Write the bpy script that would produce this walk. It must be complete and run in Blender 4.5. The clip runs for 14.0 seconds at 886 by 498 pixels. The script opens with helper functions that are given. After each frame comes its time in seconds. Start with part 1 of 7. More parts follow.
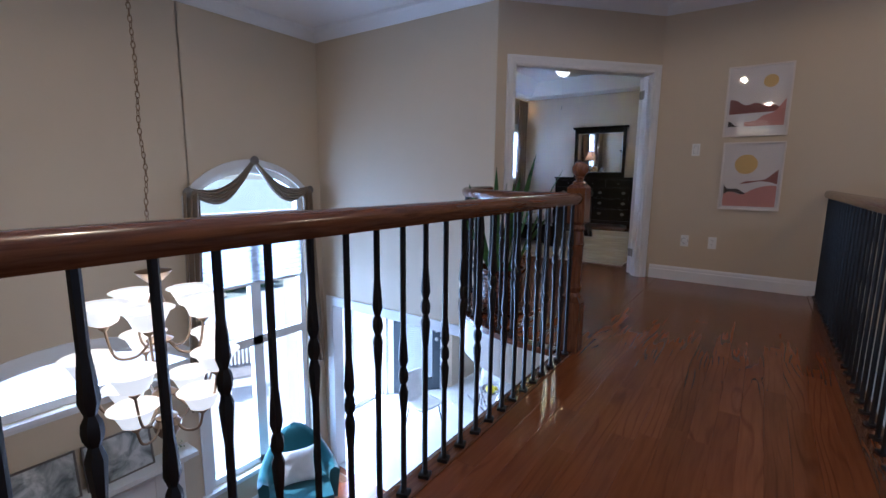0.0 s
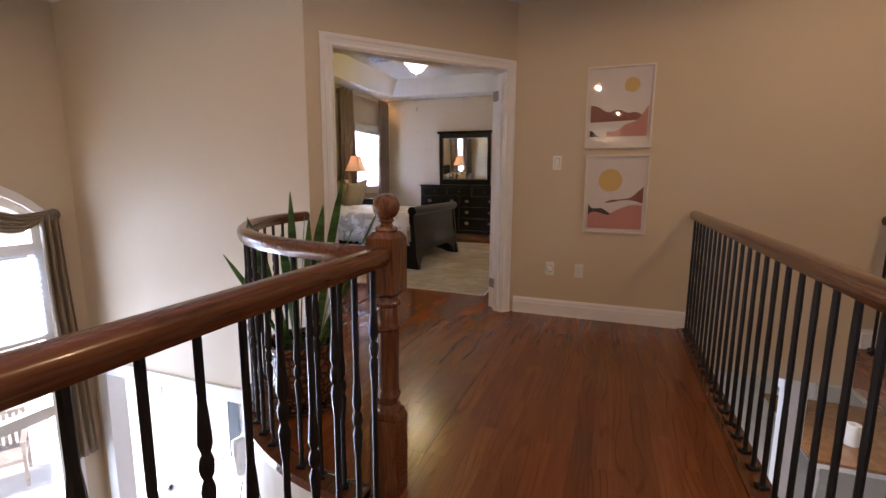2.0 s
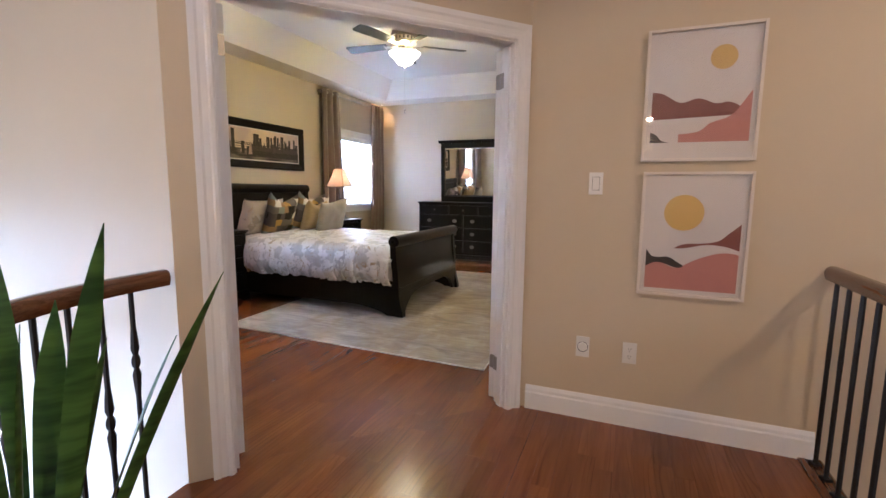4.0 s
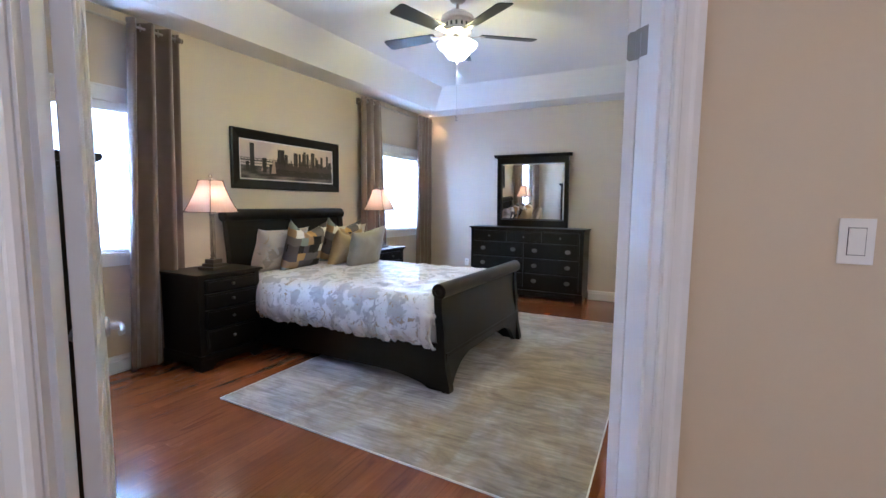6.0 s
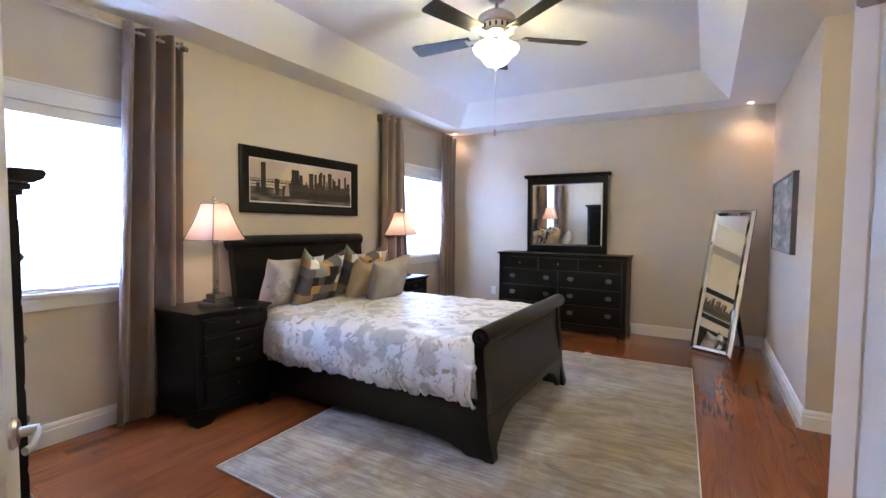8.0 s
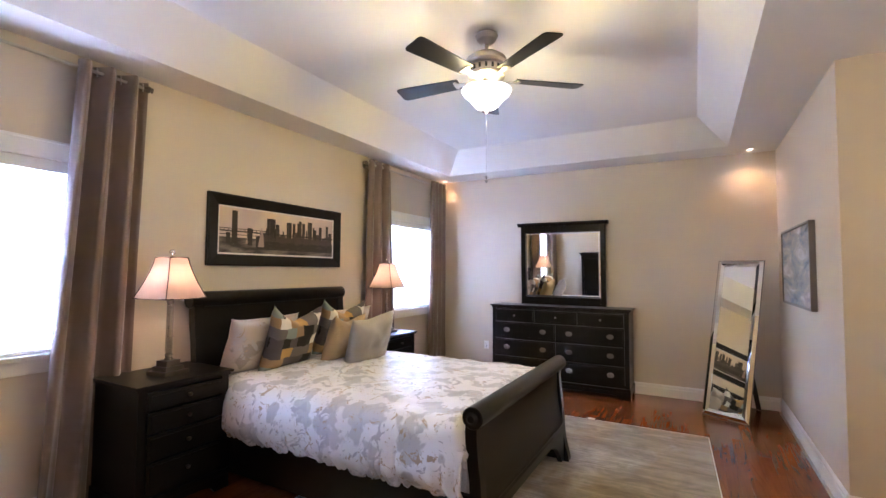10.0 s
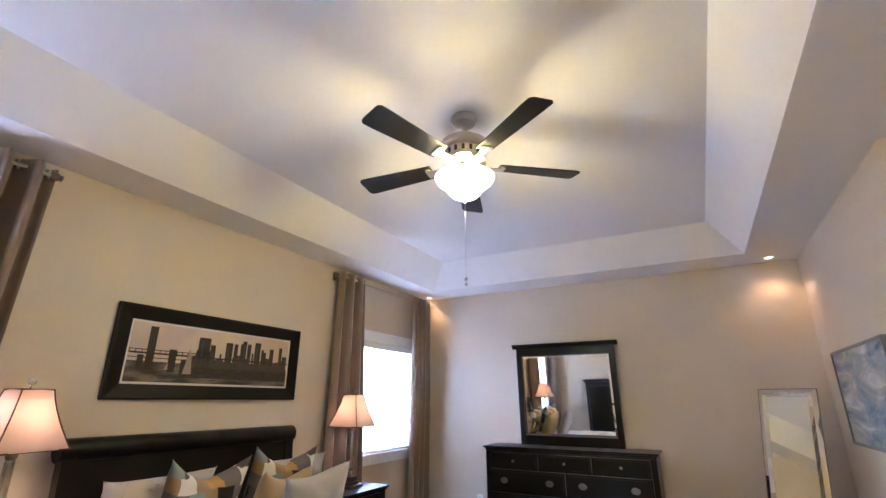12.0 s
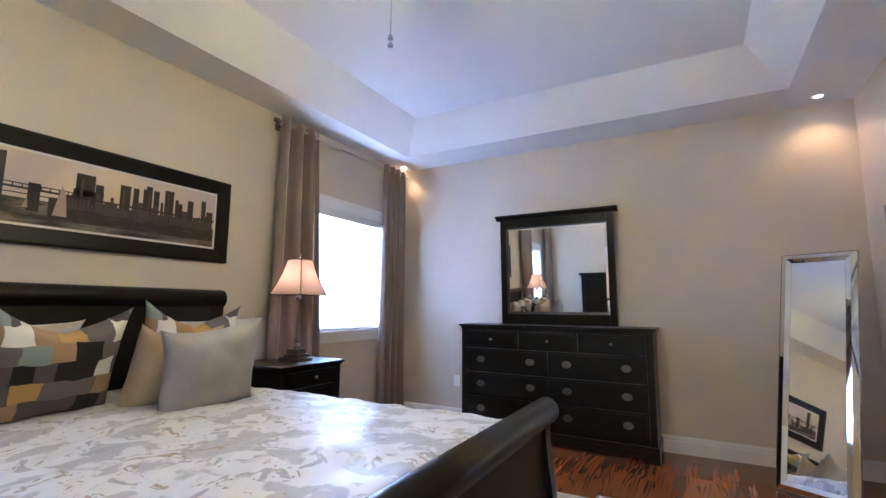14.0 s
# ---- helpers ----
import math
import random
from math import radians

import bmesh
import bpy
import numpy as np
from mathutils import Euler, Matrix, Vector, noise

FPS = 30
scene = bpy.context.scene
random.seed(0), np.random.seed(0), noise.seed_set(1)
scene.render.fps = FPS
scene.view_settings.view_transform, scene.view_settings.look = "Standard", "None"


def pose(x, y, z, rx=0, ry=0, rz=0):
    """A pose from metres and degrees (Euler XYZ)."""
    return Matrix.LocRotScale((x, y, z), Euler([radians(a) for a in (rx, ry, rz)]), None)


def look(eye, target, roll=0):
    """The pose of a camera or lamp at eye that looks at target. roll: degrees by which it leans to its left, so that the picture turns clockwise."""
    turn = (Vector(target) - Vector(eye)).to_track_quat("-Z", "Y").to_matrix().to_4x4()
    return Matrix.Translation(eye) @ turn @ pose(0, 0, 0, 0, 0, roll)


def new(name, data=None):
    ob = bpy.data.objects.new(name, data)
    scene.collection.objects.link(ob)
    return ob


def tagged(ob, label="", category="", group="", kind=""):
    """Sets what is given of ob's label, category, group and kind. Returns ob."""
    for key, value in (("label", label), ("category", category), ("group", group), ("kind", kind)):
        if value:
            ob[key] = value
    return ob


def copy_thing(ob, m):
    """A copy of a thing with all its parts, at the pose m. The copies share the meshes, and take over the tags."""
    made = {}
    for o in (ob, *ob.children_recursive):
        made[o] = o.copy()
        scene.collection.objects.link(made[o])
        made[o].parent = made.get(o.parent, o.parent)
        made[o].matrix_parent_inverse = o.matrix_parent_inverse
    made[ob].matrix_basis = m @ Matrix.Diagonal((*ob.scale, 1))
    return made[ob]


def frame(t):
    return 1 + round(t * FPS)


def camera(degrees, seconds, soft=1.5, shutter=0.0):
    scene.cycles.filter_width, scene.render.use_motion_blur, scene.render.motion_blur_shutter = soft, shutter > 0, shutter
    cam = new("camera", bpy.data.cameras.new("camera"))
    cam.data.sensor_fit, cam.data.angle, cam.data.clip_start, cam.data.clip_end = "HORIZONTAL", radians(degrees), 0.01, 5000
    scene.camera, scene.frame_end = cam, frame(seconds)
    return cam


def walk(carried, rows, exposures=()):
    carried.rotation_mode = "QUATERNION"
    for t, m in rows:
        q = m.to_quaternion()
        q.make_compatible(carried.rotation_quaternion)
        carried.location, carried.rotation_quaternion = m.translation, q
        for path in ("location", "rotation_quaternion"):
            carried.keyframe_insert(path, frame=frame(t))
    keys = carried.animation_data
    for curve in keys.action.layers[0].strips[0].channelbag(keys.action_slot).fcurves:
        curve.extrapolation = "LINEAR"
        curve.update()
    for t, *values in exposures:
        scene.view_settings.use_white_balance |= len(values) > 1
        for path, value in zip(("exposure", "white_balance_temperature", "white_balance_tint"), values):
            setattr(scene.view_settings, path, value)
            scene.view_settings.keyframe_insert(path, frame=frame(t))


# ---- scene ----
cam = camera(88.7, 14.0)
PATH = [
    (0, (0.197, -0.504, 1.007), (-0.936, 1.114, 0.694), 0.6),
    (0.5, (0.176, -0.272, 1.049), (-0.781, 1.454, 0.726), 0.2),
    (1, (0.176, 0.056, 1.082), (-0.633, 1.857, 0.761), 0.2),
    (1.5, (0.134, 0.374, 1.11), (-0.592, 2.211, 0.794), 0.2),
    (2, (0.059, 0.669, 1.151), (-0.625, 2.523, 0.847), 0.4),
    (2.2, (-0.009, 0.815, 1.163), (-0.677, 2.675, 0.854), 0.1),
    (2.5, (0.006, 1.035, 1.185), (-0.652, 2.899, 0.88), 0.3),
    (3, (-0.038, 1.379, 1.216), (-0.703, 3.242, 0.919), 0.3),
    (3.2, (-0.066, 1.517, 1.213), (-0.743, 3.376, 0.926), 0.4),
    (5.3, (-0.553, 2.707, 1.347), (-1.424, 4.493, 1.121), 0.6),
    (5.5, (-0.608, 2.801, 1.352), (-1.501, 4.576, 1.132), 0.7),
    (6, (-0.746, 3.066, 1.374), (-1.688, 4.819, 1.176), 0.6),
    (6.5, (-0.882, 3.25, 1.386), (-1.869, 4.981, 1.221), 0.7),
    (7, (-1.051, 3.387, 1.393), (-2.059, 5.11, 1.255), 0.9),
    (7.5, (-1.116, 3.447, 1.404), (-2.122, 5.172, 1.287), 0.7),
    (9.8, (-1.291, 3.714, 1.444), (-2.262, 5.462, 1.469), 0.4),
    (10, (-1.303, 3.799, 1.475), (-2.274, 5.544, 1.572), 0.4),
    (10.5, (-1.339, 3.931, 1.56), (-2.3, 5.656, 1.875), 0.2),
    (11, (-1.438, 4.133, 1.585), (-2.383, 5.821, 2.092), 0.1),
    (11.5, (-1.498, 4.293, 1.577), (-2.424, 5.954, 2.195), 0.2),
    (12, (-1.531, 4.505, 1.507), (-2.437, 6.172, 2.14), 0.1),
    (12.5, (-1.566, 4.73, 1.435), (-2.47, 6.4, 2.061), 0.1),
    (13, (-1.632, 4.978, 1.346), (-2.551, 6.669, 1.89), 0.3),
    (13.5, (-1.687, 5.182, 1.281), (-2.62, 6.903, 1.687), 0.5),
    (14, (-1.668, 5.426, 1.199), (-2.63, 7.161, 1.454), 0.4),
]
EXPO = [(0.0, 0.45, 4650, 12), (1.0, 0.2, 5200, 14), (2.0, 0.9, 6400, 20), (3.0, 1.57, 6150, 19), (5.5, 1.60, 4750, 12), (7.0, 1.84, 4550, 15), (7.5, 1.77, 4700, 16), (9.8, 1.74, 5300, 22), (11.0, 1.52, 5250, 22), (12.5, 1.50, 5250, 19), (14.0, 1.58, 4700, 17)]
walk(cam, [(t, look(eye, target, roll)) for t, eye, target, roll in PATH], EXPO)

# ---- world and light ----
SUN_ROT = math.atan2(-7, -4)
world = bpy.data.worlds.new("world")
scene.world = world
world.use_nodes = True
_wn = world.node_tree.nodes
_sky = _wn.new("ShaderNodeTexSky")
_sky.sky_type, _sky.sun_disc = "NISHITA", False
_sky.sun_elevation, _sky.sun_rotation = radians(58), SUN_ROT
world.node_tree.links.new(_sky.outputs[0], _wn["Background"].inputs[0])
_wn["Background"].inputs[1].default_value = 0.15


def lamp(name, kind, m, power, colour, **more):
    d = bpy.data.lights.new(name, kind)
    d.energy, d.color = power if kind == "SUN" else power * 0.34, colour
    for k, v in more.items():
        if k == "size":
            d.size = v
        elif k == "size_y":
            d.shape, d.size_y = "RECTANGLE", v
        elif k == "radius":
            d.shadow_soft_size = v
        elif k == "spot":
            d.spot_size, d.spot_blend = radians(v), 0.15 if v > 150 else 0.6
        elif k == "angle":
            d.angle = radians(v)
        elif k == "spread":
            d.spread = radians(v)
    ob = new(name, d)
    ob.matrix_world = m
    return ob


DAY = (0.73, 0.82, 0.97)
WARM = (1.0, 0.66, 0.34)
lamp("sun", "SUN", look((-7, -4, 13), (0, 0, 0)), 5.0, (1, 0.95, 0.88), angle=0.5)
lamp("day_tall_window", "AREA", look((-4.62, 2.36, -0.7), (0, 2.36, -0.9)), 320, (0.64, 0.79, 1.0), size=1.25, size_y=3.3)
lamp("day_arch_window", "AREA", look((-4.62, 0.6, -0.7), (0, 0.6, -0.9)), 70, DAY, size=1.8, size_y=0.35)
lamp("day_slider", "AREA", look((-5.2, 4.5, -1.7), (0, 4.5, -2.2)), 420, DAY, size=1.0, size_y=2.0)
lamp("day_bed_window", "AREA", look((-4.90, 4.63, 1.55), (0, 4.63, 1.55)), 420, DAY, size=1.05, size_y=1.15)
lamp("day_bed_window", "AREA", look((-4.90, 8.97, 1.55), (0, 8.97, 1.55)), 370, DAY, size=1.05, size_y=1.15)
# Unseen fill light added at the closed east wall, which has no window.
lamp("east_fill_light", "AREA", look((4.6, -1.0, 0.9), (0, -0.5, 0.3)), 60, DAY, size=1.4, size_y=2.0)
for _x, _y, _p in ((-0.25, 0.2, 115), (0.1, -2.9, 80), (1.9, 2.6, 78)):
    lamp("hall_light", "SPOT", look((_x, _y, 2.66), (_x, _y + 0.01, 0)), _p, WARM, spot=176, radius=0.05)
# Bare point light added to brighten the lower kitchen; it has no fixture.
lamp("kitchen_fill_light", "POINT", pose(2.4, 6.6, -0.55), 50, (1, 0.9, 0.75), radius=0.1)
for _x, _y in ((-4.58, 9.72), (-0.76, 9.69)):
    lamp("recessed_lamp_light", "SPOT", look((_x, _y, 2.80), (_x, _y + 0.03, 0)), 14, (1, 0.55, 0.22), spot=110, radius=0.03)
# Added fill without a fixture, out of view beyond the bedroom's outer corner.
lamp("ensuite_fill_light", "POINT", pose(0.9, 6.0, 2.45), 32, (1, 0.74, 0.35), radius=0.08)
FAN = (-2.53, 6.60)
lamp("fan_up_light", "POINT", pose(FAN[0], FAN[1], 2.715), 50, (1, 0.72, 0.16), radius=0.05)
lamp("fan_bowl_light", "POINT", pose(FAN[0], FAN[1], 2.50), 14, (1, 0.84, 0.58), radius=0.10)

# ---- materials ----


class Mat:
    def __init__(self, name, colour=(0.8, 0.8, 0.8), rough=0.5, metal=0.0):
        self.m = bpy.data.materials.new(name)
        self.m.use_nodes = True
        self.t = self.m.node_tree
        self.b = self.t.nodes["Principled BSDF"]
        self.set("Base Color", (*colour, 1))
        self.set("Roughness", rough)
        self.set("Metallic", metal)

    def set(self, k, v):
        self.b.inputs[k].default_value = v
        return self

    def node(self, kind, ins=None, **props):
        n = self.t.nodes.new("ShaderNode" + kind)
        for k, v in props.items():
            setattr(n, k, v)
        for k, v in (ins or {}).items():
            if isinstance(v, bpy.types.NodeSocket):
                self.t.links.new(v, n.inputs[k])
            else:
                n.inputs[k].default_value = v
        return n

    def link(self, sock, k):
        self.t.links.new(sock, self.b.inputs[k])
        return self

    def place(self, scale=(1, 1, 1), rot=(0, 0, 0), world=True):
        if world:
            src = self.node("NewGeometry").outputs["Position"]
        else:
            src = self.node("TexCoord").outputs["Object"]
        return self.node("Mapping", {"Vector": src, "Scale": scale, "Rotation": rot}).outputs[0]

    def noise(self, vec, scale, detail=4.0, rough=0.5, dist=0.0):
        return self.node("TexNoise", {"Vector": vec, "Scale": scale, "Detail": detail, "Roughness": rough, "Distortion": dist}).outputs[0]

    def ramp(self, fac, stops):
        n = self.node("ValToRGB", {0: fac})
        e = n.color_ramp.elements
        while len(e) < len(stops):
            e.new(0.5)
        for el, (p, c) in zip(e, stops):
            el.position, el.color = p, (*c, 1)
        return n.outputs[0]

    def mix(self, fac, a, b, blend="MIX"):
        n = self.node("Mix", data_type="RGBA", blend_type=blend)
        for k, v in ((0, fac), (6, a), (7, b)):
            if isinstance(v, bpy.types.NodeSocket):
                self.t.links.new(v, n.inputs[k])
            elif k == 0:
                n.inputs[k].default_value = v
            else:
                n.inputs[k].default_value = (*v, 1)
        return n.outputs[2]

    def bump(self, height, strength=0.2, dist=0.01):
        n = self.node("Bump", {"Height": height, "Strength": strength, "Distance": dist})
        self.t.links.new(n.outputs[0], self.b.inputs["Normal"])
        return self


def paint(name, colour, rough=0.55, var=0.05, grain=0.15):
    m = Mat(name, colour, rough)
    v = m.place()
    big = m.noise(v, 1.1, 3)
    fine = m.noise(v, 260, 2)
    c = m.mix(big, [x * (1 - var) for x in colour], [min(1, x * (1 + var)) for x in colour])
    m.link(c, "Base Color").bump(fine, grain, 0.0015)
    return m.m


WALL = paint("beige_wall_paint", (0.60, 0.505, 0.365), 0.5)
WALL_BED = paint("light_beige_wall_paint", (0.60, 0.525, 0.43), 0.5)
CEIL = paint("white_ceiling_paint", (0.78, 0.77, 0.76), 0.8, 0.02)
TRIM = paint("white_gloss_trim", (0.80, 0.80, 0.80), 0.42, 0.02, 0.05)
WHITEWALL = paint("white_fascia_paint", (0.72, 0.68, 0.60), 0.5)


def oak_floor(name, per_object=True):
    m = Mat(name, rough=0.26)
    if per_object:
        rnd = m.node("ObjectInfo").outputs["Random"]
    else:
        px = m.node("SeparateXYZ", {0: m.place((1 / 0.083, 1, 1))}).outputs[0]
        cell = m.node("Math", {0: px, 1: 4.70 / 0.083}, operation="ADD").outputs[0]
        rnd = m.node("TexWhiteNoise", {"W": m.node("Math", {0: cell}, operation="FLOOR").outputs[0]}, noise_dimensions="1D").outputs[0]
    off = m.node("VectorMath", {0: (3.0, 7.0, 0.0), 1: m.node("CombineXYZ", {0: m.node("Math", {0: rnd, 1: 37.0}, operation="MULTIPLY").outputs[0], 1: m.node("Math", {0: rnd, 1: 91.0}, operation="MULTIPLY").outputs[0]}).outputs[0]}, operation="ADD").outputs[0]
    warp = m.noise(m.node("VectorMath", {0: m.place((7, 1.0, 0)), 1: off}, operation="ADD").outputs[0], 1.0, 1, 0.4)
    across = m.node("Math", {0: m.node("SeparateXYZ", {0: m.place()}).outputs[0], 1: 190.0}, operation="MULTIPLY").outputs[0]
    rings = m.node("Math", {0: m.node("Math", {0: warp, 1: 48.0, 2: across}, operation="MULTIPLY_ADD").outputs[0]}, operation="SINE").outputs[0]
    grain = m.ramp(m.node("Math", {0: rings, 1: 0.5, 2: 0.5}, operation="MULTIPLY_ADD").outputs[0], [(0.0, (0, 0, 0)), (0.10, (0.5, 0.5, 0.5)), (0.26, (1, 1, 1))])
    bare = m.ramp(m.noise(m.node("VectorMath", {0: m.place((9, 0.8, 0)), 1: off}, operation="ADD").outputs[0], 1.0, 2), [(0.42, (0, 0, 0)), (0.56, (1, 1, 1))])
    grain = m.mix(bare, grain, (0.88, 0.88, 0.88))
    pores = m.node("VectorMath", {0: m.place((55, 3, 0)), 1: off}, operation="ADD").outputs[0]
    fibre = m.ramp(m.noise(pores, 1.0, 3, 0.6), [(0.36, (0, 0, 0)), (0.58, (1, 1, 1))])
    patch = m.noise(m.node("VectorMath", {0: m.place((5, 1.2, 5)), 1: off}, operation="ADD").outputs[0], 1.0, 3)
    base = m.ramp(rnd, [(0.0, (0.172, 0.052, 0.0155)), (0.35, (0.192, 0.058, 0.0170)), (0.7, (0.210, 0.064, 0.019)), (1.0, (0.230, 0.073, 0.023))])
    c = m.mix(1.0, base, m.mix(grain, (0.72, 0.66, 0.63), (1.02, 1.02, 1.02)), "MULTIPLY")
    c = m.mix(1.0, c, m.mix(fibre, (0.86, 0.84, 0.83), (1.03, 1.03, 1.03)), "MULTIPLY")
    c = m.mix(1.0, c, m.ramp(patch, [(0.3, (0.82, 0.80, 0.78)), (0.7, (1.12, 1.12, 1.12))]), "MULTIPLY")
    m.link(c, "Base Color")
    m.set("Roughness", 0.20)
    return m.m


FLOOR_WOOD = oak_floor("oak_floor_plank")
FLOOR_WOOD2 = oak_floor("oak_floor_joined", False)


def wood(name, dark, light, rough=0.25, along=(3, 3, 26), world=True, coat=0.4):
    m = Mat(name, rough=rough)
    v = m.place(along, world=world)
    a = m.noise(v, 2.2, 4, 0.6, 0.8)
    c = m.ramp(a, [(0.3, dark), (0.7, light)])
    m.link(c, "Base Color").bump(a, 0.06, 0.002)
    m.set("Coat Weight", coat).set("Coat Roughness", 0.1)
    return m.m


RAIL = wood("stained_oak_rail", (0.075, 0.026, 0.011), (0.175, 0.066, 0.027), 0.25, (40, 2.5, 40))
NEWEL = wood("stained_oak_newel", (0.075, 0.026, 0.011), (0.185, 0.072, 0.030), 0.25, (40, 40, 3))
BLACKWOOD = wood("black_stained_wood", (0.0022, 0.002, 0.002), (0.005, 0.0045, 0.0045), 0.36, (3, 30, 30), coat=0.05)
BLACKWOOD.node_tree.nodes["Principled BSDF"].inputs["Specular IOR Level"].default_value = 0.32
IRON = Mat("black_iron", (0.007, 0.0065, 0.0065), 0.5, 0.1).m
NICKEL = Mat("brushed_nickel", (0.55, 0.53, 0.50), 0.28, 1.0).m
HINGE = Mat("satin_hinge_metal", (0.30, 0.29, 0.27), 0.35, 0.9).m
PEWTER = Mat("aged_pewter", (0.22, 0.20, 0.18), 0.38, 1.0).m
CHROME = Mat("polished_chrome", (0.75, 0.75, 0.75), 0.08, 1.0).m
MIRROR = Mat("mirror_glass", (0.86, 0.87, 0.87), 0.02, 1.0).m
FANMETAL = Mat("fan_brushed_metal", (0.50, 0.46, 0.42), 0.3, 1.0).m
PLASTIC = Mat("white_plastic", (0.80, 0.79, 0.76), 0.35).m
DARK = Mat("dark_slot", (0.02, 0.02, 0.02), 0.6).m
BRONZE = Mat("antique_bronze", (0.30, 0.21, 0.13), 0.4, 0.8).m


def glow(name, colour, strength):
    m = Mat(name, colour, 0.4)
    m.set("Emission Color", (*colour, 1)).set("Emission Strength", strength)
    return m.m


BOWL = glow("lit_frosted_glass", (1.0, 0.93, 0.80), 1.6)
SHADEGLASS = glow("lit_chandelier_glass", (0.80, 0.69, 0.55), 0.75)
POTGLOW = glow("lit_recessed_bulb", (1.0, 0.78, 0.5), 5)


def glass(name, tint=(1, 1, 1), rough=0.02, gloss=0.035):
    m = bpy.data.materials.new(name)
    m.use_nodes = True
    t = m.node_tree
    t.nodes.remove(t.nodes["Principled BSDF"])
    out = t.nodes["Material Output"]
    mixn, tr, gl, fr = (t.nodes.new("ShaderNode" + k) for k in ("MixShader", "BsdfTransparent", "BsdfGlossy", "LayerWeight"))
    fr.inputs["Blend"].default_value = 0.5
    pw_ = t.nodes.new("ShaderNodeMath")
    pw_.operation = "POWER"
    pw_.inputs[1].default_value = 4.0
    ad_ = t.nodes.new("ShaderNodeMath")
    ad_.operation, ad_.use_clamp = "MULTIPLY_ADD", True
    ad_.inputs[1].default_value, ad_.inputs[2].default_value = 0.9, gloss
    gl.inputs["Roughness"].default_value = rough
    tr.inputs["Color"].default_value = (*tint, 1)
    t.links.new(fr.outputs["Facing"], pw_.inputs[0])
    t.links.new(pw_.outputs[0], ad_.inputs[0])
    t.links.new(ad_.outputs[0], mixn.inputs[0])
    t.links.new(tr.outputs[0], mixn.inputs[1])
    t.links.new(gl.outputs[0], mixn.inputs[2])
    t.links.new(mixn.outputs[0], out.inputs[0])
    return m


GLASS = glass("clear_glass")
CRYSTAL = glass("crystal_glass", (0.86, 0.86, 0.86), 0.06, 0.30)


def cloth(name, colour, var=0.1, weave=900, rough=0.85, sheen=0.2):
    m = Mat(name, colour, rough)
    v = m.place()
    n = m.noise(v, 14, 4)
    m.link(m.mix(n, [x * (1 - var) for x in colour], [x * (1 + var) for x in colour]), "Base Color")
    m.bump(m.noise(v, weave, 2), 0.15, 0.001)
    m.set("Sheen Weight", sheen)
    return m


CURTAIN = cloth("taupe_satin", (0.185, 0.140, 0.122), 0.06, 500, 0.36, 0.4).m
DRAPE = cloth("olive_gold_silk", (0.20, 0.15, 0.09), 0.1, 500, 0.4, 0.3).m
GREYCLOTH = cloth("grey_linen", (0.36, 0.33, 0.31)).m
TANCLOTH = cloth("tan_velvet", (0.42, 0.31, 0.18)).m
TEAL = cloth("teal_velvet", (0.01, 0.10, 0.12), sheen=0.5).m
WHITECLOTH = cloth("white_cloth", (0.75, 0.74, 0.72)).m


def lampshade(name):
    m = Mat(name, (0.48, 0.39, 0.33), 0.8)
    t = m.t
    tr = m.node("BsdfTranslucent", {"Color": (0.50, 0.37, 0.29, 1)})
    mx = m.node("MixShader", {0: 0.38})
    t.links.new(m.b.outputs[0], mx.inputs[1])
    t.links.new(tr.outputs[0], mx.inputs[2])
    t.links.new(mx.outputs[0], t.nodes["Material Output"].inputs[0])
    return m.m


PIPING = Mat("brown_shade_piping", (0.06, 0.035, 0.028), 0.7).m
SHADE = lampshade("pink_beige_shade_cloth")


def blind_mat():
    m = Mat("white_blind_slat", (0.80, 0.82, 0.85), 0.5)
    t = m.t
    tr = m.node("BsdfTranslucent", {"Color": (0.85, 0.88, 0.92, 1)})
    mx = m.node("MixShader", {0: 0.5})
    t.links.new(m.b.outputs[0], mx.inputs[1])
    t.links.new(tr.outputs[0], mx.inputs[2])
    t.links.new(mx.outputs[0], t.nodes["Material Output"].inputs[0])
    return m.m


BLIND = blind_mat()


def floral(name, ground):
    m = Mat(name, rough=0.40)
    v = m.place(world=False)
    w = m.noise(v, 6, 3)
    vv = m.node("VectorMath", {0: v, 1: m.node("VectorMath", {0: m.node("TexNoise", {"Vector": v, "Scale": 5.0}).outputs["Color"], 3: 0.12}, operation="SCALE").outputs[0]}, operation="ADD").outputs[0]
    leaf = m.noise(vv, 6.5, 3, 0.5)
    leaf2 = m.noise(vv, 12, 4, 0.62, 1.2)
    a = m.ramp(leaf, [(0.52, (0, 0, 0)), (0.56, (1, 1, 1))])
    b = m.ramp(leaf2, [(0.585, (0, 0, 0)), (0.615, (1, 1, 1))])
    b2 = m.ramp(m.noise(vv, 9, 4, 0.7, 2.0), [(0.60, (0, 0, 0)), (0.625, (1, 1, 1))])
    c = m.mix(a, ground, [x * 0.64 for x in ground])
    c = m.mix(b, c, (0.43, 0.42, 0.44))
    c = m.mix(b2, c, (0.40, 0.31, 0.21))
    m.link(c, "Base Color").bump(w, 0.1, 0.01)
    m.set("Sheen Weight", 0.2)
    return m.m


FLORAL = floral("floral_comforter_cloth", (0.77, 0.76, 0.77))
# Taupe cloth; part of its darkness against the comforter stands in for shade.
SHAM = floral("taupe_floral_sham_cloth_shaded", (0.46, 0.41, 0.38))


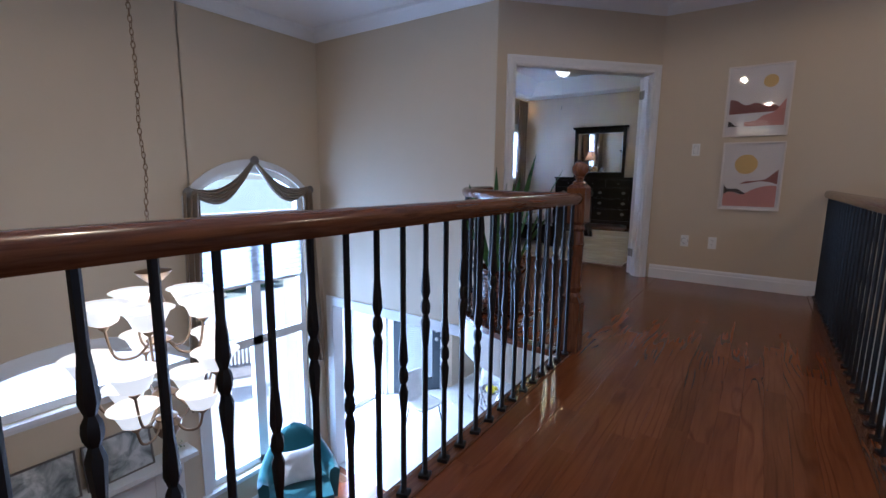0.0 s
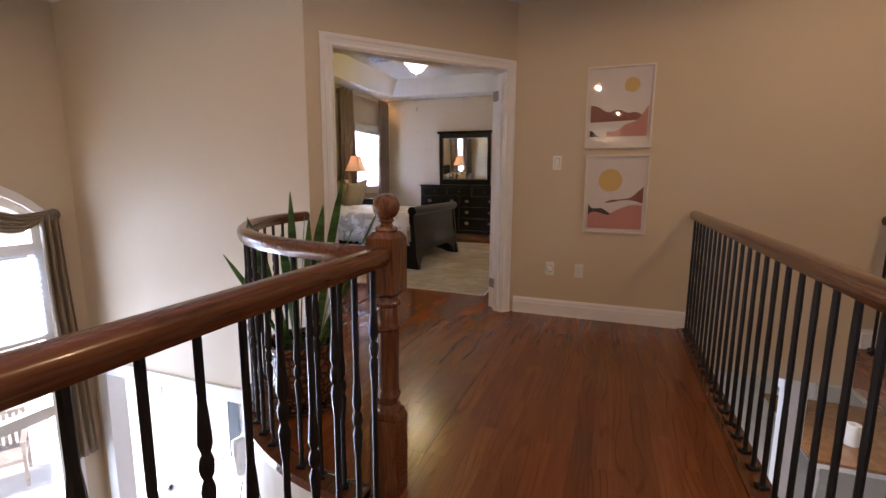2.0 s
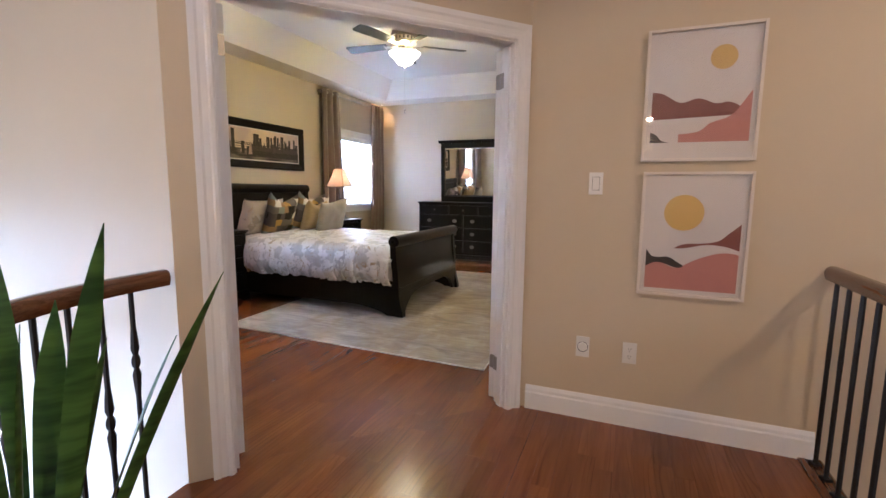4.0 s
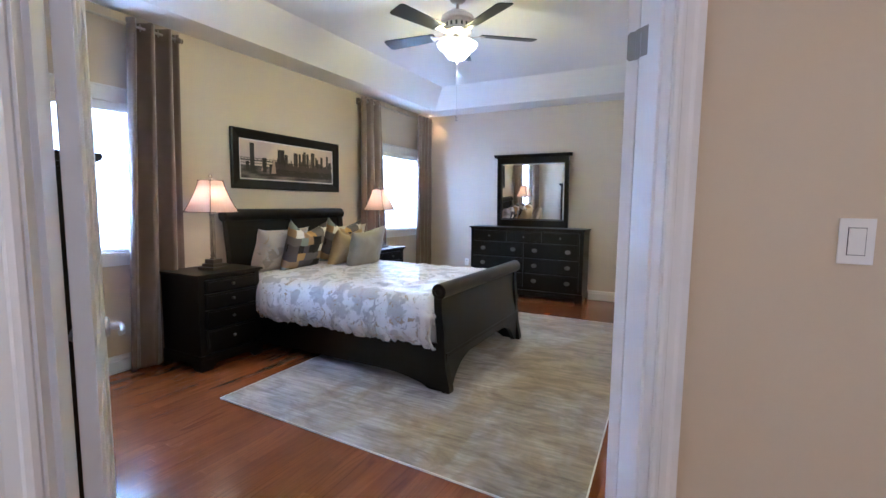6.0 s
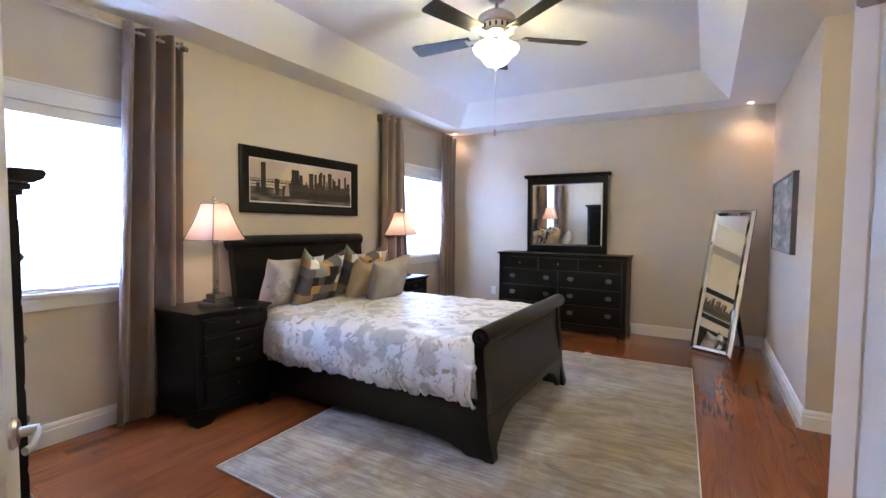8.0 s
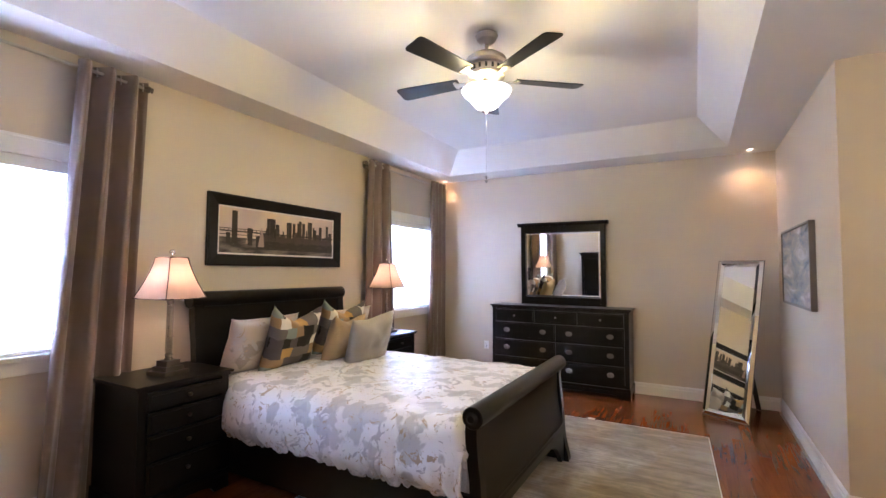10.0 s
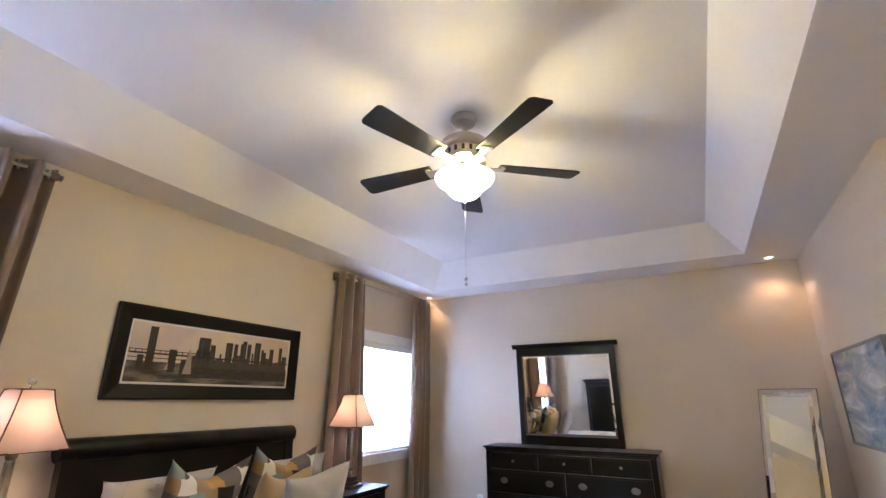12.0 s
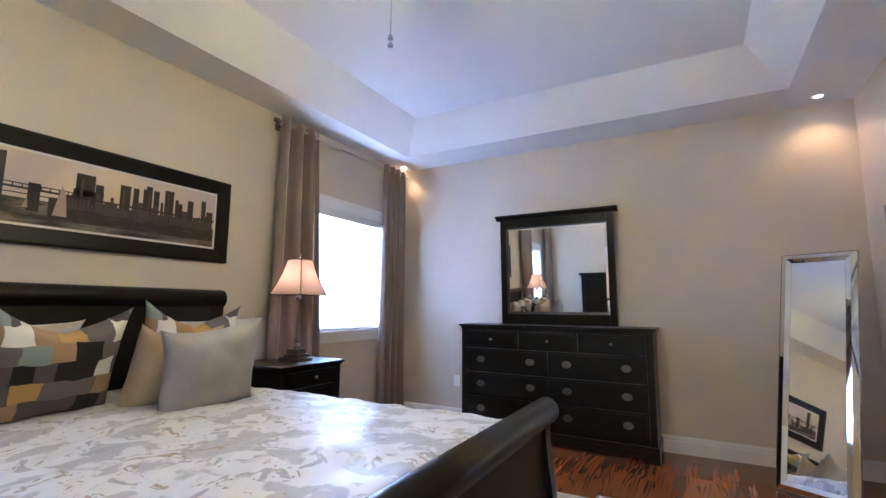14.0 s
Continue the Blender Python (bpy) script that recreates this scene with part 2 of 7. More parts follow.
def blocks():
    m = Mat("colour_block_pillow_cloth", rough=0.8)
    v = m.place(world=False)
    vv = m.node("VectorMath", {0: v, 1: m.node("VectorMath", {0: m.node("TexNoise", {"Vector": v, "Scale": 13.0}).outputs["Color"], 3: 0.035}, operation="SCALE").outputs[0]}, operation="ADD").outputs[0]
    sp = m.node("SeparateXYZ", {0: vv})
    flat_ = m.node("CombineXYZ", {0: sp.outputs[0], 1: sp.outputs[2]}).outputs[0]
    cell = m.node("TexBrick", {"Vector": flat_, "Color1": (0, 0, 0, 1), "Color2": (1, 1, 1, 1), "Mortar": (0.5, 0.5, 0.5, 1), "Scale": 1.0, "Mortar Size": 0.0, "Bias": 0.0, "Brick Width": 0.098, "Row Height": 0.078}, offset=0.37, offset_frequency=2, squash=0.75, squash_frequency=3)
    r = m.node("SeparateColor", {0: cell.outputs["Color"]}).outputs[0]
    n = m.node("ValToRGB", {0: r})
    n.color_ramp.interpolation = "CONSTANT"
    cols = [(0, (0.012, 0.011, 0.012)), (0.14, (0.09, 0.078, 0.085)), (0.34, (0.46, 0.28, 0.085)), (0.5, (0.72, 0.70, 0.66)), (0.62, (0.15, 0.13, 0.135)), (0.76, (0.24, 0.29, 0.28)), (0.86, (0.33, 0.22, 0.12))]
    e = n.color_ramp.elements
    while len(e) < len(cols):
        e.new(0.5)
    for el, (p, c) in zip(e, cols):
        el.position, el.color = p, (*c, 1)
    m.link(n.outputs[0], "Base Color").bump(m.noise(v, 700, 2), 0.2, 0.001)
    return m.m


BLOCKS = blocks()


def rug_mat():
    m = Mat("grey_gold_rug_pile", rough=0.8)
    v = m.place()
    big = m.noise(m.place((1.6, 0.9, 1)), 1.0, 4, 0.6, 0.4)
    streak = m.noise(m.place((3, 42, 1), (0, 0, radians(-1))), 1.0, 4, 0.65)
    streak2 = m.noise(m.place((1.5, 26, 1), (0, 0, radians(-2))), 1.0, 3, 0.6)
    gx = m.node("MapRange", {0: m.node("SeparateXYZ", {0: m.place()}).outputs[0], 1: -2.6, 2: -1.5, 3: -0.06, 4: 0.06}).outputs[0]
    big = m.node("Math", {0: big, 1: gx}, operation="ADD").outputs[0]
    gold = m.ramp(big, [(0.43, (0, 0, 0)), (0.55, (1, 1, 1))])
    base = m.mix(m.ramp(streak, [(0.35, (0, 0, 0)), (0.65, (1, 1, 1))]), (0.23, 0.215, 0.21), (0.46, 0.435, 0.42))
    goldc = m.mix(m.ramp(streak2, [(0.35, (0, 0, 0)), (0.7, (1, 1, 1))]), (0.19, 0.145, 0.085), (0.33, 0.27, 0.185))
    f = m.node("Math", {0: gold, 1: 0.9}, operation="MULTIPLY").outputs[0]
    mott = m.ramp(m.noise(m.place((1.3, 2.2, 1)), 2.4, 5, 0.65, 0.8), [(0.36, (0.62, 0.59, 0.56)), (0.60, (1.15, 1.15, 1.17))])
    m.link(m.mix(1.0, m.mix(f, base, goldc), mott, "MULTIPLY"), "Base Color").bump(streak, 0.4, 0.003)
    m.set("Sheen Weight", 0.35)
    return m.m


RUG = rug_mat()


def tile_mat():
    m = Mat("pale_stone_tile", rough=0.15)
    v = m.place()
    m.link(m.mix(m.noise(v, 3, 5), (0.62, 0.61, 0.58), (0.76, 0.75, 0.73)), "Base Color")
    return m.m


TILE = tile_mat()


def ground_mat(name, a, b, s=6, rough=0.9):
    m = Mat(name, rough=rough)
    v = m.place()
    m.link(m.mix(m.noise(v, s, 5, 0.65), a, b), "Base Color").bump(m.noise(v, s * 8, 3), 0.5, 0.02)
    return m.m


# Grass colour paled to stand in for blown-out daylight on the lawn.
LAWN = ground_mat("glare_paled_lawn_grass", (0.30, 0.32, 0.24), (0.40, 0.42, 0.33))
PAVE = ground_mat("pale_patio_stone", (0.55, 0.54, 0.52), (0.68, 0.67, 0.65), 3)
LEAFY = ground_mat("shrub_leaf", (0.04, 0.08, 0.035), (0.09, 0.15, 0.07), 10)
SOIL = ground_mat("potting_soil", (0.02, 0.015, 0.01), (0.05, 0.035, 0.02), 60)


def leaf_mat():
    m = Mat("snake_plant_leaf", rough=0.4)
    n = m.noise(m.place((6, 6, 40)), 1.0, 3)
    m.link(m.ramp(n, [(0.35, (0.018, 0.065, 0.012)), (0.65, (0.07, 0.17, 0.035))]), "Base Color")
    return m.m


LEAF = leaf_mat()


def glaze():
    m = Mat("brown_glazed_ceramic", rough=0.2)
    v = m.place(world=False)
    d = m.node("TexVoronoi", {"Vector": v, "Scale": 28.0}, feature="DISTANCE_TO_EDGE").outputs["Distance"]
    m.link(m.ramp(d, [(0.05, (0.05, 0.02, 0.012)), (0.25, (0.18, 0.075, 0.04))]), "Base Color").bump(d, 0.6, 0.01)
    return m.m


GLAZE = glaze()

# ---- mesh helpers ----


def part(name, bm, mat, parent=None, label="", smooth=False, kind="", sharp=35):
    me = bpy.data.meshes.new(name)
    bmesh.ops.recalc_face_normals(bm, faces=bm.faces)
    bm.to_mesh(me)
    bm.free()
    mats = mat if isinstance(mat, (list, tuple)) else [mat]
    for x in mats:
        me.materials.append(x)
    if smooth:
        me.polygons.foreach_set("use_smooth", [True] * len(me.polygons))
        me.set_sharp_from_angle(angle=radians(sharp))
    ob = new(name, me)
    if parent is not None:
        ob.parent = parent
    return tagged(ob, label, kind=kind)


def thing(name, label, category, group="", m=None):
    ob = new(name)
    ob.empty_display_size = 0.1
    if m is not None:
        ob.matrix_world = m
    return tagged(ob, label, category, group)


def B():
    return bmesh.new()


def box(bm, x0, x1, y0, y1, z0, z1, bev=0.0, m=None):
    r = bmesh.ops.create_cube(bm, size=1)
    vs = r["verts"]
    for v in vs:
        v.co = Vector(((x0 + x1) / 2 + v.co.x * (x1 - x0), (y0 + y1) / 2 + v.co.y * (y1 - y0), (z0 + z1) / 2 + v.co.z * (z1 - z0)))
    if bev > 0:
        es = list({e for v in vs for e in v.link_edges})
        r2 = bmesh.ops.bevel(bm, geom=es, offset=bev, segments=2, profile=0.7, affect="EDGES")
        vs = [v for v in r2["verts"]]
    if m is not None:
        bmesh.ops.transform(bm, matrix=m, verts=vs)
    return bm


def extrude(bm, pts, axis, a, b, m=None):
    """A prism: pts in the plane across the axis (x: y,z; y: x,z; z: x,y)."""
    def at(p, q):
        return {"x": (q, p[0], p[1]), "y": (p[0], q, p[1]), "z": (p[0], p[1], q)}[axis]
    v0 = [bm.verts.new(at(p, a)) for p in pts]
    v1 = [bm.verts.new(at(p, b)) for p in pts]
    n = len(pts)
    bm.faces.new(v0)
    bm.faces.new(list(reversed(v1)))
    for i in range(n):
        bm.faces.new((v0[i], v1[i], v1[(i + 1) % n], v0[(i + 1) % n]))
    if m is not None:
        bmesh.ops.transform(bm, matrix=m, verts=v0 + v1)
    return bm


def lathe(bm, prof, seg=24, m=None):
    rings = []
    for r, z in prof:
        if r <= 1e-6:
            rings.append([bm.verts.new((0, 0, z))])
        else:
            rings.append([bm.verts.new((r * math.cos(2 * math.pi * i / seg), r * math.sin(2 * math.pi * i / seg), z)) for i in range(seg)])
    for a, b in zip(rings, rings[1:]):
        for i in range(seg):
            j = (i + 1) % seg
            if len(a) == 1 and len(b) == 1:
                continue
            if len(a) == 1:
                bm.faces.new((a[0], b[i], b[j]))
            elif len(b) == 1:
                bm.faces.new((a[i], a[j], b[0]))
            else:
                bm.faces.new((a[i], a[j], b[j], b[i]))
    for ring, flip in ((rings[0], True), (rings[-1], False)):
        if len(ring) > 1:
            bm.faces.new(list(reversed(ring)) if flip else ring)
    if m is not None:
        bmesh.ops.transform(bm, matrix=m, verts=[v for r in rings for v in r])
    return bm


def sweep(bm, path, section, up=Vector((0, 0, 1)), closed=False, caps=True):
    """section: (side, up) points carried along the path."""
    P = [Vector(p) for p in path]
    rings = []
    n = len(P)
    for i, p in enumerate(P):
        if closed:
            d = P[(i + 1) % n] - P[i - 1]
        else:
            d = P[min(i + 1, n - 1)] - P[max(i - 1, 0)]
        d.normalize()
        s = d.cross(up)
        if s.length < 1e-4:
            s = d.cross(Vector((0, 1, 0)))
        s.normalize()
        u = s.cross(d)
        k = 1.0
        rings.append([bm.verts.new(p + s * a * k + u * b) for a, b in section])
    pairs = list(zip(rings, rings[1:])) + ([(rings[-1], rings[0])] if closed else [])
    m = len(section)
    for a, b in pairs:
        for i in range(m):
            bm.faces.new((a[i], a[(i + 1) % m], b[(i + 1) % m], b[i]))
    if caps and not closed:
        bm.faces.new(list(reversed(rings[0])))
        bm.faces.new(rings[-1])
    return bm


def circle(r, n=8, sx=1, sy=1):
    return [(r * sx * math.cos(2 * math.pi * i / n), r * sy * math.sin(2 * math.pi * i / n)) for i in range(n)]


def arc_pts(cx, cz, r, a0, a1, n):
    return [(cx + r * math.cos(radians(a0 + (a1 - a0) * i / n)), cz + r * math.sin(radians(a0 + (a1 - a0) * i / n))) for i in range(n + 1)]


def structure(name, bm, mat, label="", smooth=False):
    return part(name, bm, mat, None, label, smooth, "structure")


# ---- plan ----
XW = -4.34            # inner face of the outer wall, living room
XB = -4.70            # the same, bedroom
YL = 3.28             # living room's wall towards the bedroom
YA = 4.54             # wall with the two prints
AX, AY = -1.88, 3.28  # corner where the slanted door wall begins
BX, BY = -0.735, 4.54
YF, XR, YR = 9.87, -0.51, 7.45
ZC, ZS, ZT = 2.69, 2.825, 3.10
ZM, ZMC = -2.85, -0.30
DL = math.hypot(BX - AX, BY - AY)
DANG = math.degrees(math.atan2(BY - AY, BX - AX))
DOORWALL = pose(AX, AY, 0, 0, 0, DANG)   # x along the wall, y towards the bedroom


def arch_outline(y0, y1, z0, spring, peak, n=16):
    c, h = (y0 + y1) / 2, (y1 - y0) / 2
    rise = peak - spring
    R = (h * h + rise * rise) / (2 * rise)
    a = math.degrees(math.asin(min(1, h / R)))
    top = arc_pts(c, peak - R, R, 90 - a, 90 + a, n)
    return [(y0, z0), (y1, z0)] + top


W1 = (1.69, 3.03, -2.36, 0.80, 1.10)      # tall arched window: y0 y1 bottom spring peak
W2 = (-0.50, 1.70, -0.90, -0.86, -0.44)   # arched window over the fireplace
BW = [(4.08, 5.18, 0.97, 2.13), (8.42, 9.52, 0.97, 2.13)]
NOOKX = -5.0

# outer wall, in columns with openings
bm = B()
xo = XW - 0.22
ZTOP = 3.12


def col(y0, y1, z0, z1):
    box(bm, xo, XW, y0, y1, z0, z1)


def arch_cap(w):
    y0, y1, z0, sp, pk = w
    o = arch_outline(y0, y1, sp, sp, pk)[2:]
    extrude(bm, [(y1 + 0.0006, ZTOP), (y1 + 0.0006, sp)] + o[1:-1] + [(y0 - 0.0006, sp), (y0 - 0.0006, ZTOP)], "x", xo, XW)


col(-4.0, W2[0], ZM, ZTOP)
col(W2[0], W2[1], ZM, W2[2])
arch_cap(W2)
col(W2[1], W1[0], ZM, ZTOP)
col(W1[0], W1[1], ZM, W1[2])
arch_cap(W1)
col(W1[1], 3.41, ZM, ZTOP)
structure("wall_west", bm, WALL, "beige painted wall with arched and square windows")

xb = XB - 0.22
bm = B()
for y0, y1, z0, z1 in ((YL, BW[0][0], ZMC, 3.2), (BW[0][1], BW[1][0], ZMC, 3.2), (BW[1][1], YF + 0.2, ZMC, 3.2)):
    box(bm, xb, XB, y0, y1, z0, z1)
for y0, y1, z0, z1 in BW:
    box(bm, xb, XB, y0, y1, ZMC, z0)
    box(bm, xb, XB, y0, y1, z1, 3.2)
structure("wall_bedroom_west", bm, WALL_BED, "beige painted bedroom wall with two windows")

# wall between living room and bedroom, open below
bm = B()
AR = (-4.16, -1.2, -0.60)
extrude(bm, [(XW, ZM), (AR[0], ZM), (AR[0], AR[2]), (AX + 0.9, AR[2]), (AX + 0.9, ZMC), (AX, ZMC), (AX, ZTOP), (XW, ZTOP)], "y", YL, YL + 0.12)
box(bm, XB, XW, YL, YL + 0.12, ZMC, ZTOP)
structure("wall_living", bm, WALL, "tall beige painted wall above a wide opening")
bm = B()
for a in ((AR[0] - 0.10, AR[0], ZM, AR[2] + 0.10), (AR[0], AX + 0.9, AR[2], AR[2] + 0.10)):
    box(bm, a[0], a[1], YL - 0.022, YL - 0.001, a[2], a[3], 0.004)
box(bm, AR[0], AR[0] + 0.015, YL - 0.02, YL + 0.14, ZM, AR[2])
box(bm, AR[0] + 0.015, AX + 0.9, YL - 0.02, YL + 0.14, AR[2] - 0.015, AR[2] - 0.001)
structure("opening_trim", bm, TRIM, "white painted trim round a wide opening")

# slanted wall with the double door
S0, S1, DH = 0.169, 1.612, 2.035
bm = B()
WT = 0.115
for x0, x1, z0, z1 in ((0.0, S0, ZMC, ZTOP), (S1, DL, ZMC, ZTOP), (S0, S1, DH, ZTOP), (S0, S1, ZMC, -0.03)):
    box(bm, x0, x1, 0, WT, z0, z1, m=DOORWALL)
structure("wall_slanted", bm, WALL, "beige painted slanted wall with a double doorway")

# wall with prints, runs on over the opening to the kitchen
bm = B()
extrude(bm, [(BX, ZMC), (4.6, ZMC), (4.6, ZTOP), (BX, ZTOP)], "y", YA, YA + 0.13)
structure("wall_hall", bm, WALL, "beige painted hallway wall")
bm = B()
box(bm, XB, XR, YF, YF + 0.15, ZMC, ZTOP)
structure("wall_north", bm, WALL_BED, "beige painted bedroom wall behind the dresser")
bm = B()
extrude(bm, [(XR, YF + 0.15), (XR, YR), (3.2, YR), (3.2, YR + 0.15), (XR + 0.15, YR + 0.15), (XR + 0.15, YF + 0.15)], "z", ZMC, ZTOP)
structure("wall_east", bm, WALL_BED, "beige painted bedroom wall with an outer corner")
bm = B()
box(bm, 3.2, 3.35, YA + 0.13, YR + 0.15, ZMC, ZTOP)
structure("wall_ensuite", bm, WALL_BED)
bm = B()
box(bm, 4.6, 4.75, -4.15, 12.0, ZM, ZTOP)
box(bm, xo, 4.6, -4.15, -4.0, ZM, ZTOP)
structure("wall_south", bm, WALL, "beige painted wall")

# ceilings
bm = B()
box(bm, xo, 4.6, -4.0, YL, ZC, ZC + 0.15)
extrude(bm, [(AX, YL), (4.6, YL), (4.6, YA), (BX, YA)], "z", ZC, ZC + 0.15)
structure("ceiling_hall", bm, CEIL, "white painted ceiling of the tall living room and hallway")

# bedroom ceiling: flat border, sloped faces and raised middle
bm = B()
OUT = [(XB, YL + 0.12), (AX - 0.08, YL + 0.12), (BX - 0.1, YA + 0.13), (3.2, YA + 0.13), (3.2, YR), (XR, YR), (XR, YF), (XB, YF)]
LOW = [(-4.34, 4.05), (-4.04, 3.75), (-2.15, 3.75), (-0.975, 4.93), (-0.975, 9.44), (-4.34, 9.44)]
HIGH = [(-4.055, 4.20), (-3.90, 4.04), (-2.28, 4.04), (-1.26, 5.06), (-1.26, 9.15), (-4.055, 9.15)]
lo = [bm.verts.new((*p, ZS)) for p in LOW]
hi = [bm.verts.new((*p, ZT)) for p in HIGH]
for i in range(6):
    j = (i + 1) % 6
    bm.faces.new((lo[i], lo[j], hi[j], hi[i]))
bm.faces.new(hi)
o = [bm.verts.new((*p, ZS)) for p in OUT]
for f in ((o[0], o[1], lo[2], lo[1]), (o[1], o[2], lo[3], lo[2]), (o[2], o[3], o[4], o[5], lo[3]), (o[5], o[6], lo[4], lo[3]), (o[6], o[7], lo[5], lo[4]), (o[7], o[0], lo[0], lo[5]), (o[0], lo[1], lo[0])):
    bm.faces.new(f)
g = bmesh.ops.extrude_face_region(bm, geom=list(bm.faces))
for v in [x for x in g["geom"] if isinstance(x, bmesh.types.BMVert)]:
    v.co.z = 3.2
structure("ceiling_bedroom", bm, CEIL, "white tray ceiling with sloped sides")
bm = B()
box(bm, xb, 4.75, -4.15, YF + 0.2, 3.21, 3.33)
structure("roof_slab", bm, CEIL)
bm = B()
extrude(bm, [(NOOKX - 0.2, YL + 0.12), (AX - 0.08, YL + 0.12), (BX - 0.1, YA + 0.13), (4.6, YA + 0.13), (4.6, 12.0), (NOOKX - 0.2, 12.0)], "z", ZMC, ZMC + 0.1)
structure("ceiling_kitchen", bm, CEIL, "white ceiling of the lower kitchen")

# sub floors
CURVE_C, CURVE_R = (-0.72, 3.17), 1.18


def landing_edge(r, n=18, a0=181.5, a1=270):
    return [(CURVE_C[0] + r * math.cos(radians(a0 + (a1 - a0) * i / n)), CURVE_C[1] + r * math.sin(radians(a0 + (a1 - a0) * i / n))) for i in range(n + 1)]


EDGE = landing_edge(CURVE_R + 0.03)
bm = B()
LAND = [(-0.70, -4.0), (0.68, -4.0), (0.68, YA), (BX, YA), (AX, YL)] + EDGE
extrude(bm, LAND, "z", ZMC, -0.03)
structure("landing_slab", bm, WHITEWALL, "cream painted curved landing edge")
bm = B()
extrude(bm, [(XW, YL + 0.12), (AX, YL + 0.12), (AX, YL), (BX, YA), (BX, YA + 0.13), (3.2, YA + 0.13), (3.2, YR), (XR, YR), (XR, YF), (XB, YF), (XB, YL + 0.12)], "z", ZMC + 0.1, -0.03)
structure("bedroom_slab", bm, CEIL)
bm = B()
box(bm, 1.75, 4.6, -4.0, YA, ZMC, -0.001)
structure("floor_far_landing", bm, [RAIL, RAIL], "dark stained oak landing")
bm = B()
box(bm, XW, 4.6, -4.0, YL, ZM - 0.1, ZM)
structure("floor_living", bm, FLOOR_WOOD2, "brown oak living room floor")
bm = B()
box(bm, NOOKX - 0.2, 4.6, YL, 12.0, ZM - 0.1, ZM - 0.004)
structure("floor_kitchen", bm, TILE, "pale stone tile floor")

# nook walls below
bm = B()
xn = NOOKX
box(bm, xn - 0.2, xn, 3.42, 3.75, ZM, ZMC)
box(bm, xn - 0.2, xn, 3.75, 5.15, ZM + 2.15, ZMC)
box(bm, xn - 0.2, xn, 5.15, 5.3, ZM, ZMC)
box(bm, xn - 0.2, XW, 3.30, 3.42, ZM, ZMC)
extrude(bm, [(xn, 5.2), (xn - 0.2, 5.3), (-4.3, 6.25), (-4.2, 6.1)], "z", ZM, ZMC)
extrude(bm, [(-4.2, 6.1), (-4.3, 6.25), (-4.3, 12.0), (-4.2, 12.0)], "z", ZM, ZMC)
box(bm, -4.2, 4.6, 11.85, 12.0, ZM, ZMC)
structure("wall_nook", bm, WALL, "beige wall of the breakfast nook")

# trim: baseboards, crown, casings


def base_section(h=0.14):
    return [(0, 0), (0.016, 0), (0.016, h * 0.68), (0.011, h * 0.74), (0.011, h * 0.86), (0.006, h * 0.95), (0.003, h), (0, h)]


def baseboard(name, pts, z=0.0, side=1):
    for (x0, y0), (x1, y1) in zip(pts, pts[1:]):
        bm = B()
        sec = [(side * a, b) for a, b in base_section()]
        sweep(bm, [(x0, y0, z), (x1, y1, z)], sec)
        structure(name, bm, TRIM, "white painted baseboard")


g = 0.001
baseboard("baseboard", [(BX + 0.03, YA - g), (0.66, YA - g)])
baseboard("baseboard", [(1.75, YA - g), (4.6, YA - g)])
baseboard("baseboard", [(XB + g, YF - g), (XB + g, YL + 0.12)], side=-1)
baseboard("baseboard", [(XB + 0.018, YF - g), (XR - 0.018, YF - g)])
baseboard("baseboard", [(XR - g, YF - g), (XR - g, YR - 0.016)])
baseboard("baseboard", [(XR - 0.016, YR - g), (3.2, YR - g)])
baseboard("baseboard", [(XW + g, 3.3), (XW + g, -4.0)], ZM, side=-1)
baseboard("baseboard", [(XW + 0.02, YL - g), (AR[0] - 0.1, YL - g)], ZM)


def crown(a, b, side=1):
    bm = B()
    sec = [(0, 0), (side * 0.012, 0), (side * 0.02, 0.02), (side * 0.06, 0.085), (side * 0.085, 0.10), (side * 0.095, 0.128), (0, 0.128)]
    sweep(bm, [(*a, ZC - 0.13), (*b, ZC - 0.13)], sec)
    structure("crown_moulding", bm, TRIM, "white crown moulding")


crown((XW + g, YL), (XW + g, -4.0), -1)
crown((XW, YL - g), (AX, YL - g))
_n = Vector((math.sin(radians(DANG)), -math.cos(radians(DANG)), 0)) * g
crown((AX + _n.x, AY + _n.y), (BX + _n.x, BY + _n.y))
crown((BX, YA - g), (4.6, YA - g))


def casing_section(w=0.085):
    return [(0, 0), (0, 0.010), (0.008, 0.016), (0.02, 0.016), (0.028, 0.011), (w * 0.6, 0.014), (w * 0.72, 0.020), (w, 0.022), (w, 0)]


def door_casing(name, x0, x1, h, y, sgn, m, w=0.085):
    """Casing round an opening; section runs from the inner edge outwards, standing out along sgn*y."""
    bm = B()
    sec = casing_section(w)
    for side in (0, 1):
        rings = []
        for z, ext in ((0.0, 0), (h, 1)):
            ring = []
            for a, d in sec:
                zz = z + (a if ext else 0)
                xx = x0 - a if side == 0 else x1 + a
                ring.append(bm.verts.new(m @ Vector((xx, y + sgn * d, zz))))
            rings.append(ring)
        n = len(sec)
        for i in range(n):
            bm.faces.new((rings[0][i], rings[0][(i + 1) % n], rings[1][(i + 1) % n], rings[1][i]))
        bm.faces.new(rings[0])
        if side == 0:
            keep = rings[1]
        else:
            for i in range(n):
                bm.faces.new((keep[i], keep[(i + 1) % n], rings[1][(i + 1) % n], rings[1][i]))
    return structure(name, bm, TRIM, "white painted door casing")


